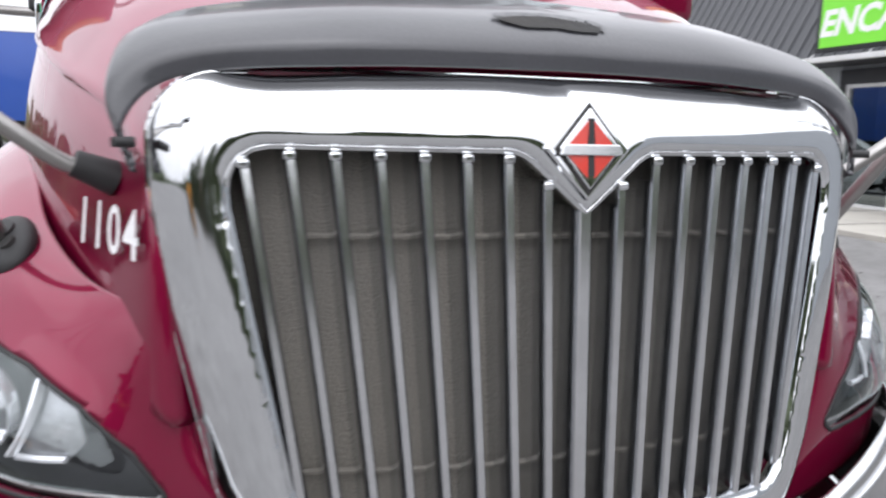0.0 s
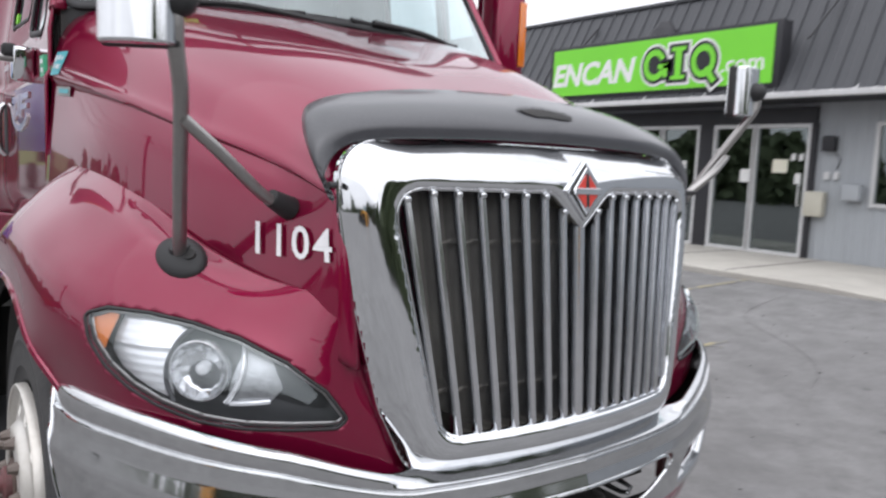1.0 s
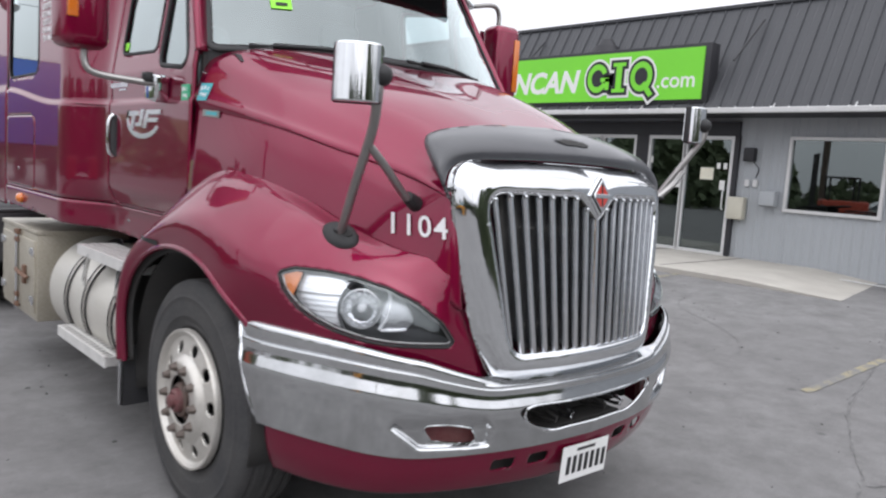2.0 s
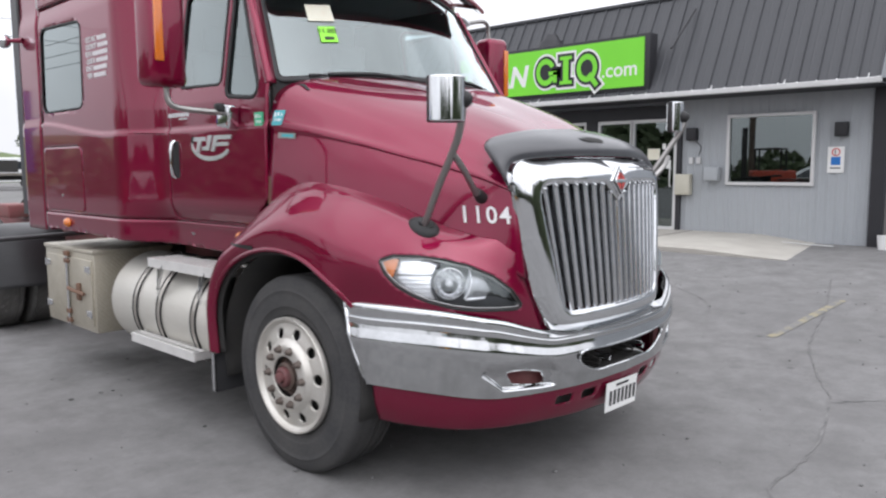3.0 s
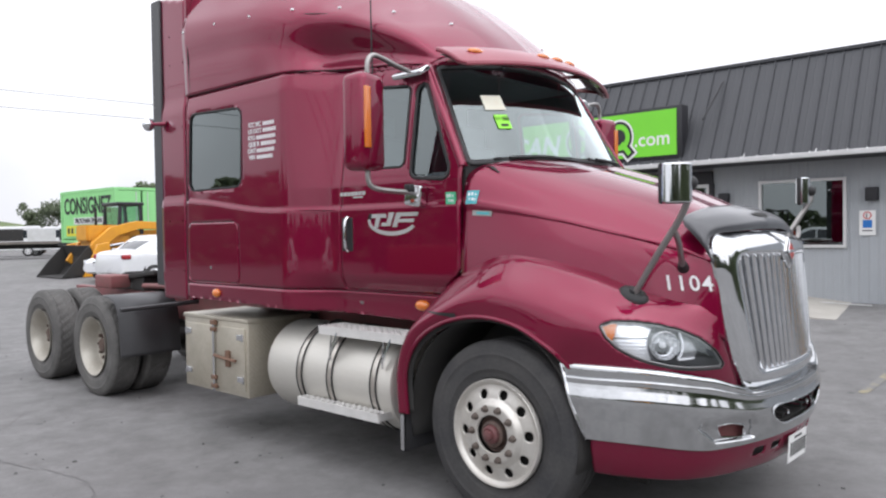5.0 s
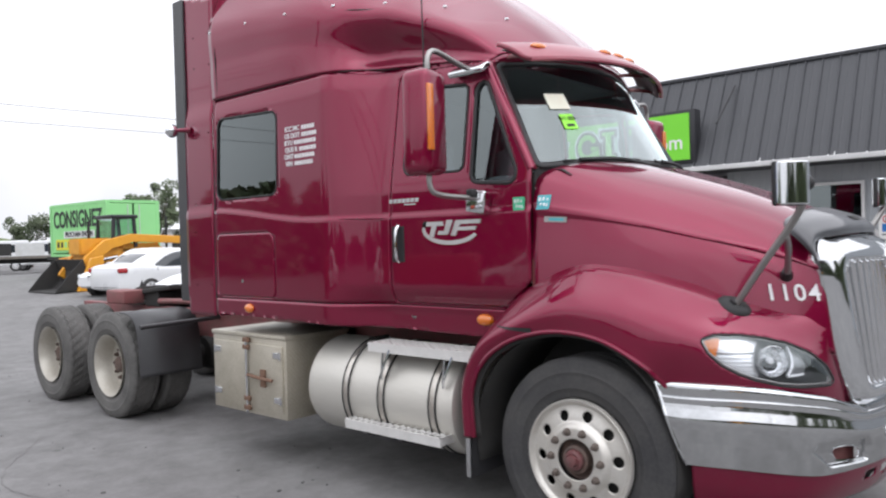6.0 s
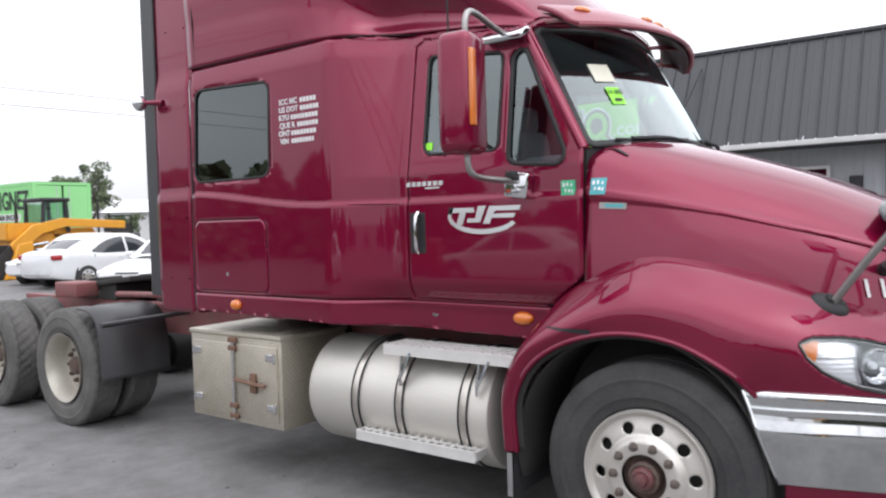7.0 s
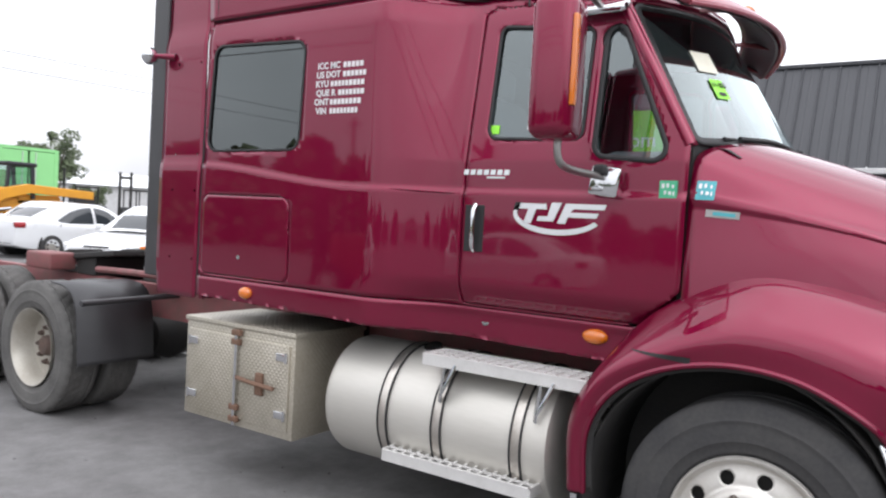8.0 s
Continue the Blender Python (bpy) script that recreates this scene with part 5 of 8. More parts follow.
for u, w, mat, lift in ((0.0, 0.066, POST_METAL, 0.011), (0.006, 0.044, STICKER_TEAL, 0.013)):
    bm = prism([(u - w, -0.015), (u + w, -0.015), (u + w, 0.015), (u - w, 0.015)] if lift < 0.012 else [(u - w, -0.007), (u + w, -0.007), (u + w, 0.008), (u - w, 0.008)], 0.002, facing((-1.2, 0.205, 1.731), (0, -1, -0.06), (0, 0, 1)))
    if lift < 0.012:
        badge = part("hood_badge", stick(bm, hood_tree, (1, 0, 0), lift), mat, hood, "small chrome engine badge", smooth=False)
    else:
        part("badge_band", stick(bm, hood_tree, (1, 0, 0), lift), mat, badge, "dull blue band", smooth=False)

class Nearest:
    """The first of several surfaces that a ray meets."""

    def __init__(self, *trees):
        self.trees = trees

    def ray_cast(self, start, way):
        hits = [h for h in (t.ray_cast(start, way) for t in self.trees) if h[0]]
        return min(hits, key=lambda h: h[3]) if hits else (None, None, None, None)


number_bm = lettering("1104", 0.110, 0.0, facing((-0.718, -0.916, 1.339), (0.414, -0.910, -0.02), (0, 0, 1)), -0.16, 0.0012, 1.16)
part("fleet_number", stick(number_bm, Nearest(hood_tree, near_tree), (0.905, 0.425, 0), 0.017), VINYL_WHITE, hood, "white fleet number 1104", smooth=False)

# ---- mirrors ----
def rounded_box(size, at, r, turn=None, seg=3):
    bm = box(size, at, turn)
    bmesh.ops.bevel(bm, geom=bm.edges[:], offset=r, segments=seg, profile=0.5, affect="EDGES")
    return bm


for side in (-1, 1):
    m = part("door_mirror", rounded_box((0.218, 0.185, 0.580), (side * 1.398, 0.80, 2.287), 0.05, pose(0, 0, 0, 0, 0, side * -8), 4), MAROON, truck, "tall maroon door mirror with amber strip")
    part("mirror_glass", box((0.19, 0.006, 0.51), (side * 1.385, 0.892, 2.287), pose(0, 0, 0, 0, 0, side * -8)), MIRROR, m, smooth=False)
    part("mirror_lamp", rounded_box((0.046, 0.02, 0.36), (side * 1.458, 0.700, 2.305), 0.005, pose(0, 0, 0, 0, 0, side * -8)), AMBER, m, "amber strip lamp")
    part("mirror_arm", pipe([(side * 1.36, 0.80, 2.53), (side * 1.36, 0.80, 2.645), (side * 1.325, 0.80, 2.698), (side * 1.25, 0.80, 2.698), (side * 1.12, 0.80, 2.668), (side * 1.0, 0.80, 2.65)], 0.016, 10, 24), POST_METAL, m, "tubular steel mirror arm")
    part("arm_cap", rounded_box((0.105, 0.27, 0.040), (side * 0.968, 0.82, 2.650), 0.017, pose(0, 0, 0, 0, side * 30, 0)), CHROME, m, "chrome bracket cover")
    part("mirror_arm", pipe([(side * 1.38, 0.79, 2.03), (side * 1.38, 0.79, 1.95), (side * 1.36, 0.78, 1.905), (side * 1.28, 0.76, 1.885), (side * 1.10, 0.70, 1.872)], 0.016, 10, 24), POST_METAL, m)
    part("arm_cap", rounded_box((0.07, 0.135, 0.13), (side * 1.075, 0.69, 1.853), 0.012, pose(0, 0, 0, 8, 0, 0)), CHROME, m, "chrome lower bracket cover")
    part("arm_boot", rounded_box((0.05, 0.06, 0.05), (side * 1.115, 0.705, 1.90), 0.015), SEAL, m)
    # hood mirror on its thin posts
    ox, oy, oz = (0.0, 0.0, 0.0) if side < 0 else (0.095, 0.088, 0.028)
    post = [(side * 0.928, -0.715, 1.285), (-0.972, -0.855, 1.48), (-1.015, -0.995, 1.66), (-1.045, -1.055, 1.76), (-1.045, -1.06, 1.85)] if side < 0 else [(0.928, -0.715, 1.285), (0.998, -0.799, 1.452), (1.068, -0.883, 1.619), (1.134, -0.962, 1.776), (1.146, -0.976, 1.815), (1.146, -0.978, 1.878)]
    h = part("hood_mirror", pipe(post, 0.0165, 12, 30), POST_METAL, truck, "round chrome hood mirror on steel posts")
    part("brace", pipe([(side * 1.004 + ox * 0.6, -0.972 + oy * 0.6, 1.615), (side * 0.92, -0.955, 1.55), (side * 0.80, -0.915, 1.455), (side * 0.748, -0.898, 1.432)], 0.0145, 10, 16), POST_METAL, h)
    part("brace_boot", rod((side * 0.775, -0.905, 1.447), (side * 0.715, -0.885, 1.42), 0.022, 0.03), SEAL, h)
    foot = bmesh.new()
    bmesh.ops.create_uvsphere(foot, u_segments=22, v_segments=12, radius=1, matrix=Matrix.Translation((side * 0.922, -0.706, 1.283)) @ pose(0, 0, 0, 28, side * 38, 0) @ Matrix.Diagonal((0.058, 0.082, 0.032, 1)))
    pad = part("post_foot", foot, SEAL, h, "oval black rubber post foot")
    part("socket", rod((side * 0.912, -0.690, 1.272), (side * 0.932, -0.722, 1.318), 0.036, 0.024, 18), SEAL, pad)
    part("socket_hole", rod((side * 0.905, -0.742, 1.285), (side * 0.917, -0.751, 1.300), 0.016, 0.016, 14), DARK, pad)
    mb = bmesh.new()
    turn = pose(0, 0, 0, 0, 0, -37 if side < 0 else 12)
    hx, hy = (-1.105, -1.025) if side < 0 else (1.126, -0.922)
    prof = []
    for k in range(13):
        a = math.pi * k / 12
        prof.append((-0.074 * math.cos(a) * side, -0.055 * math.sin(a) ** 0.7))
    low = [mb.verts.new((x, y, -0.092)) for x, y in prof]
    top = [mb.verts.new((x, y, 0.092)) for x, y in prof]
    mb.faces.new(low)
    mb.faces.new(top[::-1])
    for k in range(12):
        mb.faces.new((low[k], low[k + 1], top[k + 1], top[k]))
    mb.faces.new((low[0], low[12], top[12], top[0]))
    mb.transform(pose(hx, hy, 1.838 + oz) @ turn)
    part("mirror_shell", mb, CHROME, h, "chrome mirror shell", bevel=0.006)
    part("mirror_rim", rounded_box((0.158, 0.03, 0.190), Vector((hx, hy, 1.838 + oz)) + turn.to_3x3() @ Vector((0, 0.012, 0)), 0.01, turn), SEAL, h)
    part("mirror_glass", box((0.135, 0.004, 0.165), Vector((hx, hy, 1.838 + oz)) + turn.to_3x3() @ Vector((0, 0.029, 0)), turn), MIRROR, h, smooth=False)
    knob = bmesh.new()
    bmesh.ops.create_uvsphere(knob, u_segments=16, v_segments=10, radius=0.036, matrix=Matrix.Translation((side * 1.040 + ox, -1.066 + oy, 1.838 + oz)))
    part("mirror_knob", knob, SEAL, h)
    # round chrome lamp on the extender
    lamp_bm = lathe([(-0.05, 0.001), (-0.046, 0.03), (-0.03, 0.05), (0.0, 0.058), (0.012, 0.05), (0.013, 0.001)], 24)
    lamp_bm.transform(pose(side * 1.262, 3.76, 2.60, 0, 0, 90))
    lamp = part("load_lamp", lamp_bm, CHROME, truck, "round chrome work lamp")
    part("lamp_stalk", rod((side * 1.165, 3.62, 2.60), (side * 1.255, 3.74, 2.60), 0.022, 0.014), MAROON, lamp)


# ---- wheels ----
def tyre_mesh(r, width, lugs):
    w = width / 2
    wall = [(0.78, 0.288), (0.86, 0.306), (0.885, 0.309), (0.90, 0.318), (0.965, 0.352), (0.985, 0.3545), (0.99, 0.375), (1.0, 0.41), (0.992, 0.428), (1.006, 0.431), (1.004, 0.438), (0.985, 0.441), (0.97, 0.455), (0.90, r - 0.022), (0.82, r - 0.006)]
    tread = [-0.70, -0.62, -0.60, -0.44, -0.42, -0.22, -0.20, 0.0, 0.02, 0.20, 0.22, 0.42, 0.44, 0.60, 0.62, 0.70]
    prof = [(-w * f, q) for f, q in wall] + [(w * t, r) for t in tread] + [(w * f, q) for f, q in wall[::-1]]
    start, end = len(wall), len(wall) + len(tread)

    def radial(i, k):
        j = i - start
        if lugs:
            if 0 <= j < 16:
                return -0.009 if ((k + (j // 2) * 1) % 4 == 0 or j in (1, 8, 13)) else 0
            if i in (start - 1, end):
                return -0.012 if k % 4 == 0 else 0
            return 0
        return -0.011 if j in (2, 6, 9, 13) else 0

    return lathe(prof, 144 if lugs else 96, (0, 0, 0), False, radial)


def truck_wheel(x, y, side, drive):
    """One wheel with its tyre, rim, hub and nuts; x is its outer face."""
    hub_z = 0.505
    wheel = new("wheel")
    wheel.parent = truck
    wheel.location = (x, y, hub_z)
    tagged(wheel, "dusty drive wheel with lugged tyre" if drive else "polished ten-hole steer wheel with worn tyre")
    tyre_ob = part("tyre", tyre_mesh(0.512, 0.285, drive), DRIVE_RUBBER if drive else RUBBER, wheel)
    tyre_ob.location = (-side * 0.15, 0, 0)
    s = -side
    if drive:
        prof = [(0.004, 0.300), (0.004, 0.296), (0.02, 0.286), (0.05, 0.266), (0.13, 0.256), (0.165, 0.248), (0.172, 0.228), (0.160, 0.165), (0.158, 0.11), (0.165, 0.001)]
        part("rim", lathe([(s * a, r) for a, r in prof], 64), RIM_CREAM, wheel, "dull cream deep-dish rim")
        part("hub", lathe([(s * 0.155, 0.085), (s * 0.11, 0.075), (s * 0.095, 0.06), (s * 0.09, 0.001)], 32), HUB_GRIME, wheel, "greasy rusty axle hub")
        nut_out, ring = 0.150, 0.142
    else:
        def disc(a, r):
            out = 0.020 * smoothstep(0.294, 0.270, r) - 0.014 * smoothstep(0.268, 0.190, r) - 0.030 * smoothstep(0.194, 0.155, r)
            return Vector((s * out, r * math.cos(a), r * math.sin(a)))

        def holes(a, r):
            k = round(a / (math.pi / 5) - 0.89) + 0.89
            c = k * math.pi / 5
            d = math.hypot(r * math.cos(a) - 0.222 * math.cos(c), r * math.sin(a) - 0.222 * math.sin(c))
            return 0.028 - d

        bm = sheet(lambda a, r: disc(a / 0.22, r), lambda a, r: holes(a / 0.22, r), 0, 2 * math.pi * 0.22, 200, 0.105, 0.296, 32)
        part("rim", bm, RIM_BRIGHT, wheel, "polished aluminium rim with ten hand holes", thick=0.012)
        part("rim_flange", lathe([(s * 0.02, 0.301), (s * -0.004, 0.301), (s * -0.010, 0.297), (s * -0.008, 0.289), (s * 0.004, 0.282), (s * 0.03, 0.277)], 64), RIM_BRIGHT, wheel)
        part("brake_drum", lathe([(s * 0.10, 0.255), (s * 0.07, 0.25), (s * 0.065, 0.001)], 32), DARK, wheel)
        part("hub", lathe([(s * 0.012, 0.108), (s * 0.022, 0.098), (s * 0.018, 0.080), (s * -0.030, 0.072), (s * -0.036, 0.060), (s * -0.030, 0.050), (s * -0.030, 0.001)], 32), HUB_GRIME, wheel, "dark greasy hub ring")
        part("hub_cap", lathe([(s * -0.030, 0.054), (s * -0.052, 0.050), (s * -0.060, 0.040), (s * -0.058, 0.030), (s * -0.076, 0.026), (s * -0.080, 0.018), (s * -0.080, 0.001)], 28), RED_RUST, wheel, "faded red hub cap")
        nut_out, ring = -0.028, 0.1425
    nut = lathe([(s * (nut_out + 0.02), 0.024), (s * nut_out, 0.023), (s * (nut_out - 0.012), 0.018), (s * (nut_out - 0.028), 0.013), (s * (nut_out - 0.03), 0.001)], 8)
    first = None
    for k in range(10):
        a = 2 * math.pi * k / 10
        if first is None:
            first = part("wheel_nut", nut, NUT_METAL if not drive else HUB_GRIME, wheel)
            ob = first
        else:
            ob = new("wheel_nut", first.data)
            ob.parent = wheel
        ob.location = (0, ring * math.cos(a), ring * math.sin(a))
    return wheel


for side in (-1, 1):
    truck_wheel(side * 1.185, 0.0, side, False)
    for y in (5.20, 6.60):
        truck_wheel(side * 1.205, y, side, True)
        inner = part("inner_tyre", tyre_mesh(0.512, 0.285, True), DRIVE_RUBBER, truck, "inner drive tyre")
        inner.location = (side * 0.72, y, 0.505)
part("front_axle", rod((-1.0, 0, 0.48), (1.0, 0, 0.48), 0.06), DARK, truck)
for y in (5.20, 6.60):
    part("drive_axle", rod((-1.0, y, 0.505), (1.0, y, 0.505), 0.09), DARK, truck)
    part("differential", lathe([(-0.22, 0.02), (-0.18, 0.16), (0, 0.22), (0.18, 0.16), (0.22, 0.02)], 24, (0, y, 0.5)), DARK, truck)

# ---- frame, deck, tank, toolbox ----
for side in (-1, 1):
    rail = bmesh.new()
    add_box(rail, (0.012, 8.4, 0.26), (side * 0.40, 3.35, 0.86))
    add_box(rail, (0.09, 8.4, 0.012), (side * 0.36, 3.35, 0.985))
    add_box(rail, (0.09, 8.4, 0.012), (side * 0.36, 3.35, 0.735))
    part("frame_rail", rail, FRAME_RED, truck, "rusty red frame rail", smooth=False)
for y in (3.9, 4.6, 5.5, 6.2, 7.1, 7.5):
    part("cross_member", box((0.8, 0.10, 0.18), (0, y, 0.87)), DARK, truck, smooth=False)
fifth = bmesh.new()
add_box(fifth, (0.92, 0.85, 0.05), (0, 5.75, 1.17), pose(0, 0, 0, -6, 0, 0))
add_box(fifth, (0.34, 0.5, 0.05), (-0.27, 6.3, 1.12), pose(0, 0, 0, -14, 0, 0))
add_box(fifth, (0.34, 0.5, 0.05), (0.27, 6.3, 1.12), pose(0, 0, 0, -14, 0, 0))
add_box(fifth, (0.85, 0.3, 0.16), (0, 5.8, 1.07))
part("fifth_wheel", fifth, DARK, truck, "greasy black fifth wheel plate", smooth=False, bevel=0.012)
part("deck_plate", box((0.9, 0.7, 0.02), (0, 4.3, 1.01)), FRAME_RED, truck, smooth=False)
part("frame_block", rounded_box((0.24, 0.42, 0.15), (-0.55, 6.15, 1.10), 0.02), FRAME_RED, truck, "rusty red frame bracket")
part("cab_mount", box((0.7, 0.14, 0.3), (0, 3.35, 1.0)), FRAME_RED, truck, smooth=False)
for x, y0, y1, z, r in ((-0.52, 4.0, 5.5, 1.075, 0.028), (-0.30, 3.9, 5.1, 1.085, 0.022)):
    part("frame_pipe", pipe([(x, y0, z), (x - 0.03, (y0 + y1) / 2, z + 0.012), (x + 0.03, y1, z - 0.01)], r, 8, 14), FRAME_RED, truck, "faded red pipe on the frame")
part("valve_block", rounded_box((0.24, 0.34, 0.13), (-0.42, 4.62, 1.09), 0.02), POST_METAL, truck, "dusty grey valve block")
part("air_hose", pipe([(-0.15, 3.4, 1.45), (-0.25, 3.7, 1.1), (-0.2, 4.2, 1.06), (-0.1, 4.9, 1.08), (0.0, 5.3, 1.1)], 0.018, 8, 30), SEAL, truck)
for side in (-1, 1):
    guard = bmesh.new()
    line = curve([(4.94, 1.030, 0), (4.78, 1.018, 0), (4.66, 0.965, 0), (4.60, 0.86, 0), (4.57, 0.68, 0), (4.55, 0.45, 0)], 24)
    cols = [[guard.verts.new((side * x, p.x, p.y)) for p in line] for x in (1.20, 0.9, 0.58)]
    for a, b in zip(cols, cols[1:]):
        for k in range(24):
            guard.faces.new((a[k], a[k + 1], b[k + 1], b[k]))
    g = part("quarter_fender", guard, BLACK_PLASTIC, truck, "black plastic quarter fender before drive wheels", thick=0.012)
    part("fender_pipe", rod((side * 1.22, 4.50, 0.915), (side * 0.40, 4.50, 0.935), 0.022), BLACK_PLASTIC, g)

for side in (-1, 1):
    cx, cz, cr = side * 0.83, 0.625, 0.335
    prof = [(-0.60, 0.001), (-0.60, 0.20), (-0.595, 0.30), (-0.58, 0.325), (-0.55, cr), (0.72, cr), (0.745, 0.325), (0.76, 0.30), (0.765, 0.2), (0.765, 0.001)]
    bm = lathe(prof, 72)
    bm.transform(pose(cx, 1.45, cz, 0, 0, 90))
    tank = part("fuel_tank", bm, STEEL, truck, "brushed aluminium cylindrical fuel tank")
    for y in (1.79, 1.455, 1.015):
        st = lathe([(-0.028, cr + 0.001), (-0.028, cr + 0.006), (-0.018, cr + 0.008), (0.018, cr + 0.008), (0.028, cr + 0.006), (0.028, cr + 0.001)], 72)
        st.transform(pose(cx, y, cz, 0, 0, 90))
        strap = part("tank_strap", st, ALUMINIUM, tank, "steel tank strap")
        for d in (-0.027, 0.027):
            ed = lathe([(-0.004, cr + 0.002), (-0.004, cr + 0.011), (0.004, cr + 0.011), (0.004, cr + 0.002)], 60)
            ed.transform(pose(cx, y + d, cz, 0, 0, 90))
            part("strap_rubber", ed, SEAL, strap)
    part("tank_bracket", box((0.16, 0.9, 0.10), (side * 0.52, 1.4, 0.42)), DARK, tank, smooth=False)
    part("fuel_cap", rod((side * 0.93, 1.64, 0.92), (side * 0.955, 1.64, 0.985), 0.055, 0.05, 20), CHROME_SOFT, tank)

    def step(x0, x1, y0, y1, z, name_label):
        st = bmesh.new()
        n = 15
        long, deep = y1 - y0, abs(x1 - x0)
        mid = (x0 + x1) / 2
        for k in range(n + 1):
            add_box(st, (deep, 0.014, 0.006), (side * mid, y0 + long * k / n, z))
        for k in range(5):
            add_box(st, (0.016, long, 0.008), (side * (x0 + (x1 - x0) * k / 4), (y0 + y1) / 2, z - 0.001))
        add_box(st, (0.012, long, 0.058), (side * x1, (y0 + y1) / 2, z - 0.025))
        add_box(st, (deep, 0.010, 0.05), (side * mid, y0, z - 0.022))
        add_box(st, (deep, 0.010, 0.05), (side * mid, y1, z - 0.022))
        step_ob = part("tank_step", st, STEP_METAL, tank, name_label, smooth=False)
        part("step_pan", box((deep, long, 0.004), (side * mid, (y0 + y1) / 2, z - 0.012)), POST_METAL, step_ob, smooth=False)
        return step_ob

    up = step(0.98, 1.175, 0.66, 1.545, 0.985, "upper aluminium grating step")
    lo = step(1.0, 1.225, 0.90, 1.73, 0.475, "lower aluminium grating step")
    for y in (0.90, 1.42):
        part("step_bracket", pipe([(side * 1.165, y, 0.955), (side * 1.172, y + 0.01, 0.85), (side * 1.168, y + 0.02, 0.76)], 0.02, 6, 8, 0.4), CHROME_SOFT, up)
        part("step_hanger", pipe([(side * 1.17, y - 0.06, 0.955), (side * 1.178, y - 0.02, 0.86), (side * 1.175, y + 0.015, 0.80)], 0.022, 6, 8, 0.4), CHROME_SOFT, up)
        part("step_bracket", box((0.30, 0.05, 0.03), (side * 1.04, y + 0.08, 0.425)), ALUMINIUM, lo, smooth=False)

DIAMOND = TREADPLATE
for side in (-1, 1):
    x0, x1, y0, y1, z0, z1 = 0.58, 1.175, 2.42, 3.37, 0.352, 0.955
    tb = part("toolbox", rounded_box((x1 - x0, y1 - y0, z1 - z0), (side * (x0 + x1) / 2, (y0 + y1) / 2, (z0 + z1) / 2), 0.008, None, 2), DIAMOND, truck, "weathered diamond-plate toolbox with rusty latches")
    part("toolbox_lid", rounded_box((x1 - x0 + 0.02, y1 - y0 + 0.02, 0.03), (side * ((x0 + x1) / 2), (y0 + y1) / 2, z1 - 0.004), 0.006, None, 2), DIAMOND, tb)
    xf = side * (x1 + 0.004)
    for a, b in ((2.455, 2.865), (2.91, 3.34)):
        d = part("toolbox_door", rounded_box((0.014, b - a, 0.49), (xf, (a + b) / 2, 0.645), 0.004, None, 2), DIAMOND, tb, "raised toolbox door")
        hy = 2.475 if a < 2.5 else 3.32
        for z in (0.49, 0.82):
            part("hinge", rounded_box((0.014, 0.09, 0.045), (xf + side * 0.010, hy + (0.035 if a < 2.5 else -0.035), z), 0.004), CHROME_SOFT, d)
            part("hinge_pin", rod((xf + side * 0.014, hy, z - 0.03), (xf + side * 0.014, hy, z + 0.03), 0.009), CHROME_SOFT, d)
    part("lock_bar", rod((xf + side * 0.016, 2.888, 0.36), (xf + side * 0.016, 2.888, 0.93), 0.011), CHROME_SOFT, tb)
    for z in (0.40, 0.47, 0.86, 0.915):
        part("bar_keeper", rounded_box((0.03, 0.075, 0.036), (xf + side * 0.012, 2.888, z), 0.006), RUST, tb)
    part("latch", pipe([(xf + side * 0.03, 2.86, 0.655), (xf + side * 0.034, 2.74, 0.645), (xf + side * 0.03, 2.55, 0.635)], 0.014, 8, 12, 0.7), RUST, tb, "rusty latch handle")
    part("latch_plate", rounded_box((0.022, 0.06, 0.13), (xf + side * 0.016, 2.68, 0.640), 0.006), RUST, tb)
    part("box_bracket", box((0.3, 0.7, 0.08), (side * 0.5, 2.87, 0.9)), DARK, tb, smooth=False)

# ---- inside the cab ----
part("dashboard", rounded_box((1.85, 0.42, 0.36), (0, 0.62, 1.83), 0.08), DASH, truck, "grey dashboard")
for x in (-0.55, 0.55):
    seat = new("seat")
    seat.parent = truck
    tagged(seat, "grey high-backed cab seat")
    part("cushion", rounded_box((0.52, 0.52, 0.16), (x, 1.25, 1.62), 0.06), SEAT, seat)
    part("backrest", rounded_box((0.50, 0.14, 0.72), (x, 1.52, 1.98), 0.06, pose(0, 0, 0, -8, 0, 0)), SEAT, seat)
    part("headrest", rounded_box((0.30, 0.11, 0.2), (x, 1.58, 2.42), 0.05), SEAT, seat)
wheel_bm = lathe([(0.0, 0.235), (0.013, 0.225), (0.0, 0.212), (-0.013, 0.225)], 36, (0, 0, 0), True)
wheel_bm.transform(pose(0.52, 0.92, 2.0, 0, 50, 90))
part("steering_wheel", wheel_bm, SEAL, truck, "black steering wheel")
part("sleeper_curtain", box((1.9, 0.03, 1.2), (0, 1.98, 2.2)), SEAT, truck, "grey curtain before the sleeper")
part("headliner", box((1.7, 1.1, 0.02), (0, 1.35, 2.74)), DASH, truck)
part("antenna", rod((-0.97, 1.18, 2.70), (-0.97, 1.19, 3.6), 0.006, 0.003, 6), SEAL, truck)

# ---- ground ----
def ground_z(x):
    """The yard rises gently towards the office."""
    return 0.20 * smoothstep(1.5, 8.5, x)


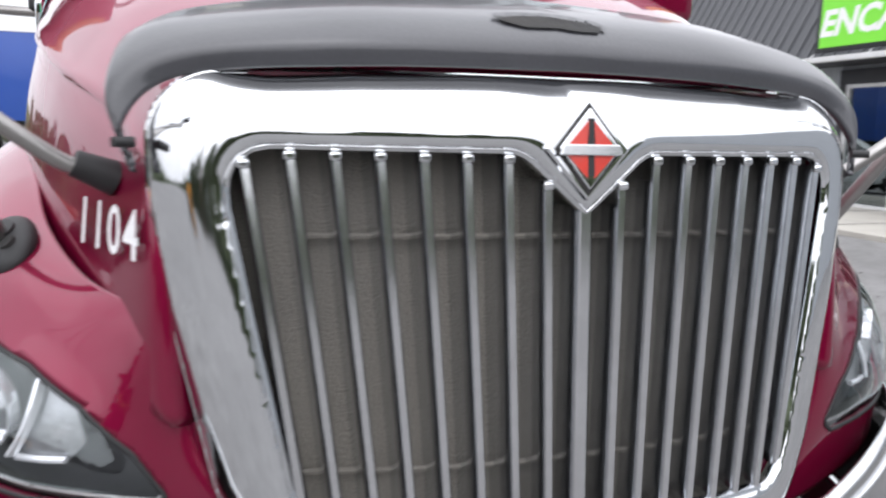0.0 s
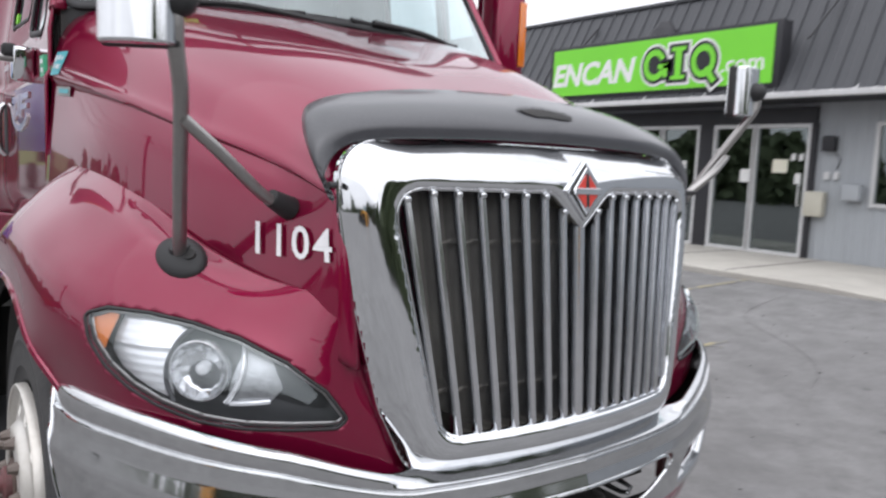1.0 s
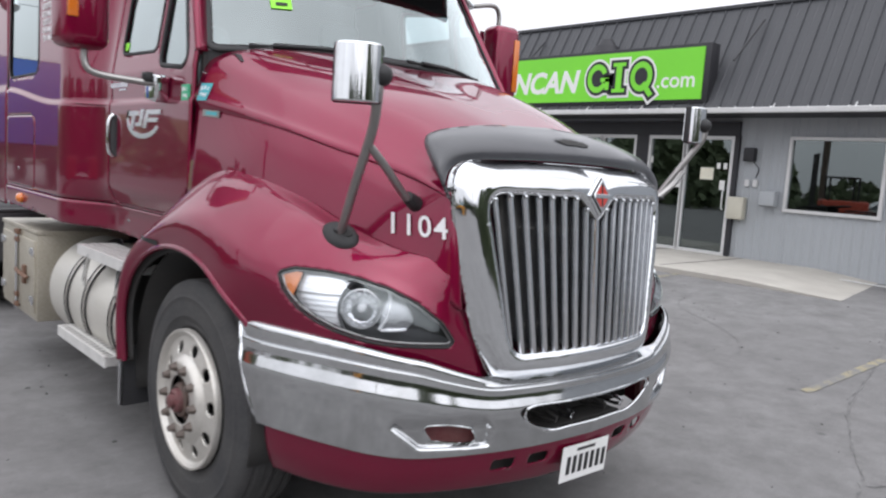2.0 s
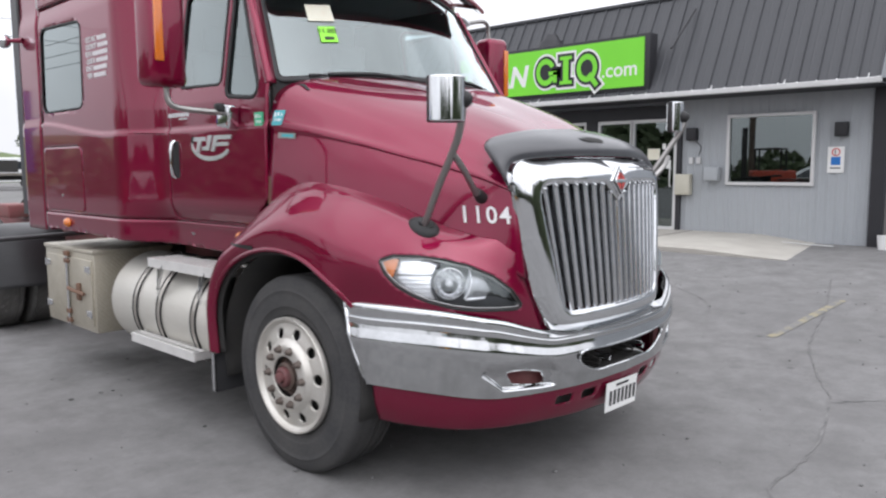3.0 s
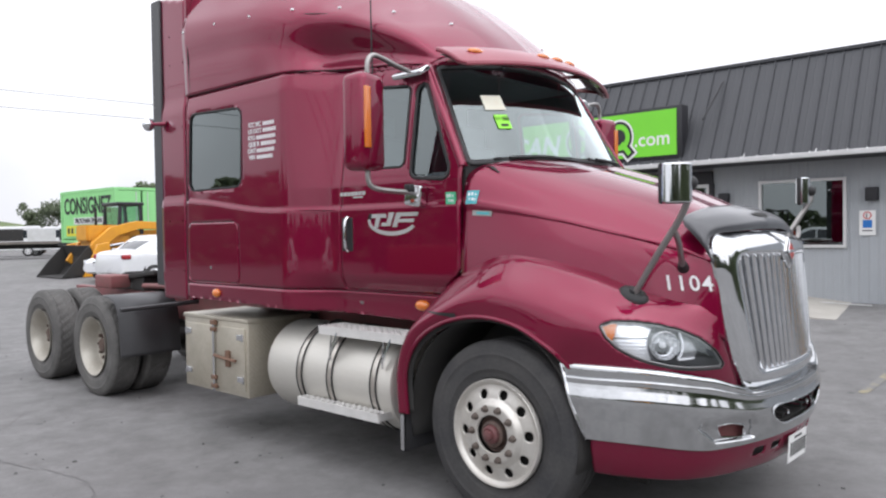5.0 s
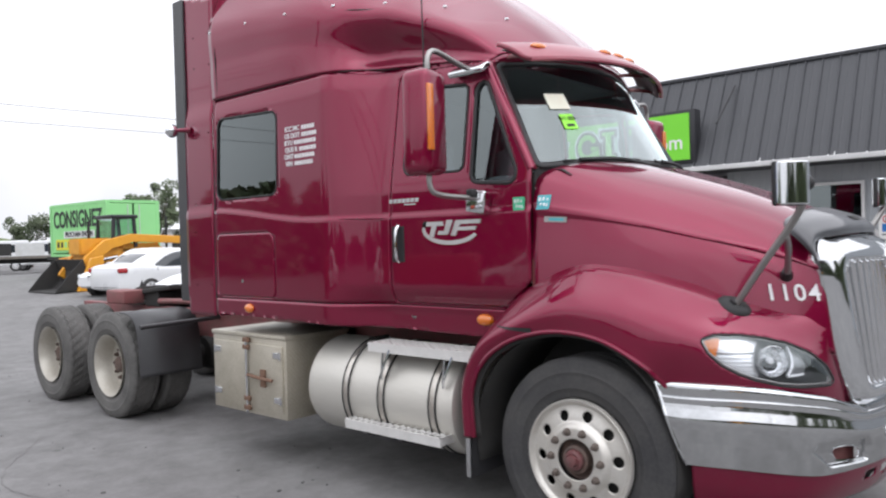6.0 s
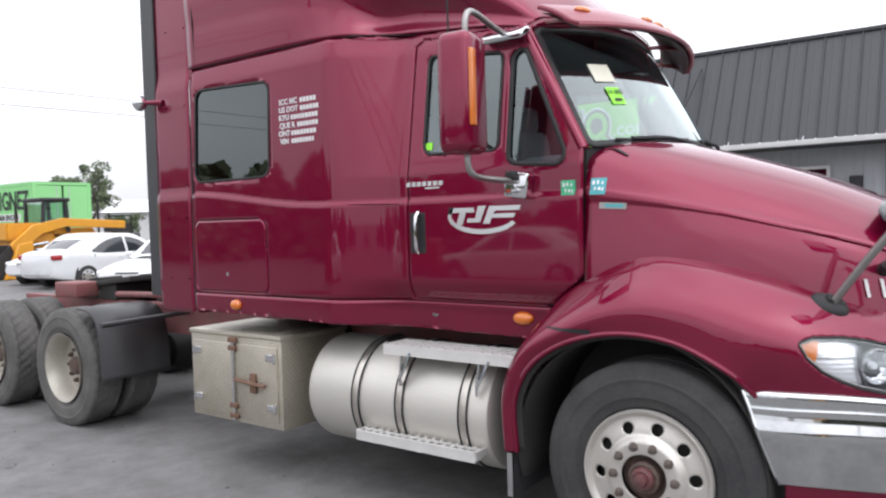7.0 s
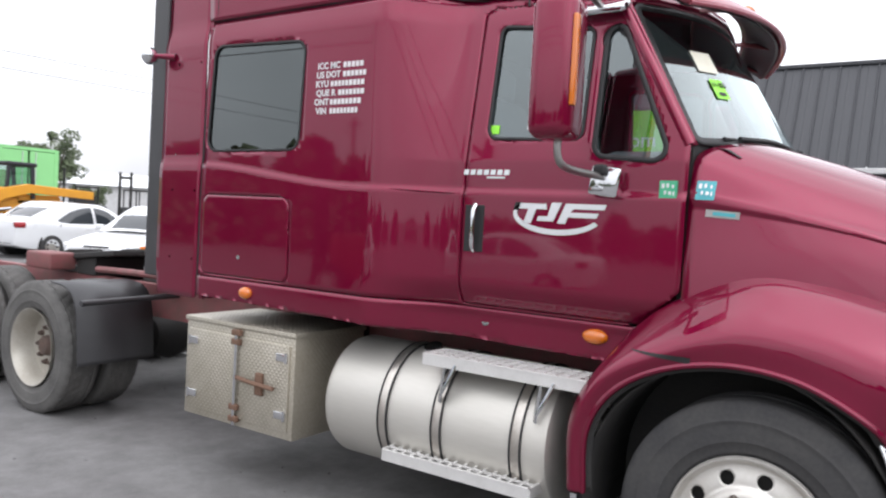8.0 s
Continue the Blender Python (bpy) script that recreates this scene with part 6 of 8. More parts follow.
def asphalt():
    m = shader("worn_asphalt", (0.216, 0.212, 0.210), 0.86, 0.0, (0.156, 0.153, 0.152), 0.35, 140, 0.8, 0.35, spec=0.35)
    n, l = m.node_tree.nodes, m.node_tree.links
    b = n["Principled BSDF"]
    base = b.inputs["Base Color"].links[0].from_socket
    coord = n.new("ShaderNodeTexCoord")
    stain, speck = n.new("ShaderNodeTexNoise"), n.new("ShaderNodeTexVoronoi")
    stain.inputs["Scale"].default_value, stain.inputs["Detail"].default_value = 1.3, 6
    speck.inputs["Scale"].default_value = 55
    ramp, ramp2 = n.new("ShaderNodeMapRange"), n.new("ShaderNodeMapRange")
    ramp.inputs["From Min"].default_value, ramp.inputs["From Max"].default_value = 0.56, 0.72
    ramp.inputs["To Max"].default_value = 0.55
    ramp2.inputs["From Min"].default_value, ramp2.inputs["From Max"].default_value = 0.0, 0.35
    ramp2.inputs["To Min"].default_value, ramp2.inputs["To Max"].default_value = 0.22, 0.0
    for t in (stain, speck):
        l.new(coord.outputs["Object"], t.inputs["Vector"])
    l.new(stain.outputs["Fac"], ramp.inputs["Value"])
    l.new(speck.outputs["Distance"], ramp2.inputs["Value"])
    dark, light = n.new("ShaderNodeMix"), n.new("ShaderNodeMix")
    dark.data_type = light.data_type = "RGBA"
    dark.inputs["B"].default_value = (0.115, 0.112, 0.111, 1)
    light.inputs["B"].default_value = (0.33, 0.325, 0.32, 1)
    l.new(base, dark.inputs["A"])
    l.new(ramp.outputs["Result"], dark.inputs["Factor"])
    l.new(dark.outputs["Result"], light.inputs["A"])
    l.new(ramp2.outputs["Result"], light.inputs["Factor"])
    patch, ramp3, third = n.new("ShaderNodeTexNoise"), n.new("ShaderNodeMapRange"), n.new("ShaderNodeMix")
    patch.inputs["Scale"].default_value, patch.inputs["Detail"].default_value, patch.inputs["Roughness"].default_value = 3.2, 10, 0.78
    ramp3.inputs["From Min"].default_value, ramp3.inputs["From Max"].default_value = 0.40, 0.64
    ramp3.inputs["To Min"].default_value, ramp3.inputs["To Max"].default_value = 0.0, 0.9
    third.data_type = "RGBA"
    third.inputs["B"].default_value = (0.128, 0.125, 0.123, 1)
    l.new(coord.outputs["Object"], patch.inputs["Vector"])
    l.new(patch.outputs["Fac"], ramp3.inputs["Value"])
    l.new(light.outputs["Result"], third.inputs["A"])
    l.new(ramp3.outputs["Result"], third.inputs["Factor"])
    spot, ramp4, fourth = n.new("ShaderNodeTexVoronoi"), n.new("ShaderNodeMapRange"), n.new("ShaderNodeMix")
    spot.inputs["Scale"].default_value = 1.7
    ramp4.inputs["From Min"].default_value, ramp4.inputs["From Max"].default_value = 0.03, 0.075
    ramp4.inputs["To Min"].default_value, ramp4.inputs["To Max"].default_value = 0.6, 0.0
    fourth.data_type = "RGBA"
    fourth.inputs["B"].default_value = (0.07, 0.068, 0.067, 1)
    l.new(coord.outputs["Object"], spot.inputs["Vector"])
    l.new(spot.outputs["Distance"], ramp4.inputs["Value"])
    l.new(third.outputs["Result"], fourth.inputs["A"])
    l.new(ramp4.outputs["Result"], fourth.inputs["Factor"])
    l.new(fourth.outputs["Result"], b.inputs["Base Color"])
    return m


ASPHALT = asphalt()
CRACK = shader("dark_crack_fill", (0.085, 0.083, 0.082), 0.9, 0.0, (0.20, 0.197, 0.194), 6, 40, 1.0, 0.3)
YELLOW_LINE = shader("worn_yellow_line", (0.32, 0.275, 0.15), 0.8, 0.0, (0.165, 0.162, 0.158), 9, 70, 1.5, 0.2)
CONCRETE = shader("pale_concrete", (0.42, 0.40, 0.36), 0.85, 0.0, (0.32, 0.30, 0.27), 2, 70, 0.7, 0.25)
GRASS = shader("meadow", (0.09, 0.13, 0.045), 0.9, 0.0, (0.14, 0.16, 0.07), 0.3, 8, 0.8, 0.3)

xs = sorted({-600, -200, -80, -40, -20, -10, *[-6 + 0.5 * k for k in range(33)], 12, 20, 40, 80, 200, 600})
ys = [-600, -200, -60, -20, -10, -4, 0, 4, 8, 16, 30, 45, 62, 200, 600]
gb = bmesh.new()
gv = [[gb.verts.new((x, y, ground_z(x))) for y in ys] for x in xs]
for i in range(len(xs) - 1):
    for j in range(len(ys) - 1):
        gb.faces.new((gv[i][j], gv[i + 1][j], gv[i + 1][j + 1], gv[i][j + 1]))
tagged(part("ground", gb, ASPHALT), "worn grey asphalt yard with cracks and stains", "ground", kind="structure")

random.seed(3)


def crack(points, width, steps):
    bm = bmesh.new()
    line = curve([(x, y, 0) for x, y in points], steps)
    prev = None
    for i, p in enumerate(line):
        d = (line[min(i + 1, steps)] - line[max(i - 1, 0)]).normalized()
        n = Vector((-d.y, d.x, 0))
        p = p + n * random.uniform(-0.016, 0.016)
        w = width * random.uniform(0.25, 0.8)
        row = [bm.verts.new((q.x, q.y, ground_z(q.x) + 0.004)) for q in (p - n * w, p + n * w)]
        if prev:
            bm.faces.new((prev[0], prev[1], row[1], row[0]))
        prev = row
    return tagged(part("crack", bm, CRACK, None, "", False), "dark crack in the asphalt", "crack", "asphalt cracks", "structure")


crack([(-0.6, -2.6), (0.12, -1.95), (0.88, -1.9), (1.86, -1.71), (3.14, -1.19), (4.81, -0.83), (6.5, -0.4)], 0.012, 90)
crack([(1.86, -1.71), (2.4, -2.2), (3.2, -2.6), (4.6, -2.7)], 0.008, 50)
crack([(3.4, -0.2), (4.6, 0.4), (5.6, 1.6), (7.2, 2.0)], 0.007, 50)
crack([(-3.2, 1.2), (-2.4, 2.4), (-2.6, 3.8), (-1.9, 5.0)], 0.006, 50)


def stripe(a, b, width):
    bm = bmesh.new()
    a, b = Vector((*a, 0)), Vector((*b, 0))
    n = (b - a).normalized().cross(Vector((0, 0, 1))) * width / 2
    rows = []
    for k in range(13):
        p = a.lerp(b, k / 12)
        rows.append([bm.verts.new((q.x, q.y, ground_z(q.x) + 0.005)) for q in (p - n, p + n)])
    for p, q in zip(rows, rows[1:]):
        bm.faces.new((p[0], p[1], q[1], q[0]))
    return tagged(part("parking_line", bm, YELLOW_LINE, None, "", False), "faded yellow parking line on asphalt", "line", "parking lines", "structure")


stripe((3.38, -0.79), (5.3, -0.85), 0.085)
stripe((6.2, 2.84), (7.9, 2.88), 0.09)
stripe((3.98, 1.20), (4.52, 1.13), 0.06)
stripe((4.20, 1.28), (4.30, 1.02), 0.05)
stripe((3.0, 3.0), (4.6, 3.0), 0.11)
stripe((6.6, 6.4), (8.2, 6.45), 0.11)

# scattered grit on the asphalt
grit = bmesh.new()
for _ in range(260):
    x, y = random.uniform(-4.5, 6), random.uniform(-3, 8)
    if abs(x) < 1.1 and -1 < y < 7:
        continue
    s = random.uniform(0.005, 0.016)
    bmesh.ops.create_icosphere(grit, subdivisions=1, radius=s, matrix=Matrix.Translation((x, y, ground_z(x) + s * 0.3)) @ Matrix.Diagonal((1.3, 1, 0.6, 1)))
tagged(part("grit", grit, CRACK, None, "", False), "small dark stones and crumbs on the asphalt", "grit", kind="stuff")

# ---- office building along x = 10.5 ----
SIDING = shader("grey_painted_siding", (0.36, 0.38, 0.40), 0.6, 0.0, (0.31, 0.33, 0.345), 1.5, 50, 0.5, 0.05)
ROOFING = shader("charcoal_metal_roofing", (0.040, 0.042, 0.048), 0.5, 0.0, (0.056, 0.058, 0.064), 1.2, 40, 0.6, 0.05)
BLACK_TRIM = shader("black_trim", (0.018, 0.018, 0.022), 0.55, 0.0, None, 4, 50, 0.4, 0.03)
ALU_FRAME = shader("white_aluminium_frame", (0.62, 0.62, 0.62), 0.45, 0.2, (0.52, 0.52, 0.52), 5, 60, 0.5, 0.02)
GUTTER = shader("white_gutter", (0.60, 0.60, 0.60), 0.5, 0.0, (0.45, 0.45, 0.44), 3, 60, 0.6, 0.03)
SIGN_GREEN = shader("lime_sign_face", (0.19, 0.66, 0.03), 0.35, 0.0, (0.16, 0.58, 0.03), 1, 20, 0.4, 0.0)
OFFICE_GLASS = pane_material("office_glass", (0.50, 0.55, 0.55), 0.6, 0.10)
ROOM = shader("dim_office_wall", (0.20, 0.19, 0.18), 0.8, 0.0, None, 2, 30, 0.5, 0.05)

WX, BASE = 10.5, 0.30
Y0, Y1, DOOR_Y0, DOOR_Y1 = 0.18, 16.0, 3.50, 8.9
TOP = 2.82


def ribbed(y0, y1, z0, z1, x=WX, pitch=0.155, rib=0.012):
    """Vertical ribbed siding, a real profile."""
    bm = bmesh.new()
    line = []
    y = y0
    while y < y1 - 0.01:
        for dy, dx in ((0, 0), (0.02, -rib), (0.045, -rib), (0.065, 0)):
            if y + dy < y1:
                line.append((x + dx, y + dy))
        y += pitch
    line.append((x, y1))
    low = [bm.verts.new((a, b, z0)) for a, b in line]
    top = [bm.verts.new((a, b, z1)) for a, b in line]
    for k in range(len(line) - 1):
        bm.faces.new((low[k], low[k + 1], top[k + 1], top[k]))
    return bm


office = thing("office_building", "single-storey grey office with charcoal mansard roof and green sign", "building", at=(0, 0, 0))
WIN = (1.08, 2.57, 1.22, 2.45)
front_wall = part("wall", ribbed(Y0, WIN[0], BASE - 0.2, TOP), SIDING, office, "grey ribbed siding wall", smooth=False)
part("wall", ribbed(WIN[0], WIN[1], BASE - 0.2, WIN[2]), SIDING, office, smooth=False)
part("wall", ribbed(WIN[0], WIN[1], WIN[3], TOP), SIDING, office, smooth=False)
part("wall", ribbed(WIN[1], DOOR_Y0, BASE - 0.2, TOP), SIDING, office, smooth=False)
part("wall", ribbed(DOOR_Y1, Y1, BASE - 0.2, TOP), SIDING, office, smooth=False)
backing = bmesh.new()
add_box(backing, (0.15, WIN[0] - Y0, TOP), (WX + 0.09, (Y0 + WIN[0]) / 2, TOP / 2))
add_box(backing, (0.15, WIN[1] - WIN[0], WIN[2]), (WX + 0.09, (WIN[0] + WIN[1]) / 2, WIN[2] / 2))
add_box(backing, (0.15, WIN[1] - WIN[0], TOP - WIN[3]), (WX + 0.09, (WIN[0] + WIN[1]) / 2, (TOP + WIN[3]) / 2))
add_box(backing, (0.15, DOOR_Y0 - WIN[1], TOP), (WX + 0.09, (WIN[1] + DOOR_Y0) / 2, TOP / 2))
add_box(backing, (0.15, Y1 - DOOR_Y1, TOP), (WX + 0.09, (Y1 + DOOR_Y1) / 2, TOP / 2))
add_box(backing, (0.15, DOOR_Y1 - DOOR_Y0, TOP - 2.48), (WX + 0.09, (DOOR_Y1 + DOOR_Y0) / 2, (TOP + 2.48) / 2))
part("wall_core", backing, SIDING, office, smooth=False)
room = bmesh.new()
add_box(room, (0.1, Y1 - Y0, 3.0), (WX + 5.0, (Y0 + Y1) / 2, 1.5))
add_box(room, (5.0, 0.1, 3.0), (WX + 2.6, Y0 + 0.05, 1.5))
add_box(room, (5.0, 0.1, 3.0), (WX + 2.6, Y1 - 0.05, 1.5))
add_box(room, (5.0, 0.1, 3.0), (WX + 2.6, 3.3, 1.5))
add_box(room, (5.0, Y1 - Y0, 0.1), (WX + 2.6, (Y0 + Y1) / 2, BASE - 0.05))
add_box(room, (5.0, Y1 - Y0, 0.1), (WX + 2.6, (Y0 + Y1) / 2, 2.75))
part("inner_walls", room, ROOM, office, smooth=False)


def framed_window(y0, y1, z0, z1, w, parent, mat, glass, x=WX - 0.02, depth=0.08):
    f = bmesh.new()
    add_box(f, (depth, y1 - y0 + w, w), (x, (y0 + y1) / 2, z0))
    add_box(f, (depth, y1 - y0 + w, w), (x, (y0 + y1) / 2, z1))
    add_box(f, (depth, w, z1 - z0 - w), (x, y0, (z0 + z1) / 2))
    add_box(f, (depth, w, z1 - z0 - w), (x, y1, (z0 + z1) / 2))
    win = part("window", f, mat, parent, "framed window pane", smooth=False, bevel=0.004)
    part("pane", box((0.008, y1 - y0 - w * 0.9, z1 - z0 - w * 0.9), (x + 0.02, (y0 + y1) / 2, (z0 + z1) / 2)), glass, win, smooth=False, shadow=False)
    return win


framed_window(*WIN, 0.055, office, ALU_FRAME, OFFICE_GLASS)
# storefront: black surround, paired glass doors and side panes
black = bmesh.new()
add_box(black, (0.10, DOOR_Y1 - DOOR_Y0, 0.26), (WX - 0.02, (DOOR_Y0 + DOOR_Y1) / 2, 2.60))
for y, w in ((3.525, 0.09), (5.48, 0.28), (7.42, 0.28), (8.82, 0.14)):
    add_box(black, (0.10, w, 2.2), (WX - 0.02, y, BASE + 1.08))
part("storefront", black, BLACK_TRIM, office, "black storefront surround", smooth=False)
for y0, y1 in ((3.60, 4.53), (4.56, 5.32), (5.65, 6.45), (6.48, 7.26), (7.60, 8.72)):
    framed_window(y0, y1, BASE + 0.02, 2.44, 0.065, office, ALU_FRAME, OFFICE_GLASS)
part("door_pull", pipe([(WX - 0.06, 3.68, 1.15), (WX - 0.11, 3.68, 1.17), (WX - 0.11, 3.68, 1.47), (WX - 0.06, 3.68, 1.49)], 0.014, 8, 16), ALU_FRAME, office, "pale door pull")
for y, z, w, h, mat in ((4.08, 1.78, 0.26, 0.22, PAPER), (3.73, 1.93, 0.07, 0.11, WHITE), (3.86, 1.93, 0.07, 0.11, WHITE), (3.76, 1.58, 0.10, 0.17, WHITE), (4.70, 1.60, 0.18, 0.22, WHITE), (5.28, 2.0, 0.07, 0.12, WHITE), (6.0, 1.7, 0.2, 0.25, WHITE)):
    part("door_notice", box((0.004, w, h), (WX - 0.012, y, z)), mat, office, "paper notice on the glass", smooth=False)
part("wall_lamp", rounded_box((0.14, 0.20, 0.24), (WX - 0.07, 3.26, 2.15), 0.02), BLACK_TRIM, office, "black wall lamp")
part("wall_lamp", rounded_box((0.14, 0.20, 0.24), (WX - 0.07, 0.64, 2.15), 0.02), BLACK_TRIM, office, "black wall lamp")
part("cable", pipe([(WX - 0.02, 3.20, 2.02), (WX - 0.02, 3.10, 1.9), (WX - 0.02, 3.14, 1.75)], 0.008, 6, 10), BLACK_TRIM, office)
BEIGE = shader("beige_metal", (0.52, 0.50, 0.42), 0.5, 0.0, (0.42, 0.40, 0.33), 5, 60, 0.5, 0.03)
part("meter_box", rounded_box((0.16, 0.30, 0.40), (WX - 0.09, 3.40, 1.19), 0.02), BEIGE, office, "beige metal box on the wall")
part("mail_box", rounded_box((0.18, 0.27, 0.26), (WX - 0.10, 2.83, 1.40), 0.02), SIDING, office, "grey mail box")
for dy in (0, 0.15):
    part("switch_box", box((0.05, 0.08, 0.12), (WX - 0.03, 3.28 - dy, 1.65)), ALU_FRAME, office, smooth=False)
# accessible parking sign
sign_m = facing((WX - 0.025, 0.72, 1.64), (0, -1, 0), (0, 0, 1))
ps = part("parking_sign", prism([(-0.13, -0.22), (0.13, -0.22), (0.13, 0.22), (-0.13, 0.22)], 0.006, sign_m), WHITE, office, "white parking sign with red and blue symbols", smooth=False)
BLUE = shader("sign_blue", (0.02, 0.16, 0.50), 0.5, 0.0, None, 5, 50, 0.3, 0.0)
SIGN_RED = shader("sign_red", (0.55, 0.03, 0.03), 0.5, 0.0, None, 5, 50, 0.3, 0.0)
part("blue_field", prism([(-0.075, -0.09), (0.075, -0.09), (0.075, 0.05), (-0.075, 0.05)], 0.002, sign_m @ pose(0, 0, 0.006)), BLUE, ps, smooth=False)
ringp = lathe([(0.0, 0.068), (0.003, 0.068), (0.003, 0.050), (0.0, 0.050)], 28, (0, 0, 0), True)
ringp.transform(Matrix.Translation((WX - 0.035, 0.72, 1.77)))
part("red_ring", ringp, SIGN_RED, ps)
part("letter", prism([(-0.02, 0.09), (-0.005, 0.09), (-0.005, 0.165), (-0.02, 0.165)], 0.002, sign_m @ pose(0, 0, 0.006)), BLACK_TRIM, ps, smooth=False)
part("sign_bar", prism([(-0.08, -0.15), (0.08, -0.15), (0.08, -0.13), (-0.08, -0.13)], 0.002, sign_m @ pose(0, 0, 0.006)), BLACK_TRIM, ps, smooth=False)

# mansard roof with seams, soffit, gutter
EX, EZ, RX, RZ = 9.70, 2.90, 10.75, 4.82
slope = math.atan2(RZ - EZ, RX - EX)
rb = bmesh.new()
line, y = [], Y0 - 0.25
normal = Vector((-math.sin(slope), 0, math.cos(slope)))
while y < Y1:
    for dy, h in ((0, 0), (0.012, 0.03), (0.028, 0.03), (0.04, 0), (0.15, 0), (0.16, 0.006), (0.18, 0.006), (0.19, 0)):
        line.append((y + dy, h))
    y += 0.30
low = [rb.verts.new(Vector((EX, yy, EZ)) + normal * h) for yy, h in line]
top = [rb.verts.new(Vector((RX, yy, RZ)) + normal * h) for yy, h in line]
for k in range(len(line) - 1):
    rb.faces.new((low[k], low[k + 1], top[k + 1], top[k]))
mansard = part("roof", rb, ROOFING, office, "charcoal standing-seam mansard roof", smooth=False)
cap = bmesh.new()
add_box(cap, (0.16, Y1 - Y0 + 0.3, 0.06), (RX + 0.03, (Y0 + Y1) / 2 - 0.1, RZ + 0.02))
add_box(cap, (5.0, Y1 - Y0 + 0.3, 0.04), (RX + 2.5, (Y0 + Y1) / 2 - 0.1, RZ - 0.1))
part("roof_cap", cap, ROOFING, mansard, smooth=False)
end = bmesh.new()
vs = [end.verts.new(p) for p in ((EX, Y0 - 0.24, EZ), (RX, Y0 - 0.24, RZ), (RX + 4, Y0 - 0.24, RZ), (RX + 4, Y0 - 0.24, EZ))]
end.faces.new(vs)
part("roof_end", end, SIDING, mansard, thick=0.03, smooth=False)
gut = bmesh.new()
add_box(gut, (0.10, Y1 - Y0 + 0.3, 0.09), (EX - 0.04, (Y0 + Y1) / 2 - 0.12, EZ - 0.05))
part("gutter", gut, GUTTER, office, "pale metal gutter", smooth=False, bevel=0.012)
for k in range(12):
    part("gutter_strap", box((0.12, 0.014, 0.05), (EX, 0.1 + 1.25 * k, EZ + 0.01), pose(0, 0, 0, 0, -40, 0)), GUTTER, office, smooth=False)
part("soffit", box((WX - EX, Y1 - Y0 + 0.3, 0.03), ((WX + EX) / 2, (Y0 + Y1) / 2 - 0.12, 2.815)), BLACK_TRIM, office, "dark soffit", smooth=False)
vent = bmesh.new()
add_rod(vent, (10.15, 6.35, 3.7), (10.15, 6.35, 4.05), 0.16, 0.16, 18)
add_rod(vent, (10.15, 6.35, 4.05), (10.15, 6.35, 4.20), 0.30, 0.24, 22)
add_rod(vent, (10.15, 6.35, 4.20), (10.15, 6.35, 4.34), 0.20, 0.12, 22)
part("roof_vent", vent, BLACK_TRIM, mansard, "black round roof vent")
for y in (3.4, 8.4):
    part("sign_stay", rod((9.75, y, 3.7), (10.5, y - 0.1, 4.5), 0.02), BLACK_TRIM, mansard)

# sign box
SX, SY0, SY1, SZ0, SZ1 = 9.70, 3.92, 8.72, 3.06, 3.97
sign = part("sign_box", rounded_box((0.30, SY1 - SY0 + 0.22, SZ1 - SZ0 + 0.14), (SX + 0.17, (SY0 + SY1) / 2, (SZ0 + SZ1) / 2), 0.015, None, 2), BLACK_TRIM, office, "lime green sign in a black box")
part("sign_face", box((0.02, SY1 - SY0, SZ1 - SZ0), (SX + 0.012, (SY0 + SY1) / 2, (SZ0 + SZ1) / 2)), SIGN_GREEN, sign, "lime green sign face", smooth=False)


def sign_at(y, z, out=0.0):
    return facing((SX - out, y, z), (0, -1, 0), (0, 0, 1))


part("sign_word", lettering("ENCAN", 0.60, 0.003, sign_at(7.70, 3.44), 0.22, 0.02) , WHITE, sign, "white word ENCAN", smooth=False)
part("sign_word", lettering(".com", 0.40, 0.003, sign_at(4.44, 3.40), 0.0, 0.004), WHITE, sign, "white word .com", smooth=False)


def sign_ring(y, z, r_out, r_in, wide, out, mat, gap=0.0):
    bm = bmesh.new()
    rows = []
    for k in range(41):
        a = gap / 2 + (2 * math.pi - gap) * k / 40
        rows.append([bm.verts.new((SX - out, y - r * wide * math.cos(a), z + r * math.sin(a))) for r in (r_out, r_in)])
    for p, q in zip(rows, rows[1:]):
        bm.faces.new((p[0], p[1], q[1], q[0]))
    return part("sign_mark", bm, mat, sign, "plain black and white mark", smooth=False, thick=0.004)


for out, grow, mat in ((0.006, 0.10, WHITE), (0.012, 0.055, BLACK_TRIM), (0.018, 0.0, SIGN_GREEN)):
    core = 0.165 if grow == 0 else 0.001
    sign_ring(6.16, 3.50, 0.275 + grow, core, 0.86, out, mat, 0.0 if grow else 0.9)
    sign_ring(5.16, 3.50, 0.275 + grow, core, 0.86, out, mat)
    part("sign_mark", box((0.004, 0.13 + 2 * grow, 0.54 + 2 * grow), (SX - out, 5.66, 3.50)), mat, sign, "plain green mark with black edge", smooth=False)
    for z in (3.255, 3.745):
        part("sign_mark", box((0.004, 0.29 + 2 * grow, 0.07 + 2 * grow), (SX - out - 0.001, 5.66, z)), mat, sign, smooth=False)
    part("sign_mark", box((0.004, 0.20 + 2 * grow, 0.08 + 2 * grow), (SX - out - 0.001, 5.98, 3.47)), mat, sign, smooth=False)
    part("sign_mark", box((0.004, 0.09 + 2 * grow, 0.22 + 2 * grow), (SX - out - 0.001, 5.925, 3.385)), mat, sign, smooth=False)
    part("sign_mark", box((0.004, 0.10 + 2 * grow, 0.30 + 2 * grow), (SX - out - 0.001, 5.02, 3.26), pose(0, 0, 0, -38, 0, 0)), mat, sign, smooth=False)

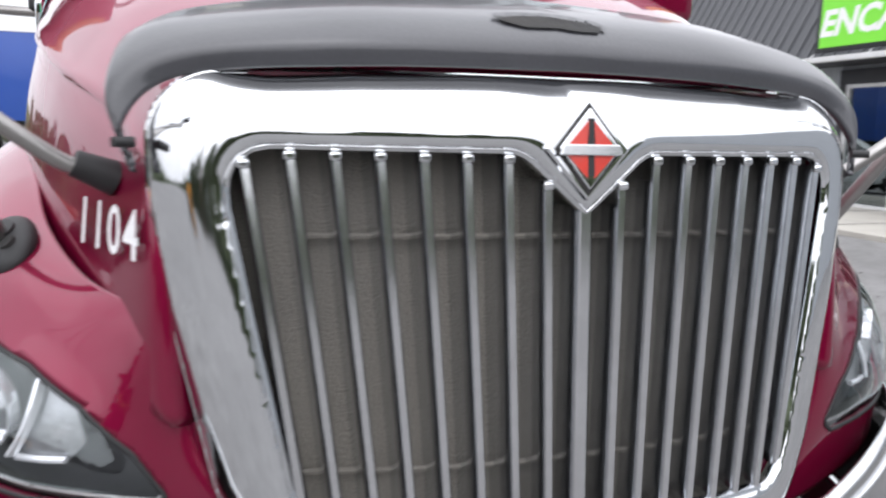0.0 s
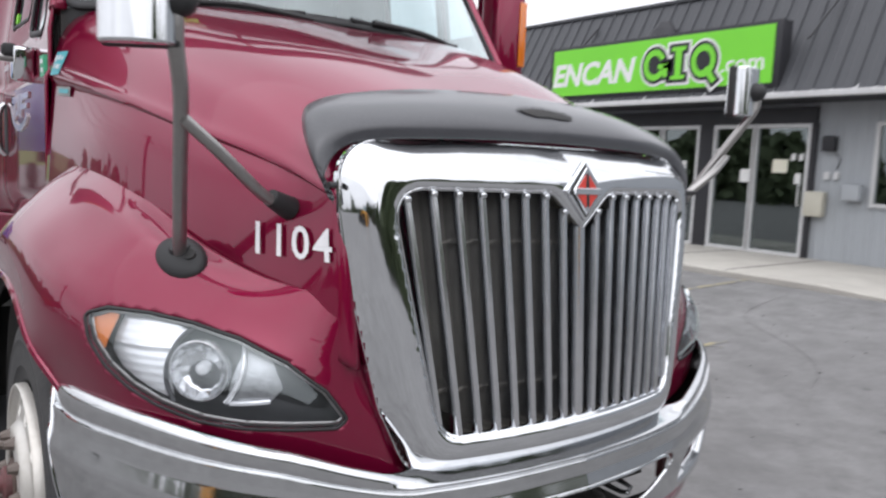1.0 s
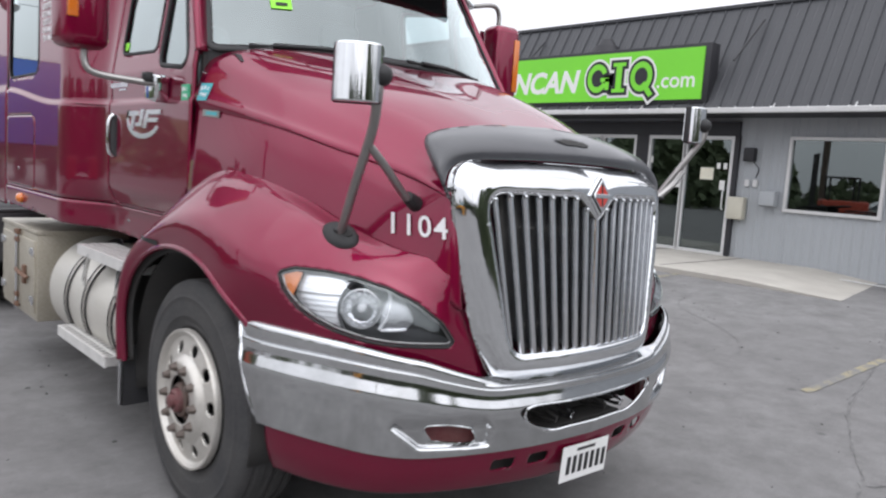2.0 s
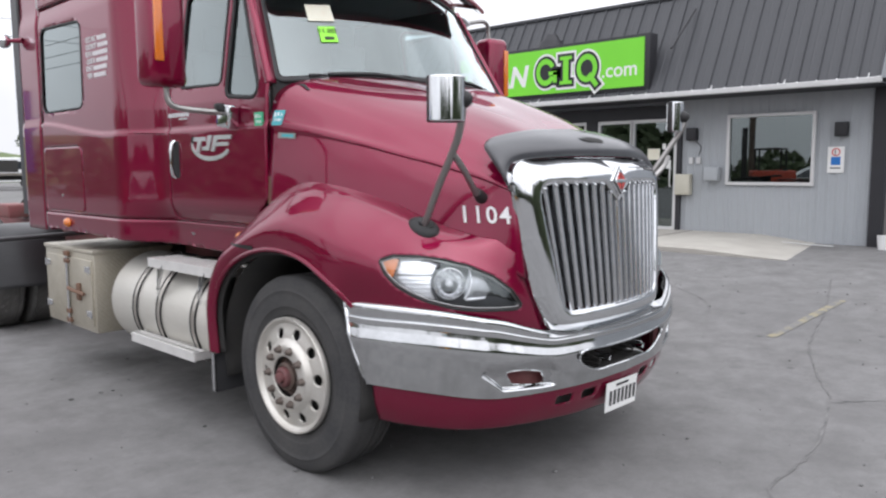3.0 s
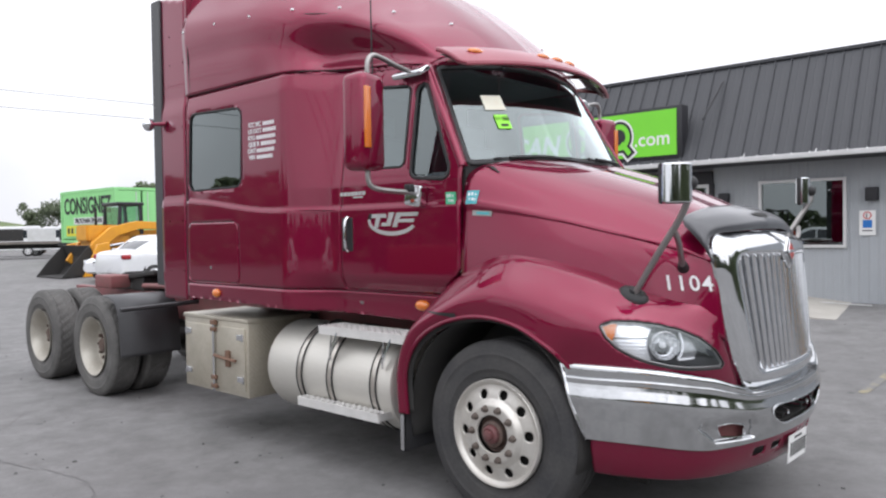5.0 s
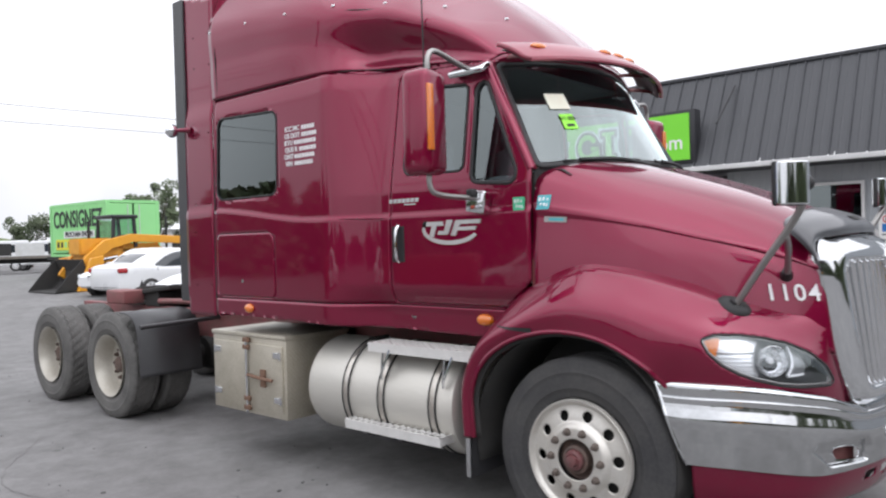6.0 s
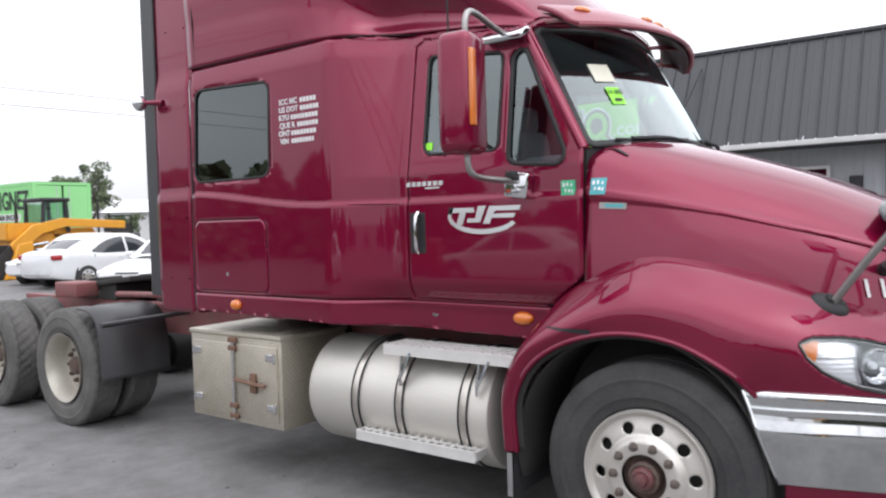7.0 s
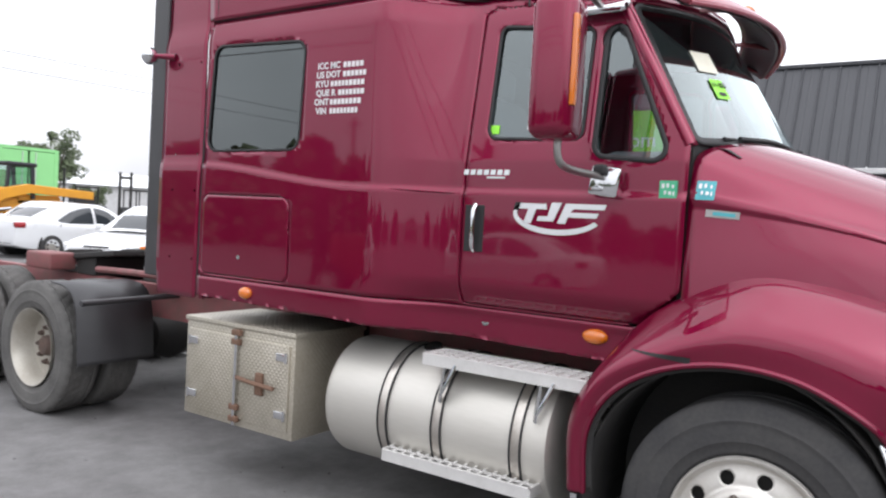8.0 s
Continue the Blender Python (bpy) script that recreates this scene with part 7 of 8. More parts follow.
# neighbouring wing and corner post
wing = thing("neighbour_wing", "taller grey ribbed wall beside the office", "building")
part("wall", ribbed(-14.0, -0.06, 0.0, 5.6, WX + 0.35), SIDING, wing, smooth=False)
part("wall_core", box((0.3, 13.9, 5.6), (WX + 0.52, -7.02, 2.8)), SIDING, wing, smooth=False)
part("corner_post", box((0.16, 0.20, 2.75), (WX - 0.02, 0.06, 1.45)), BLACK_TRIM, wing, "black corner post", smooth=False)
part("camera_box", rounded_box((0.24, 0.09, 0.09), (WX - 0.1, -0.42, 3.0), 0.02), WHITE, wing)
bucket = part("white_bucket", rod((WX - 0.35, -0.16, 0.19), (WX - 0.35, -0.16, 0.42), 0.10, 0.12, 20), WHITE)
tagged(bucket, "small white plastic bucket by the wall", "bucket")

# raised concrete walk and ramp
walk_bm = bmesh.new()
prof = [(7.72, 0.17), (7.72, BASE - 0.035), (7.76, BASE - 0.01), (WX + 0.1, BASE)]
a = [walk_bm.verts.new((x, 1.9, z)) for x, z in prof]
b = [walk_bm.verts.new((x, Y1, z)) for x, z in prof]
for k in range(3):
    walk_bm.faces.new((a[k], a[k + 1], b[k + 1], b[k]))
ramp_end = [walk_bm.verts.new((x, 0.53 + 0.16 * (x - 7.7), ground_z(x) + 0.004)) for x, z in prof]
for k in range(1, 3):
    walk_bm.faces.new((a[k], a[k + 1], ramp_end[k + 1], ramp_end[k]))
walk_bm.faces.new((a[0], a[1], ramp_end[1]))
tagged(part("pavement", walk_bm, CONCRETE, None, "", False), "pale concrete walk with a ramp before the office", "pavement", kind="structure")
for y in (3.2, 4.7, 6.2, 7.7, 9.2):
    j = tagged(part("pavement_joint", box((2.7, 0.02, 0.004), (9.1, y, BASE + 0.0), pose(0, 0, 0, 0, -0.3, 0)), CRACK, None, "", False), "dark joint in the concrete walk", "joint", "walk joints", "structure")
strip = tagged(part("threshold_strip", box((1.2, 0.05, 0.012), (9.9, 1.1, 0.235), pose(0, 0, 0, 0, 0, 80)), GUTTER, None, "", False), "white strip at the foot of the wall", "strip", kind="structure")


# loose grit and pebbles on the asphalt
rng = random.Random(77)
verts, faces = [], []
for _ in range(1500):
    px, py = rng.uniform(-7.5, 9.0), rng.uniform(-6.0, 12.0)
    s = 0.004 + 0.012 * rng.random() ** 4
    z = ground_z(px)
    n = len(verts)
    a = rng.uniform(0, 6.28)
    for dx, dy, dz in ((1, 0, 0), (-0.3, 0.9, 0), (-0.8, -0.7, 0), (0.4, 0.3, 0.8), (-0.4, 0.0, 0.9)):
        verts.append((px + s * (dx * math.cos(a) - dy * math.sin(a)), py + s * (dx * math.sin(a) + dy * math.cos(a)), z + s * dz))
    faces += [(n, n + 1, n + 3), (n + 1, n + 4, n + 3), (n + 1, n + 2, n + 4), (n + 2, n, n + 3), (n + 2, n + 3, n + 4)]
grit = bpy.data.meshes.new("grit")
grit.from_pydata(verts, [], faces)
grit.materials.append(CRACK)
tagged(new("grit", grit), "small dark loose stones scattered over asphalt", "gravel", kind="stuff")

# ---- the yard beyond: vehicles, machines, trees ----
CAR_WHITE = shader("white_car_paint", (0.76, 0.77, 0.78), 0.3, 0.0, (0.66, 0.66, 0.66), 2, 40, 0.4, 0.003, coat=0.8)
CAR_GLASS = shader("dark_car_glass", (0.03, 0.035, 0.04), 0.06, 0.0, None, 3, 30, 0.3, 0.0, spec=0.9)
TAIL_RED = shader("red_tail_lens", (0.35, 0.01, 0.015), 0.2, 0.0, None, 10, 50, 0.3, 0.02, coat=1.0)
ORANGE = shader("orange_machine_paint", (0.72, 0.33, 0.02), 0.45, 0.0, (0.58, 0.25, 0.03), 3, 40, 0.6, 0.05)
# container green mixed paler, with the distance haze put into the colour
BOX_GREEN = shader("hazed_green_container", (0.28, 0.66, 0.26), 0.5, 0.0, (0.24, 0.56, 0.22), 1, 30, 0.5, 0.02)
BANNER = shader("yellow_banner", (0.72, 0.68, 0.04), 0.6, 0.0, None, 3, 40, 0.3, 0.02)
BLUE_PAINT = shader("blue_trailer_paint", (0.015, 0.06, 0.30), 0.4, 0.0, (0.02, 0.08, 0.34), 2, 40, 0.4, 0.01, coat=0.4)
BARK = shader("bark", (0.10, 0.075, 0.055), 0.9, 0.0, (0.06, 0.045, 0.035), 6, 40, 0.8, 0.5)
# leaf greens lightened: aerial haze of the far trees is in the colour
LEAF = shader("leaves", (0.085, 0.115, 0.055), 0.7, 0.0, (0.115, 0.14, 0.075), 0.5, 4, 0.9, 0.1, random_tone=0.15)
WOOD = shader("grey_deck_planks", (0.18, 0.16, 0.14), 0.85, 0.0, (0.12, 0.11, 0.10), 2, 40, 0.7, 0.3)


def small_wheel(parent, x, y, r, w, cover=ALUMINIUM):
    """A road wheel turning about its y axis, at local x, y."""
    t = lathe([(-w / 2, r * 0.62), (-w / 2, r * 0.9), (-w * 0.36, r), (w * 0.36, r), (w / 2, r * 0.9), (w / 2, r * 0.62)], 28)
    t.transform(pose(x, y, r, 0, 0, 90))
    ob = part("wheel", t, RUBBER, parent)
    d = lathe([(-w * 0.46, r * 0.64), (-w * 0.40, r * 0.56), (-w * 0.44, r * 0.2), (-w * 0.48, 0.001)], 20)
    d2 = lathe([(w * 0.46, r * 0.64), (w * 0.40, r * 0.56), (w * 0.44, r * 0.2), (w * 0.48, 0.001)], 20)
    for bm in (d, d2):
        bm.transform(pose(x, y, r, 0, 0, 90))
        part("rim", bm, cover, ob)
    for k in range(7):
        a = 2 * math.pi * k / 7
        for s in (-1, 1):
            part("rim_slot", rod((x + r * 0.42 * math.cos(a), y + s * w * 0.40, r + r * 0.42 * math.sin(a)), (x + r * 0.42 * math.cos(a), y + s * w * 0.47, r + r * 0.42 * math.sin(a)), r * 0.09, None, 8), DARK, ob)
    return ob


def sedan(at, heading, label, lamps_front=False, body_mat=CAR_WHITE):
    """A four-door saloon, 4.6 m long, nose along its local x."""
    car = thing("parked_car", label, "car", "parked white cars")
    lower = [(-2.30, 0.70, 0.42, 0.86), (-2.22, 0.80, 0.32, 1.00), (-1.75, 0.88, 0.24, 1.06), (-0.9, 0.90, 0.22, 0.98), (0.4, 0.90, 0.22, 0.95), (1.3, 0.88, 0.22, 0.88), (2.0, 0.82, 0.26, 0.76), (2.28, 0.68, 0.34, 0.62)]
    sections = []
    for x, w, z0, z1 in lower:
        sections.append([(x, 0, z1), (x, w * 0.55, z1), (x, w * 0.90, z1 - 0.03), (x, w, z1 - 0.16), (x, w * 1.01, (z0 + z1) / 2 - 0.03), (x, w * 0.99, z0 + 0.07), (x, w * 0.85, z0), (x, 0, z0)])
    bm = loft(sections, 44, 28)
    bmesh.ops.duplicate(bm, geom=bm.verts[:] + bm.edges[:] + bm.faces[:])
    bm.verts.ensure_lookup_table()
    half = len(bm.verts) // 2
    for v in bm.verts[half:]:
        v.co.y = -v.co.y
    bmesh.ops.remove_doubles(bm, verts=bm.verts, dist=0.003)
    ends = [e for e in bm.edges if e.is_boundary]
    bmesh.ops.holes_fill(bm, edges=ends)
    body = part("body", bm, body_mat, car)
    house = []
    for x, wl, wr, zr in ((-1.78, 0.74, 0.60, 1.04), (-1.35, 0.82, 0.60, 1.26), (-0.85, 0.85, 0.60, 1.43), (-0.1, 0.86, 0.61, 1.465), (0.35, 0.86, 0.60, 1.42), (0.85, 0.84, 0.60, 1.17), (1.18, 0.76, 0.60, 0.93)):
        house.append([(x, 0, zr + 0.012), (x, wr * 0.6, zr + 0.005), (x, wr, zr - 0.03), (x, (wr + wl) / 2 + 0.02, (zr + 0.92) / 2), (x, wl, 0.90)])
    bm = loft(house, 36, 16)
    bmesh.ops.duplicate(bm, geom=bm.verts[:] + bm.edges[:] + bm.faces[:])
    bm.verts.ensure_lookup_table()
    half = len(bm.verts) // 2
    for v in bm.verts[half:]:
        v.co.y = -v.co.y
    bmesh.ops.remove_doubles(bm, verts=bm.verts, dist=0.003)
    part("cabin", bm, body_mat, car)

    def house_point(x, f, out=0.0):
        k = (x + 1.78) / 2.96
        rows = [through_points(h, f) for h in house]
        xs_ = [h[0][0] for h in house]
        for a in range(len(xs_) - 1):
            if xs_[a] <= x <= xs_[a + 1]:
                p = rows[a].lerp(rows[a + 1], (x - xs_[a]) / (xs_[a + 1] - xs_[a]))
                return Vector((x, p.y + out, p.z + out * 0.3))
        return rows[-1]

    for s in (-1, 1):
        for x0, x1, c0, c1 in ((-0.08, 0.86, 0.0, 0.30), (-1.18, -0.16, 0.32, 0.0)):
            g = bmesh.new()
            rows = []
            for k in range(9):
                x = x0 + (x1 - x0) * k / 8
                f0 = 0.58 + (0.30 * (k / 8) ** 2 if c1 else 0.30 * (1 - k / 8) ** 2)
                rows.append([g.verts.new(Vector((p.x, s * p.y, p.z))) for p in (house_point(x, f, 0.010) for f in (min(f0, 0.93), (min(f0, 0.93) + 0.97) / 2, 0.97))])
            for p, q in zip(rows, rows[1:]):
                for k in range(2):
                    g.faces.new((p[k], p[k + 1], q[k + 1], q[k]))
            part("side_window", g, CAR_GLASS, car)
        for x in (-1.38, 1.42):
            small_wheel(car, x, s * 0.815, 0.32, 0.20)
            arch = rod((x, s * 0.60, 0.34), (x, s * 0.895, 0.34), 0.37, None, 28)
            part("wheel_arch", arch, DARK, car)
        part("door_gap", box((0.012, 0.006, 0.55), (-0.12, s * 0.905, 0.62)), DARK, car, smooth=False)
        part("door_gap", box((0.012, 0.006, 0.55), (-1.15, s * 0.897, 0.66)), DARK, car, smooth=False)
        part("door_handle", rounded_box((0.16, 0.02, 0.025), (-0.35, s * 0.913, 0.80), 0.006), body_mat, car)
        part("side_mirror", rounded_box((0.10, 0.18, 0.11), (0.78, s * 0.98, 0.98), 0.03), body_mat, car)
        part("tail_lamp", rounded_box((0.26, 0.44, 0.15), (-2.14, s * 0.64, 0.87), 0.04, pose(0, 0, 0, 0, 0, s * 16)), TAIL_RED, car)
        part("head_lamp", rounded_box((0.22, 0.34, 0.13), (2.08, s * 0.60, 0.63), 0.03, pose(0, 0, 0, 0, 0, s * -22)), REFLECTOR, car)
        if lamps_front:
            part("corner_lamp", rounded_box((0.18, 0.06, 0.11), (1.95, s * 0.80, 0.64), 0.02, pose(0, 0, 0, 0, 0, s * -18)), AMBER, car)
    for x0, x1, name in ((-1.72, -0.95, "rear_window"), (0.45, 1.12, "front_window")):
        g = bmesh.new()
        rows = []
        for k in range(7):
            x = x0 + (x1 - x0) * k / 6
            row = []
            for f, s in ((0.36, -1), (0.2, -1), (0.0, 1), (0.2, 1), (0.36, 1)):
                p = house_point(x, f, 0)
                row.append(g.verts.new((p.x, s * p.y, p.z + 0.012)))
            rows.append(row)
        for p, q in zip(rows, rows[1:]):
            for k in range(4):
                g.faces.new((p[k], p[k + 1], q[k + 1], q[k]))
        part(name, g, CAR_GLASS, car)
    part("rear_plate", box((0.01, 0.34, 0.2), (-2.285, 0, 0.78)), GUTTER, car, smooth=False)
    part("grille", rounded_box((0.05, 0.55, 0.16), (2.25, 0, 0.58), 0.02), DARK, car)
    for k in range(5):
        part("grille_rib", box((0.06, 0.012, 0.15), (2.262, -0.2 + 0.1 * k, 0.58)), CHROME_SOFT, car, smooth=False)
    part("lower_bumper", rounded_box((0.10, 1.2, 0.06), (-2.24, 0, 0.40), 0.02), DARK, car)
    car.matrix_world = pose(*at, 0, 0, heading)
    return car


sedan((7.48, 19.54, 0.12), 5, "white four-door sedan parked beyond the truck")
sedan((6.0, 13.7, 0.16), 203, "white sedan with chrome grille facing the yard", True)
sedan((7.85, 21.8, 0.14), 197, "white sedan with dark grille parked behind another", False)


def loader(at, heading):
    m = thing("wheel_loader", "orange backhoe loader with black bucket and glazed cab", "loader")
    hull = bmesh.new()
    add_box(hull, (3.0, 1.0, 0.75), (-0.3, 0, 1.15))
    add_box(hull, (1.2, 0.95, 0.60), (0.75, 0, 1.58))
    add_box(hull, (1.5, 1.0, 0.35), (-0.9, 0, 1.50))
    bmesh.ops.bevel(hull, geom=hull.edges[:], offset=0.05, segments=2, affect="EDGES")
    part("hull", hull, ORANGE, m)
    boom = prism([(-2.7, 1.62), (-2.7, 1.90), (-0.4, 2.02), (0.6, 1.80), (1.25, 1.25), (1.65, 0.7), (1.45, 0.55), (0.95, 1.0), (0.3, 1.50), (-0.5, 1.72)], 0.16, facing((0, 0.75, 0), (1, 0, 0), (0, 0, 1)))
    part("boom", boom, ORANGE, m, bevel=0.02)
    boom = prism([(-0.3, 1.75), (0.6, 1.75), (1.25, 1.2), (1.65, 0.6), (1.45, 0.45), (0.95, 1.0), (0.3, 1.50)], 0.16, facing((0, -0.6, 0), (1, 0, 0), (0, 0, 1)))
    part("boom", boom, ORANGE, m, bevel=0.02)
    part("ram", rod((0.1, 0.66, 1.2), (1.3, 0.66, 1.0), 0.06), CHROME_SOFT, m)
    cab = new("cab")
    cab.parent = m
    for x in (-0.62, 0.16):
        for y in (-0.62, 0.62):
            part("cab_post", box((0.11, 0.09, 1.10), (x + (0.05 if x > 0 else 0.02), y, 2.08), pose(0, 0, 0, 0, -4 if x > 0 else 3, 0)), BLACK_TRIM, cab, smooth=False)
    part("cab_roof", rounded_box((1.02, 1.40, 0.14), (-0.21, 0, 2.66), 0.06), BLACK_TRIM, cab)
    for y in (-0.61, 0.61):
        part("cab_glass", box((0.72, 0.01, 1.05), (-0.21, y, 2.2)), WINDSCREEN, cab, smooth=False, shadow=False)
    part("cab_glass", box((0.01, 1.15, 1.05), (0.20, 0, 2.2)), WINDSCREEN, cab, smooth=False, shadow=False)
    part("seat", rounded_box((0.35, 0.45, 0.5), (-0.45, 0, 1.75), 0.08), SEAL, cab)
    scoop = bmesh.new()
    line = [(1.55, 1.15), (1.4, 0.75), (1.45, 0.35), (1.7, 0.08), (2.5, 0.04)]
    rows = [[scoop.verts.new((x, y, z)) for x, z in line] for y in (-1.15, 1.15)]
    for k in range(4):
        scoop.faces.new((rows[0][k], rows[0][k + 1], rows[1][k + 1], rows[1][k]))
    part("bucket", scoop, DARK, m, "black loader bucket", thick=0.04, smooth=False)
    for y in (-1.15, 1.15):
        part("bucket_side", prism(line + [(2.1, 0.55)], 0.04, facing((0, y, 0), (1, 0, 0), (0, 0, 1))), DARK, m, smooth=False)
    for y in (-1.20, 1.36):
        part("bucket_bracket", prism([(0.90, 1.26), (1.34, 1.18), (1.82, 0.06), (0.92, 0.05)], 0.16, facing((0, y, 0), (1, 0, 0), (0, 0, 1))), ORANGE, m, smooth=False, bevel=0.02)
    for x, r in ((0.55, 0.5), (-1.35, 0.72)):
        for y in (-0.85, 0.85):
            small_wheel(m, x, y, r, 0.42, ORANGE)
    part("counterweight", rounded_box((0.9, 0.5, 0.5), (-2.1, 0, 1.0), 0.06), ORANGE, m)
    part("exhaust", rod((0.9, 0.2, 1.8), (0.9, 0.2, 2.5), 0.05), DARK, m)
    m.matrix_world = pose(*at, 0, 0, heading)


loader((8.25, 25.4, 0.12), 180)


def container(at, heading):
    c = thing("shipping_container", "green shipping container, paled by haze in its colour, with dark lettering on a flat trailer", "container")
    L, W, H, z0 = 6.5, 2.75, 2.75, 1.05
    bm = bmesh.new()
    for s in (-1, 1):
        line = []
        x = -L / 2 + 0.15
        while x < L / 2 - 0.2:
            for dx, dy in ((0, 0), (0.05, -0.03), (0.14, -0.03), (0.19, 0)):
                line.append((x + dx, s * (W / 2 + dy)))
            x += 0.27
        low = [bm.verts.new((a, b, z0 + 0.2)) for a, b in line]
        top = [bm.verts.new((a, b, z0 + H - 0.1)) for a, b in line]
        for k in range(len(line) - 1):
            bm.faces.new((low[k], low[k + 1], top[k + 1], top[k]))
    part("side_panel", bm, BOX_GREEN, c, smooth=False)
    f = bmesh.new()
    for x in (-L / 2 + 0.08, L / 2 - 0.08):
        for y in (-W / 2 + 0.08, W / 2 - 0.08):
            add_box(f, (0.18, 0.18, H), (x, y, z0 + H / 2))
    for z in (z0 + 0.06, z0 + H - 0.05):
        for y in (-W / 2 + 0.05, W / 2 - 0.05):
            add_box(f, (L - 0.3, 0.1, 0.14), (0, y, z))
        for x in (-L / 2 + 0.05, L / 2 - 0.05):
            add_box(f, (0.1, W - 0.3, 0.14), (x, 0, z))
    add_box(f, (L - 0.2, W - 0.2, 0.04), (0, 0, z0 + H - 0.02))
    part("corner_frame", f, BOX_GREEN, c, smooth=False)
    for x in (-1, 1):
        for y in (-1, 1):
            d = part("end_door", rounded_box((0.05, W / 2 - 0.14, H - 0.3), (x * (L / 2 - 0.03), y * (W / 4 - 0.02), z0 + H / 2), 0.01, None, 1), BOX_GREEN, c)
            part("lock_rod", rod((x * (L / 2 + 0.02), y * 0.3, z0 + 0.2), (x * (L / 2 + 0.02), y * 0.3, z0 + H - 0.2), 0.02), GUTTER, d)
    for s in (-1, 1):
        m = facing((0, s * (W / 2 + 0.012), z0 + 1.90), (-s, 0, 0), (0, 0, 1))
        part("word", lettering("CONSIGNEZ", 1.22, 0.004, m @ Matrix.Diagonal((0.80, 1, 1, 1)), 0, 0.025), BLACK_TRIM, c, "dark word CONSIGNEZ", smooth=False)
        part("word", lettering("PROCHAIN ENCAN", 0.36, 0.004, m @ pose(0.2, -0.76, 0.012), 0, 0.012), BLACK_TRIM, c, "dark words PROCHAIN ENCAN", smooth=False)
        part("word_plate", box((3.5, 0.012, 0.36), (-s * 0.2, s * (W / 2 + 0.010), z0 + 1.14)), WHITE, c, smooth=False)
        part("banner", box((2.8, 0.02, 0.55), (s * 1.1, s * (W / 2 + 0.02), z0 + 0.62)), BANNER, c, smooth=False)
        for k in range(6):
            part("banner_bar", box((0.24, 0.02, 0.30), (s * 1.1 - 1.1 + 0.44 * k, s * (W / 2 + 0.034), z0 + 0.62)), BLACK_TRIM if k % 3 else BOX_GREEN, c, smooth=False)
    part("trailer_bed", box((7.5, 2.4, 0.18), (0.5, 0, z0 - 0.10)), DARK, c, smooth=False)
    for x in (-2.3, -1.2):
        for y in (-0.95, 0.95):
            small_wheel(c, x, y, 0.5, 0.28, DARK)
    part("landing_leg", box((0.14, 1.6, 1.4), (2.6, 0, 0.7)), DARK, c, smooth=False)
    c.matrix_world = pose(*at, 0, 0, heading)


# near corner at (12.3, 33.9), long side running away from the walk
heading_box = 91
box_along, box_across = Vector((math.cos(radians(91)), math.sin(radians(91)), 0)), Vector((math.cos(radians(20)), math.sin(radians(20)), 0))
mid_box = Vector((12.3, 33.9, 0.2)) + box_along * 3.25 + box_across * 1.37
container(tuple(mid_box), heading_box)


def flatbed(at, heading, length=9.0):
    f = thing("flatbed_trailer", "low flatbed trailer with dark deck and stake sides", "trailer", "flatbed trailers")
    part("deck", box((length, 2.4, 0.16), (0, 0, 1.0)), WOOD, f, smooth=False)
    part("beam", box((length * 0.9, 0.9, 0.3), (0, 0, 0.78)), DARK, f, smooth=False)
    for x in (-length * 0.36, -length * 0.24):
        for y in (-0.95, 0.95):
            small_wheel(f, x, y, 0.45, 0.26, DARK)
    for k in range(5):
        part("stake_panel", box((length / 5 - 0.2, 0.05, 0.75), (-length / 2 + length / 5 * (k + 0.5), -1.18, 1.5)), GUTTER if k % 2 else DARK, f, smooth=False)
    part("leg", box((0.12, 1.6, 0.8), (length * 0.34, 0, 0.4)), DARK, f, smooth=False)
    f.matrix_world = pose(*at, 0, 0, heading)


flatbed((12.2, 49.5, 0.2), -18)
flatbed((4.6, 53.0, 0.2), -18)
flatbed((19.5, 47.5, 0.2), -20)


def van(at, heading):
    v = thing("white_van", "white delivery van parked behind the trailers", "van", "white vans")
    side = [(-2.4, 0.4), (2.3, 0.4), (2.45, 0.6), (2.4, 1.05), (1.75, 1.2), (1.15, 1.95), (0.9, 2.1), (-2.35, 2.15), (-2.45, 1.9)]
    part("body", prism(side, 1.8, facing((0, 0.9, 0), (1, 0, 0), (0, 0, 1))), CAR_WHITE, v, bevel=0.07)
    for y in (-0.905, 0.905):
        part("side_window", prism([(0.55, 1.25), (1.5, 1.25), (1.1, 1.85), (0.55, 1.85)], 0.01, facing((0, y + 0.005, 0), (1, 0, 0), (0, 0, 1))), CAR_GLASS, v, smooth=False)
        part("side_window", prism([(-2.0, 1.3), (0.35, 1.3), (0.35, 1.85), (-2.0, 1.85)], 0.01, facing((0, y + 0.005, 0), (1, 0, 0), (0, 0, 1))), CAR_GLASS, v, smooth=False)
        for x in (-1.55, 1.55):
            small_wheel(v, x, y * 0.88, 0.36, 0.22, GUTTER)
    part("windscreen", box((0.02, 1.5, 0.85), (1.48, 0, 1.6), pose(0, 0, 0, 0, -40, 0)), CAR_GLASS, v, smooth=False)
    v.matrix_world = pose(*at, 0, 0, heading)


for k, (x, y, h) in enumerate(((13.9, 56.0, 160), (17.4, 55.0, 152), (20.6, 54.0, 160), (10.2, 57.0, 165), (7.0, 58.0, 158))):
    van((x, y, 0.2), h)


RED_LIFT = shader("faded_red_machine_paint", (0.42, 0.05, 0.02), 0.45, 0.0, (0.34, 0.06, 0.03), 5, 60, 0.6, 0.02)


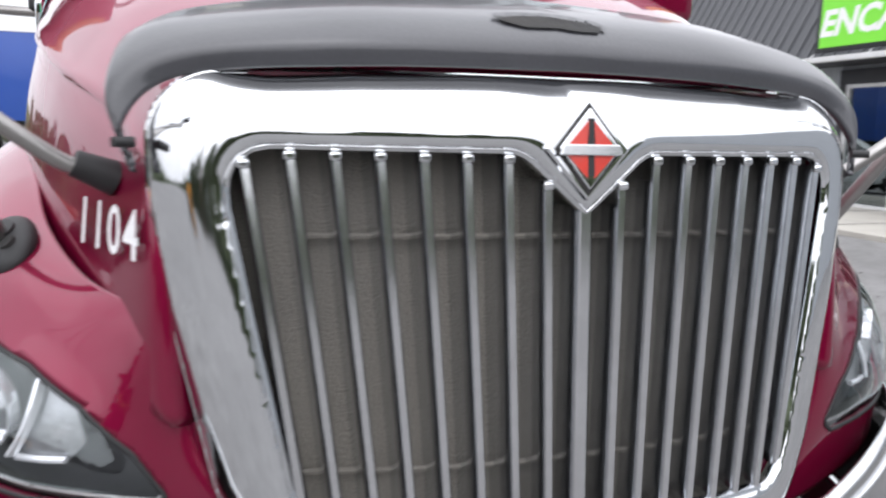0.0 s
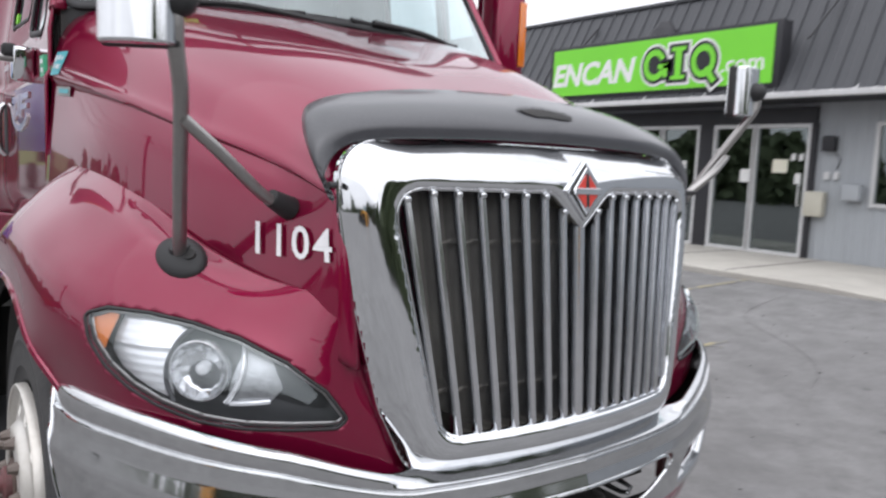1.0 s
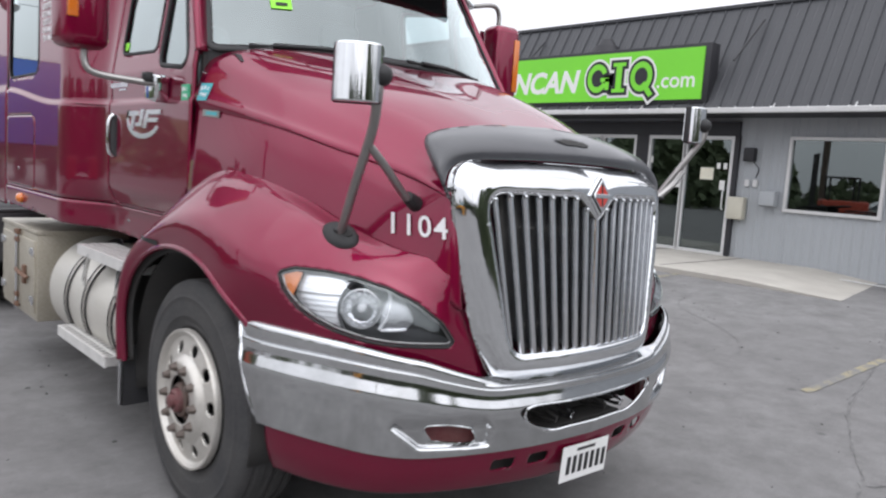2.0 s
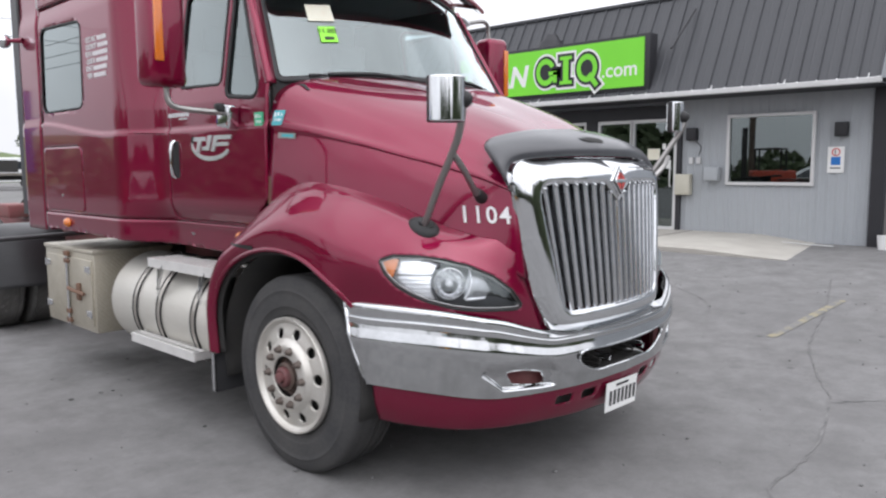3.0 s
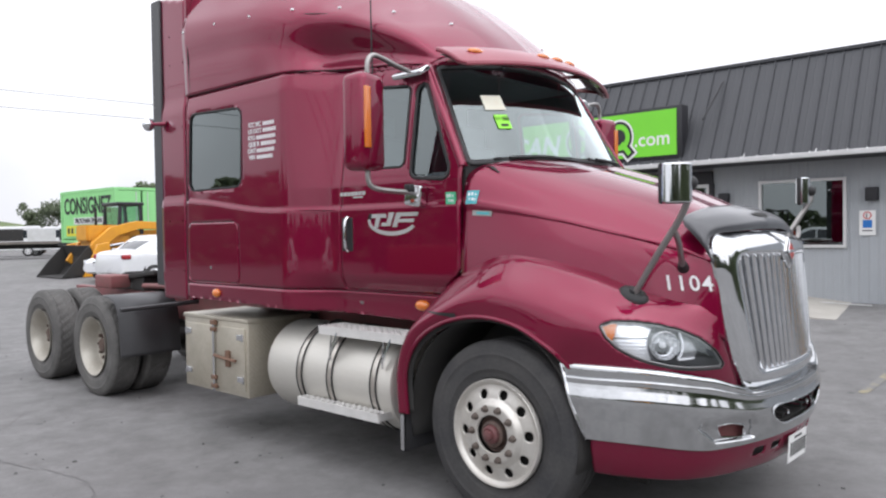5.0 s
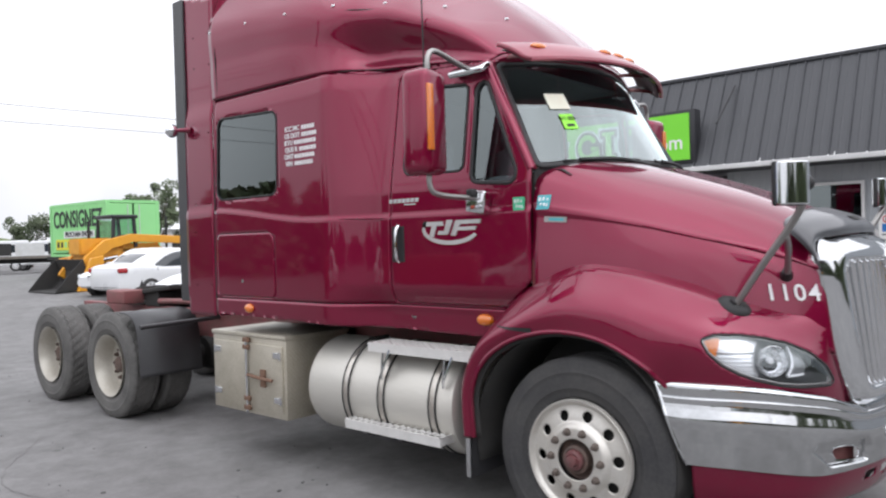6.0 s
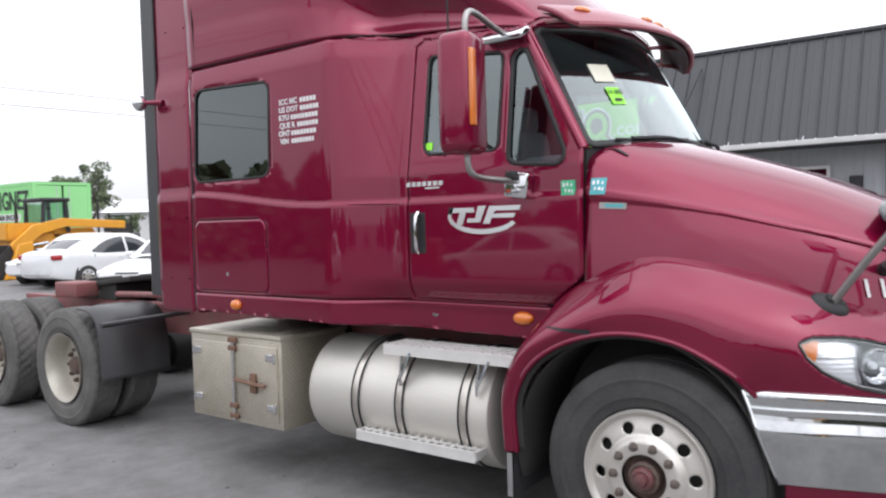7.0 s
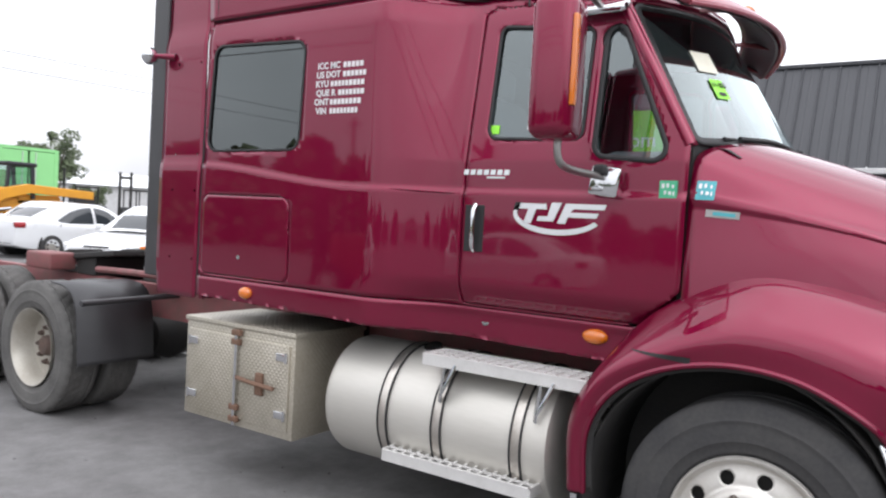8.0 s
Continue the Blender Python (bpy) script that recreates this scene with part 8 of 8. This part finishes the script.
def machine(at, heading, label="dark forklift with tall mast in the yard", paint=BLACK_PLASTIC):
    m = thing("forklift", label, "forklift", "forklifts")
    part("chassis", rounded_box((1.8, 1.1, 0.9), (-0.2, 0, 0.85), 0.08), paint, m)
    for y in (-0.35, 0.35):
        part("mast", box((0.12, 0.10, 3.0), (1.0, y, 1.7)), DARK, m, smooth=False)
    part("mast_tie", box((0.08, 0.7, 0.14), (1.0, 0, 2.9)), DARK, m, smooth=False)
    part("guard", rounded_box((1.2, 1.1, 0.07), (-0.1, 0, 2.25), 0.03), DARK, m)
    for x in (-0.65, 0.45):
        for y in (-0.5, 0.5):
            part("guard_post", rod((x, y, 1.2), (x, y, 2.25), 0.04), DARK, m)
    for x in (-0.75, 0.7):
        for y in (-0.5, 0.5):
            small_wheel(m, x, y, 0.35, 0.25, GUTTER)
    for y in (-0.25, 0.25):
        part("fork", box((1.1, 0.12, 0.05), (1.6, y, 0.18)), DARK, m, smooth=False)
    m.matrix_world = pose(*at, 0, 0, heading)


machine((-10.0, 9.2, 0.0), 60, "red forklift with tall mast across the yard", RED_LIFT)
sedan((-14.0, 8.3, 0.0), 85, "white sedan parked across the yard")
loader((-15.0, -9.0, 0.0), 60)
machine((18.2, 37.6, 0.2), 150)
machine((20.9, 37.0, 0.2), 200)

shed = thing("white_shed", "long low white shed beyond the yard", "building")
part("wall", box((16, 7, 3.2), (40, 66, 1.7), pose(0, 0, 0, 0, 0, -25)), GUTTER, shed, smooth=False)
part("roof", prism([(-4.0, 0), (4.0, 0), (0, 1.3)], 16.6, pose(40, 66, 3.3, 0, 0, -25) @ pose(-8.3, 0, 0, 90, 0, 90)), CAR_WHITE, shed, smooth=False)

blue = thing("blue_box_trailer", "blue box trailer with white roof rail in the yard", "trailer")
part("box_body", rounded_box((2.5, 9.0, 2.55), (-6.2, 27.0, 2.70), 0.03), BLUE_PAINT, blue)
part("roof_rail", box((2.54, 9.04, 0.08), (-6.2, 27.0, 4.0)), WHITE, blue, smooth=False)
part("under_frame", box((1.2, 8.6, 0.4), (-6.2, 27.0, 1.2)), DARK, blue, smooth=False)
for y in (24.0, 25.3, 29.8):
    for x in (-7.2, -5.2):
        w = lathe([(-0.14, 0.3), (-0.14, 0.46), (-0.1, 0.5), (0.1, 0.5), (0.14, 0.46), (0.14, 0.3)], 26, (x, y, 0.5))
        part("wheel", w, RUBBER, blue)

# ---- trees ----
def tree(seed, height, spread):
    """A broadleaf tree: tapered trunk, limbs, and a crown of many small leaf clumps."""
    rng = random.Random(seed)
    t = thing("tree", "leafy green broadleaf tree beyond the yard", "tree", "trees")
    wood = bmesh.new()
    trunk_h = height * 0.35
    add_rod(wood, (0, 0, -0.2), (0.1, 0, trunk_h), height * 0.028, height * 0.018, 10)
    ends = []
    for k in range(9):
        a, up = 2 * math.pi * k / 9 + rng.uniform(-0.4, 0.4), rng.uniform(0.55, 0.95)
        b = Vector((0.1, 0, trunk_h * rng.uniform(0.75, 1.0)))
        e = Vector((math.cos(a) * spread * rng.uniform(0.4, 0.75), math.sin(a) * spread * rng.uniform(0.4, 0.75), height * up))
        add_rod(wood, b, e, height * 0.011, height * 0.004, 7)
        ends.append(e)
    part("trunk", wood, BARK, t)
    verts, faces = [], []
    lumps = []
    for e in ends + [Vector((0, 0, height * 0.9)), Vector((0, 0, height * 0.65))]:
        for _ in range(3):
            lumps.append((e + Vector([rng.gauss(0, spread * 0.22), rng.gauss(0, spread * 0.22), rng.gauss(0, height * 0.07)]), spread * rng.uniform(0.16, 0.34)))
    for c, r in lumps:
        for _ in range(130):
            d = Vector([rng.gauss(0, 1) for _ in range(3)]).normalized() * r * rng.uniform(0.55, 1.05)
            p = c + Vector((d.x, d.y, d.z * 0.8))
            s = height * rng.uniform(0.012, 0.024)
            u = Vector([rng.gauss(0, 1) for _ in range(3)]).normalized()
            w = u.orthogonal().normalized()
            n = len(verts)
            verts += [p - u * s - w * s * 0.6, p + u * s - w * s * 0.6, p + u * s * 0.7 + w * s * 0.7, p - u * s * 0.7 + w * s * 0.7]
            faces.append((n, n + 1, n + 2, n + 3))
    me = bpy.data.meshes.new("crown")
    me.from_pydata([tuple(v) for v in verts], [], faces)
    me.materials.append(LEAF)
    crown = new("crown", me)
    crown.parent = t
    return t


oak = tree(4, 5.7, 2.4)
oak.location = (24.0, 51.8, 0.1)
ash = tree(9, 4.3, 2.2)
ash.location = (19.5, 64.0, 0.1)
for x, y, s, a in ((26.0, 50.0, 0.62, 80), (44.0, 78.0, 1.0, 20), (2.0, 72.0, 1.05, 140), (14.0, 80.0, 1.0, 200)):
    b = oak if a > 90 else ash
    c = copy_thing(b, pose(x, y, 0.1, 0, 0, a))
    c.scale = (s, s, s)

# far woods all round, as many clumps
rng = random.Random(21)
verts, faces = [], []


def woods(x0, y0, x1, y1, count, low, high):
    for _ in range(count):
        f = rng.random()
        cx, cy = x0 + (x1 - x0) * f + rng.gauss(0, 3), y0 + (y1 - y0) * f + rng.gauss(0, 3)
        h = rng.uniform(low, high) * (0.75 + 0.25 * math.sin(f * 37) * math.sin(f * 11))
        for _ in range(150):
            z = h * rng.random() ** 0.8
            r = (0.32 * h) * (1.05 - (z / h) ** 2) + 0.3
            a = rng.uniform(0, 6.283)
            p = Vector((cx + r * math.cos(a), cy + r * math.sin(a), z))
            s = h * rng.uniform(0.05, 0.09)
            u = Vector([rng.gauss(0, 1) for _ in range(3)]).normalized()
            w = u.orthogonal().normalized()
            n = len(verts)
            verts.extend([tuple(p - u * s - w * s), tuple(p + u * s - w * s), tuple(p + u * s * 0.7 + w * s), tuple(p - u * s * 0.7 + w * s)])
            faces.append((n, n + 1, n + 2, n + 3))


woods(-48, -60, -50, -15, 70, 3.5, 6.0)
woods(-48, -15, -50, 20, 55, 1.8, 2.8)
woods(-38, 12, -30, 24, 25, 2.2, 3.2)
woods(-30, 24, -23, 36, 34, 4.0, 5.6)
woods(-23, 36, -16, 50, 22, 2.6, 3.8)
woods(-50, -36, 50, -34, 150, 5.0, 9.0)
woods(-60, 75, -20, 110, 50, 2.5, 4.0)
me = bpy.data.meshes.new("far_woods")
me.from_pydata(verts, [], faces)
me.materials.append(LEAF)
tagged(new("far_woods", me), "dark green line of far trees round the yard", "woods", kind="stuff")

# grassy bank at the back of the yard
bank = bmesh.new()
rows = []
for i in range(41):
    x = -60 + 3.0 * i
    h = 5.2 * smoothstep(48, 8, x) + 0.3 * math.sin(x * 0.3)
    y = 92 + 0.08 * x
    rows.append([bank.verts.new(p) for p in ((x, y - 18, 0.0), (x, y - 10, h * 0.45), (x, y - 3, h * 0.9 + 0.2), (x, y + 8, h + 0.3), (x, y + 40, h + 0.2))])
for p, q in zip(rows, rows[1:]):
    for k in range(4):
        bank.faces.new((p[k], p[k + 1], q[k + 1], q[k]))
tagged(part("bank", bank, GRASS), "low grassy bank behind the yard", "bank", kind="structure")

# overhead wires and their poles
for k, z in enumerate((13.2, 11.9)):
    wire = pipe([(-70, 62, z + 0.3), (-20, 61, z - 0.3), (5, 60.5, z - 0.5), (30, 60, z - 0.2), (70, 59, z + 0.4)], 0.022, 5, 40)
    tagged(part("overhead_wire", wire, SEAL), "thin black overhead wire", "wire", "overhead wires")
for x, y in ((70, 59), (-70, 62)):
    pole = thing("utility_pole", "tall wooden utility pole with crossarm", "pole", "utility poles", at=(0, 0, 0))
    part("shaft", rod((x, y, -0.2), (x, y, 14.2), 0.18, 0.2), BARK, pole)
    part("crossarm", box((0.14, 2.4, 0.14), (x, y, 13.4)), BARK, pole, smooth=False)
for k, z in enumerate((10.6, 9.7, 8.9)):
    wire = pipe([(-22, -60, z), (-21, -20, z - 0.5), (-20.5, 5, z - 0.6), (-20, 60, z)], 0.022, 5, 40)
    tagged(part("overhead_wire", wire, SEAL), "thin black overhead wire", "wire", "overhead wires")
for y in (-24.0, 14.0):
    pole = thing("utility_pole", "tall wooden utility pole with crossarm", "pole", "utility poles")
    part("shaft", rod((-20.7, y, -0.2), (-20.7, y, 11.0), 0.17, 0.2), BARK, pole)
    part("crossarm", box((2.2, 0.14, 0.14), (-20.7, y, 10.3)), BARK, pole, smooth=False)
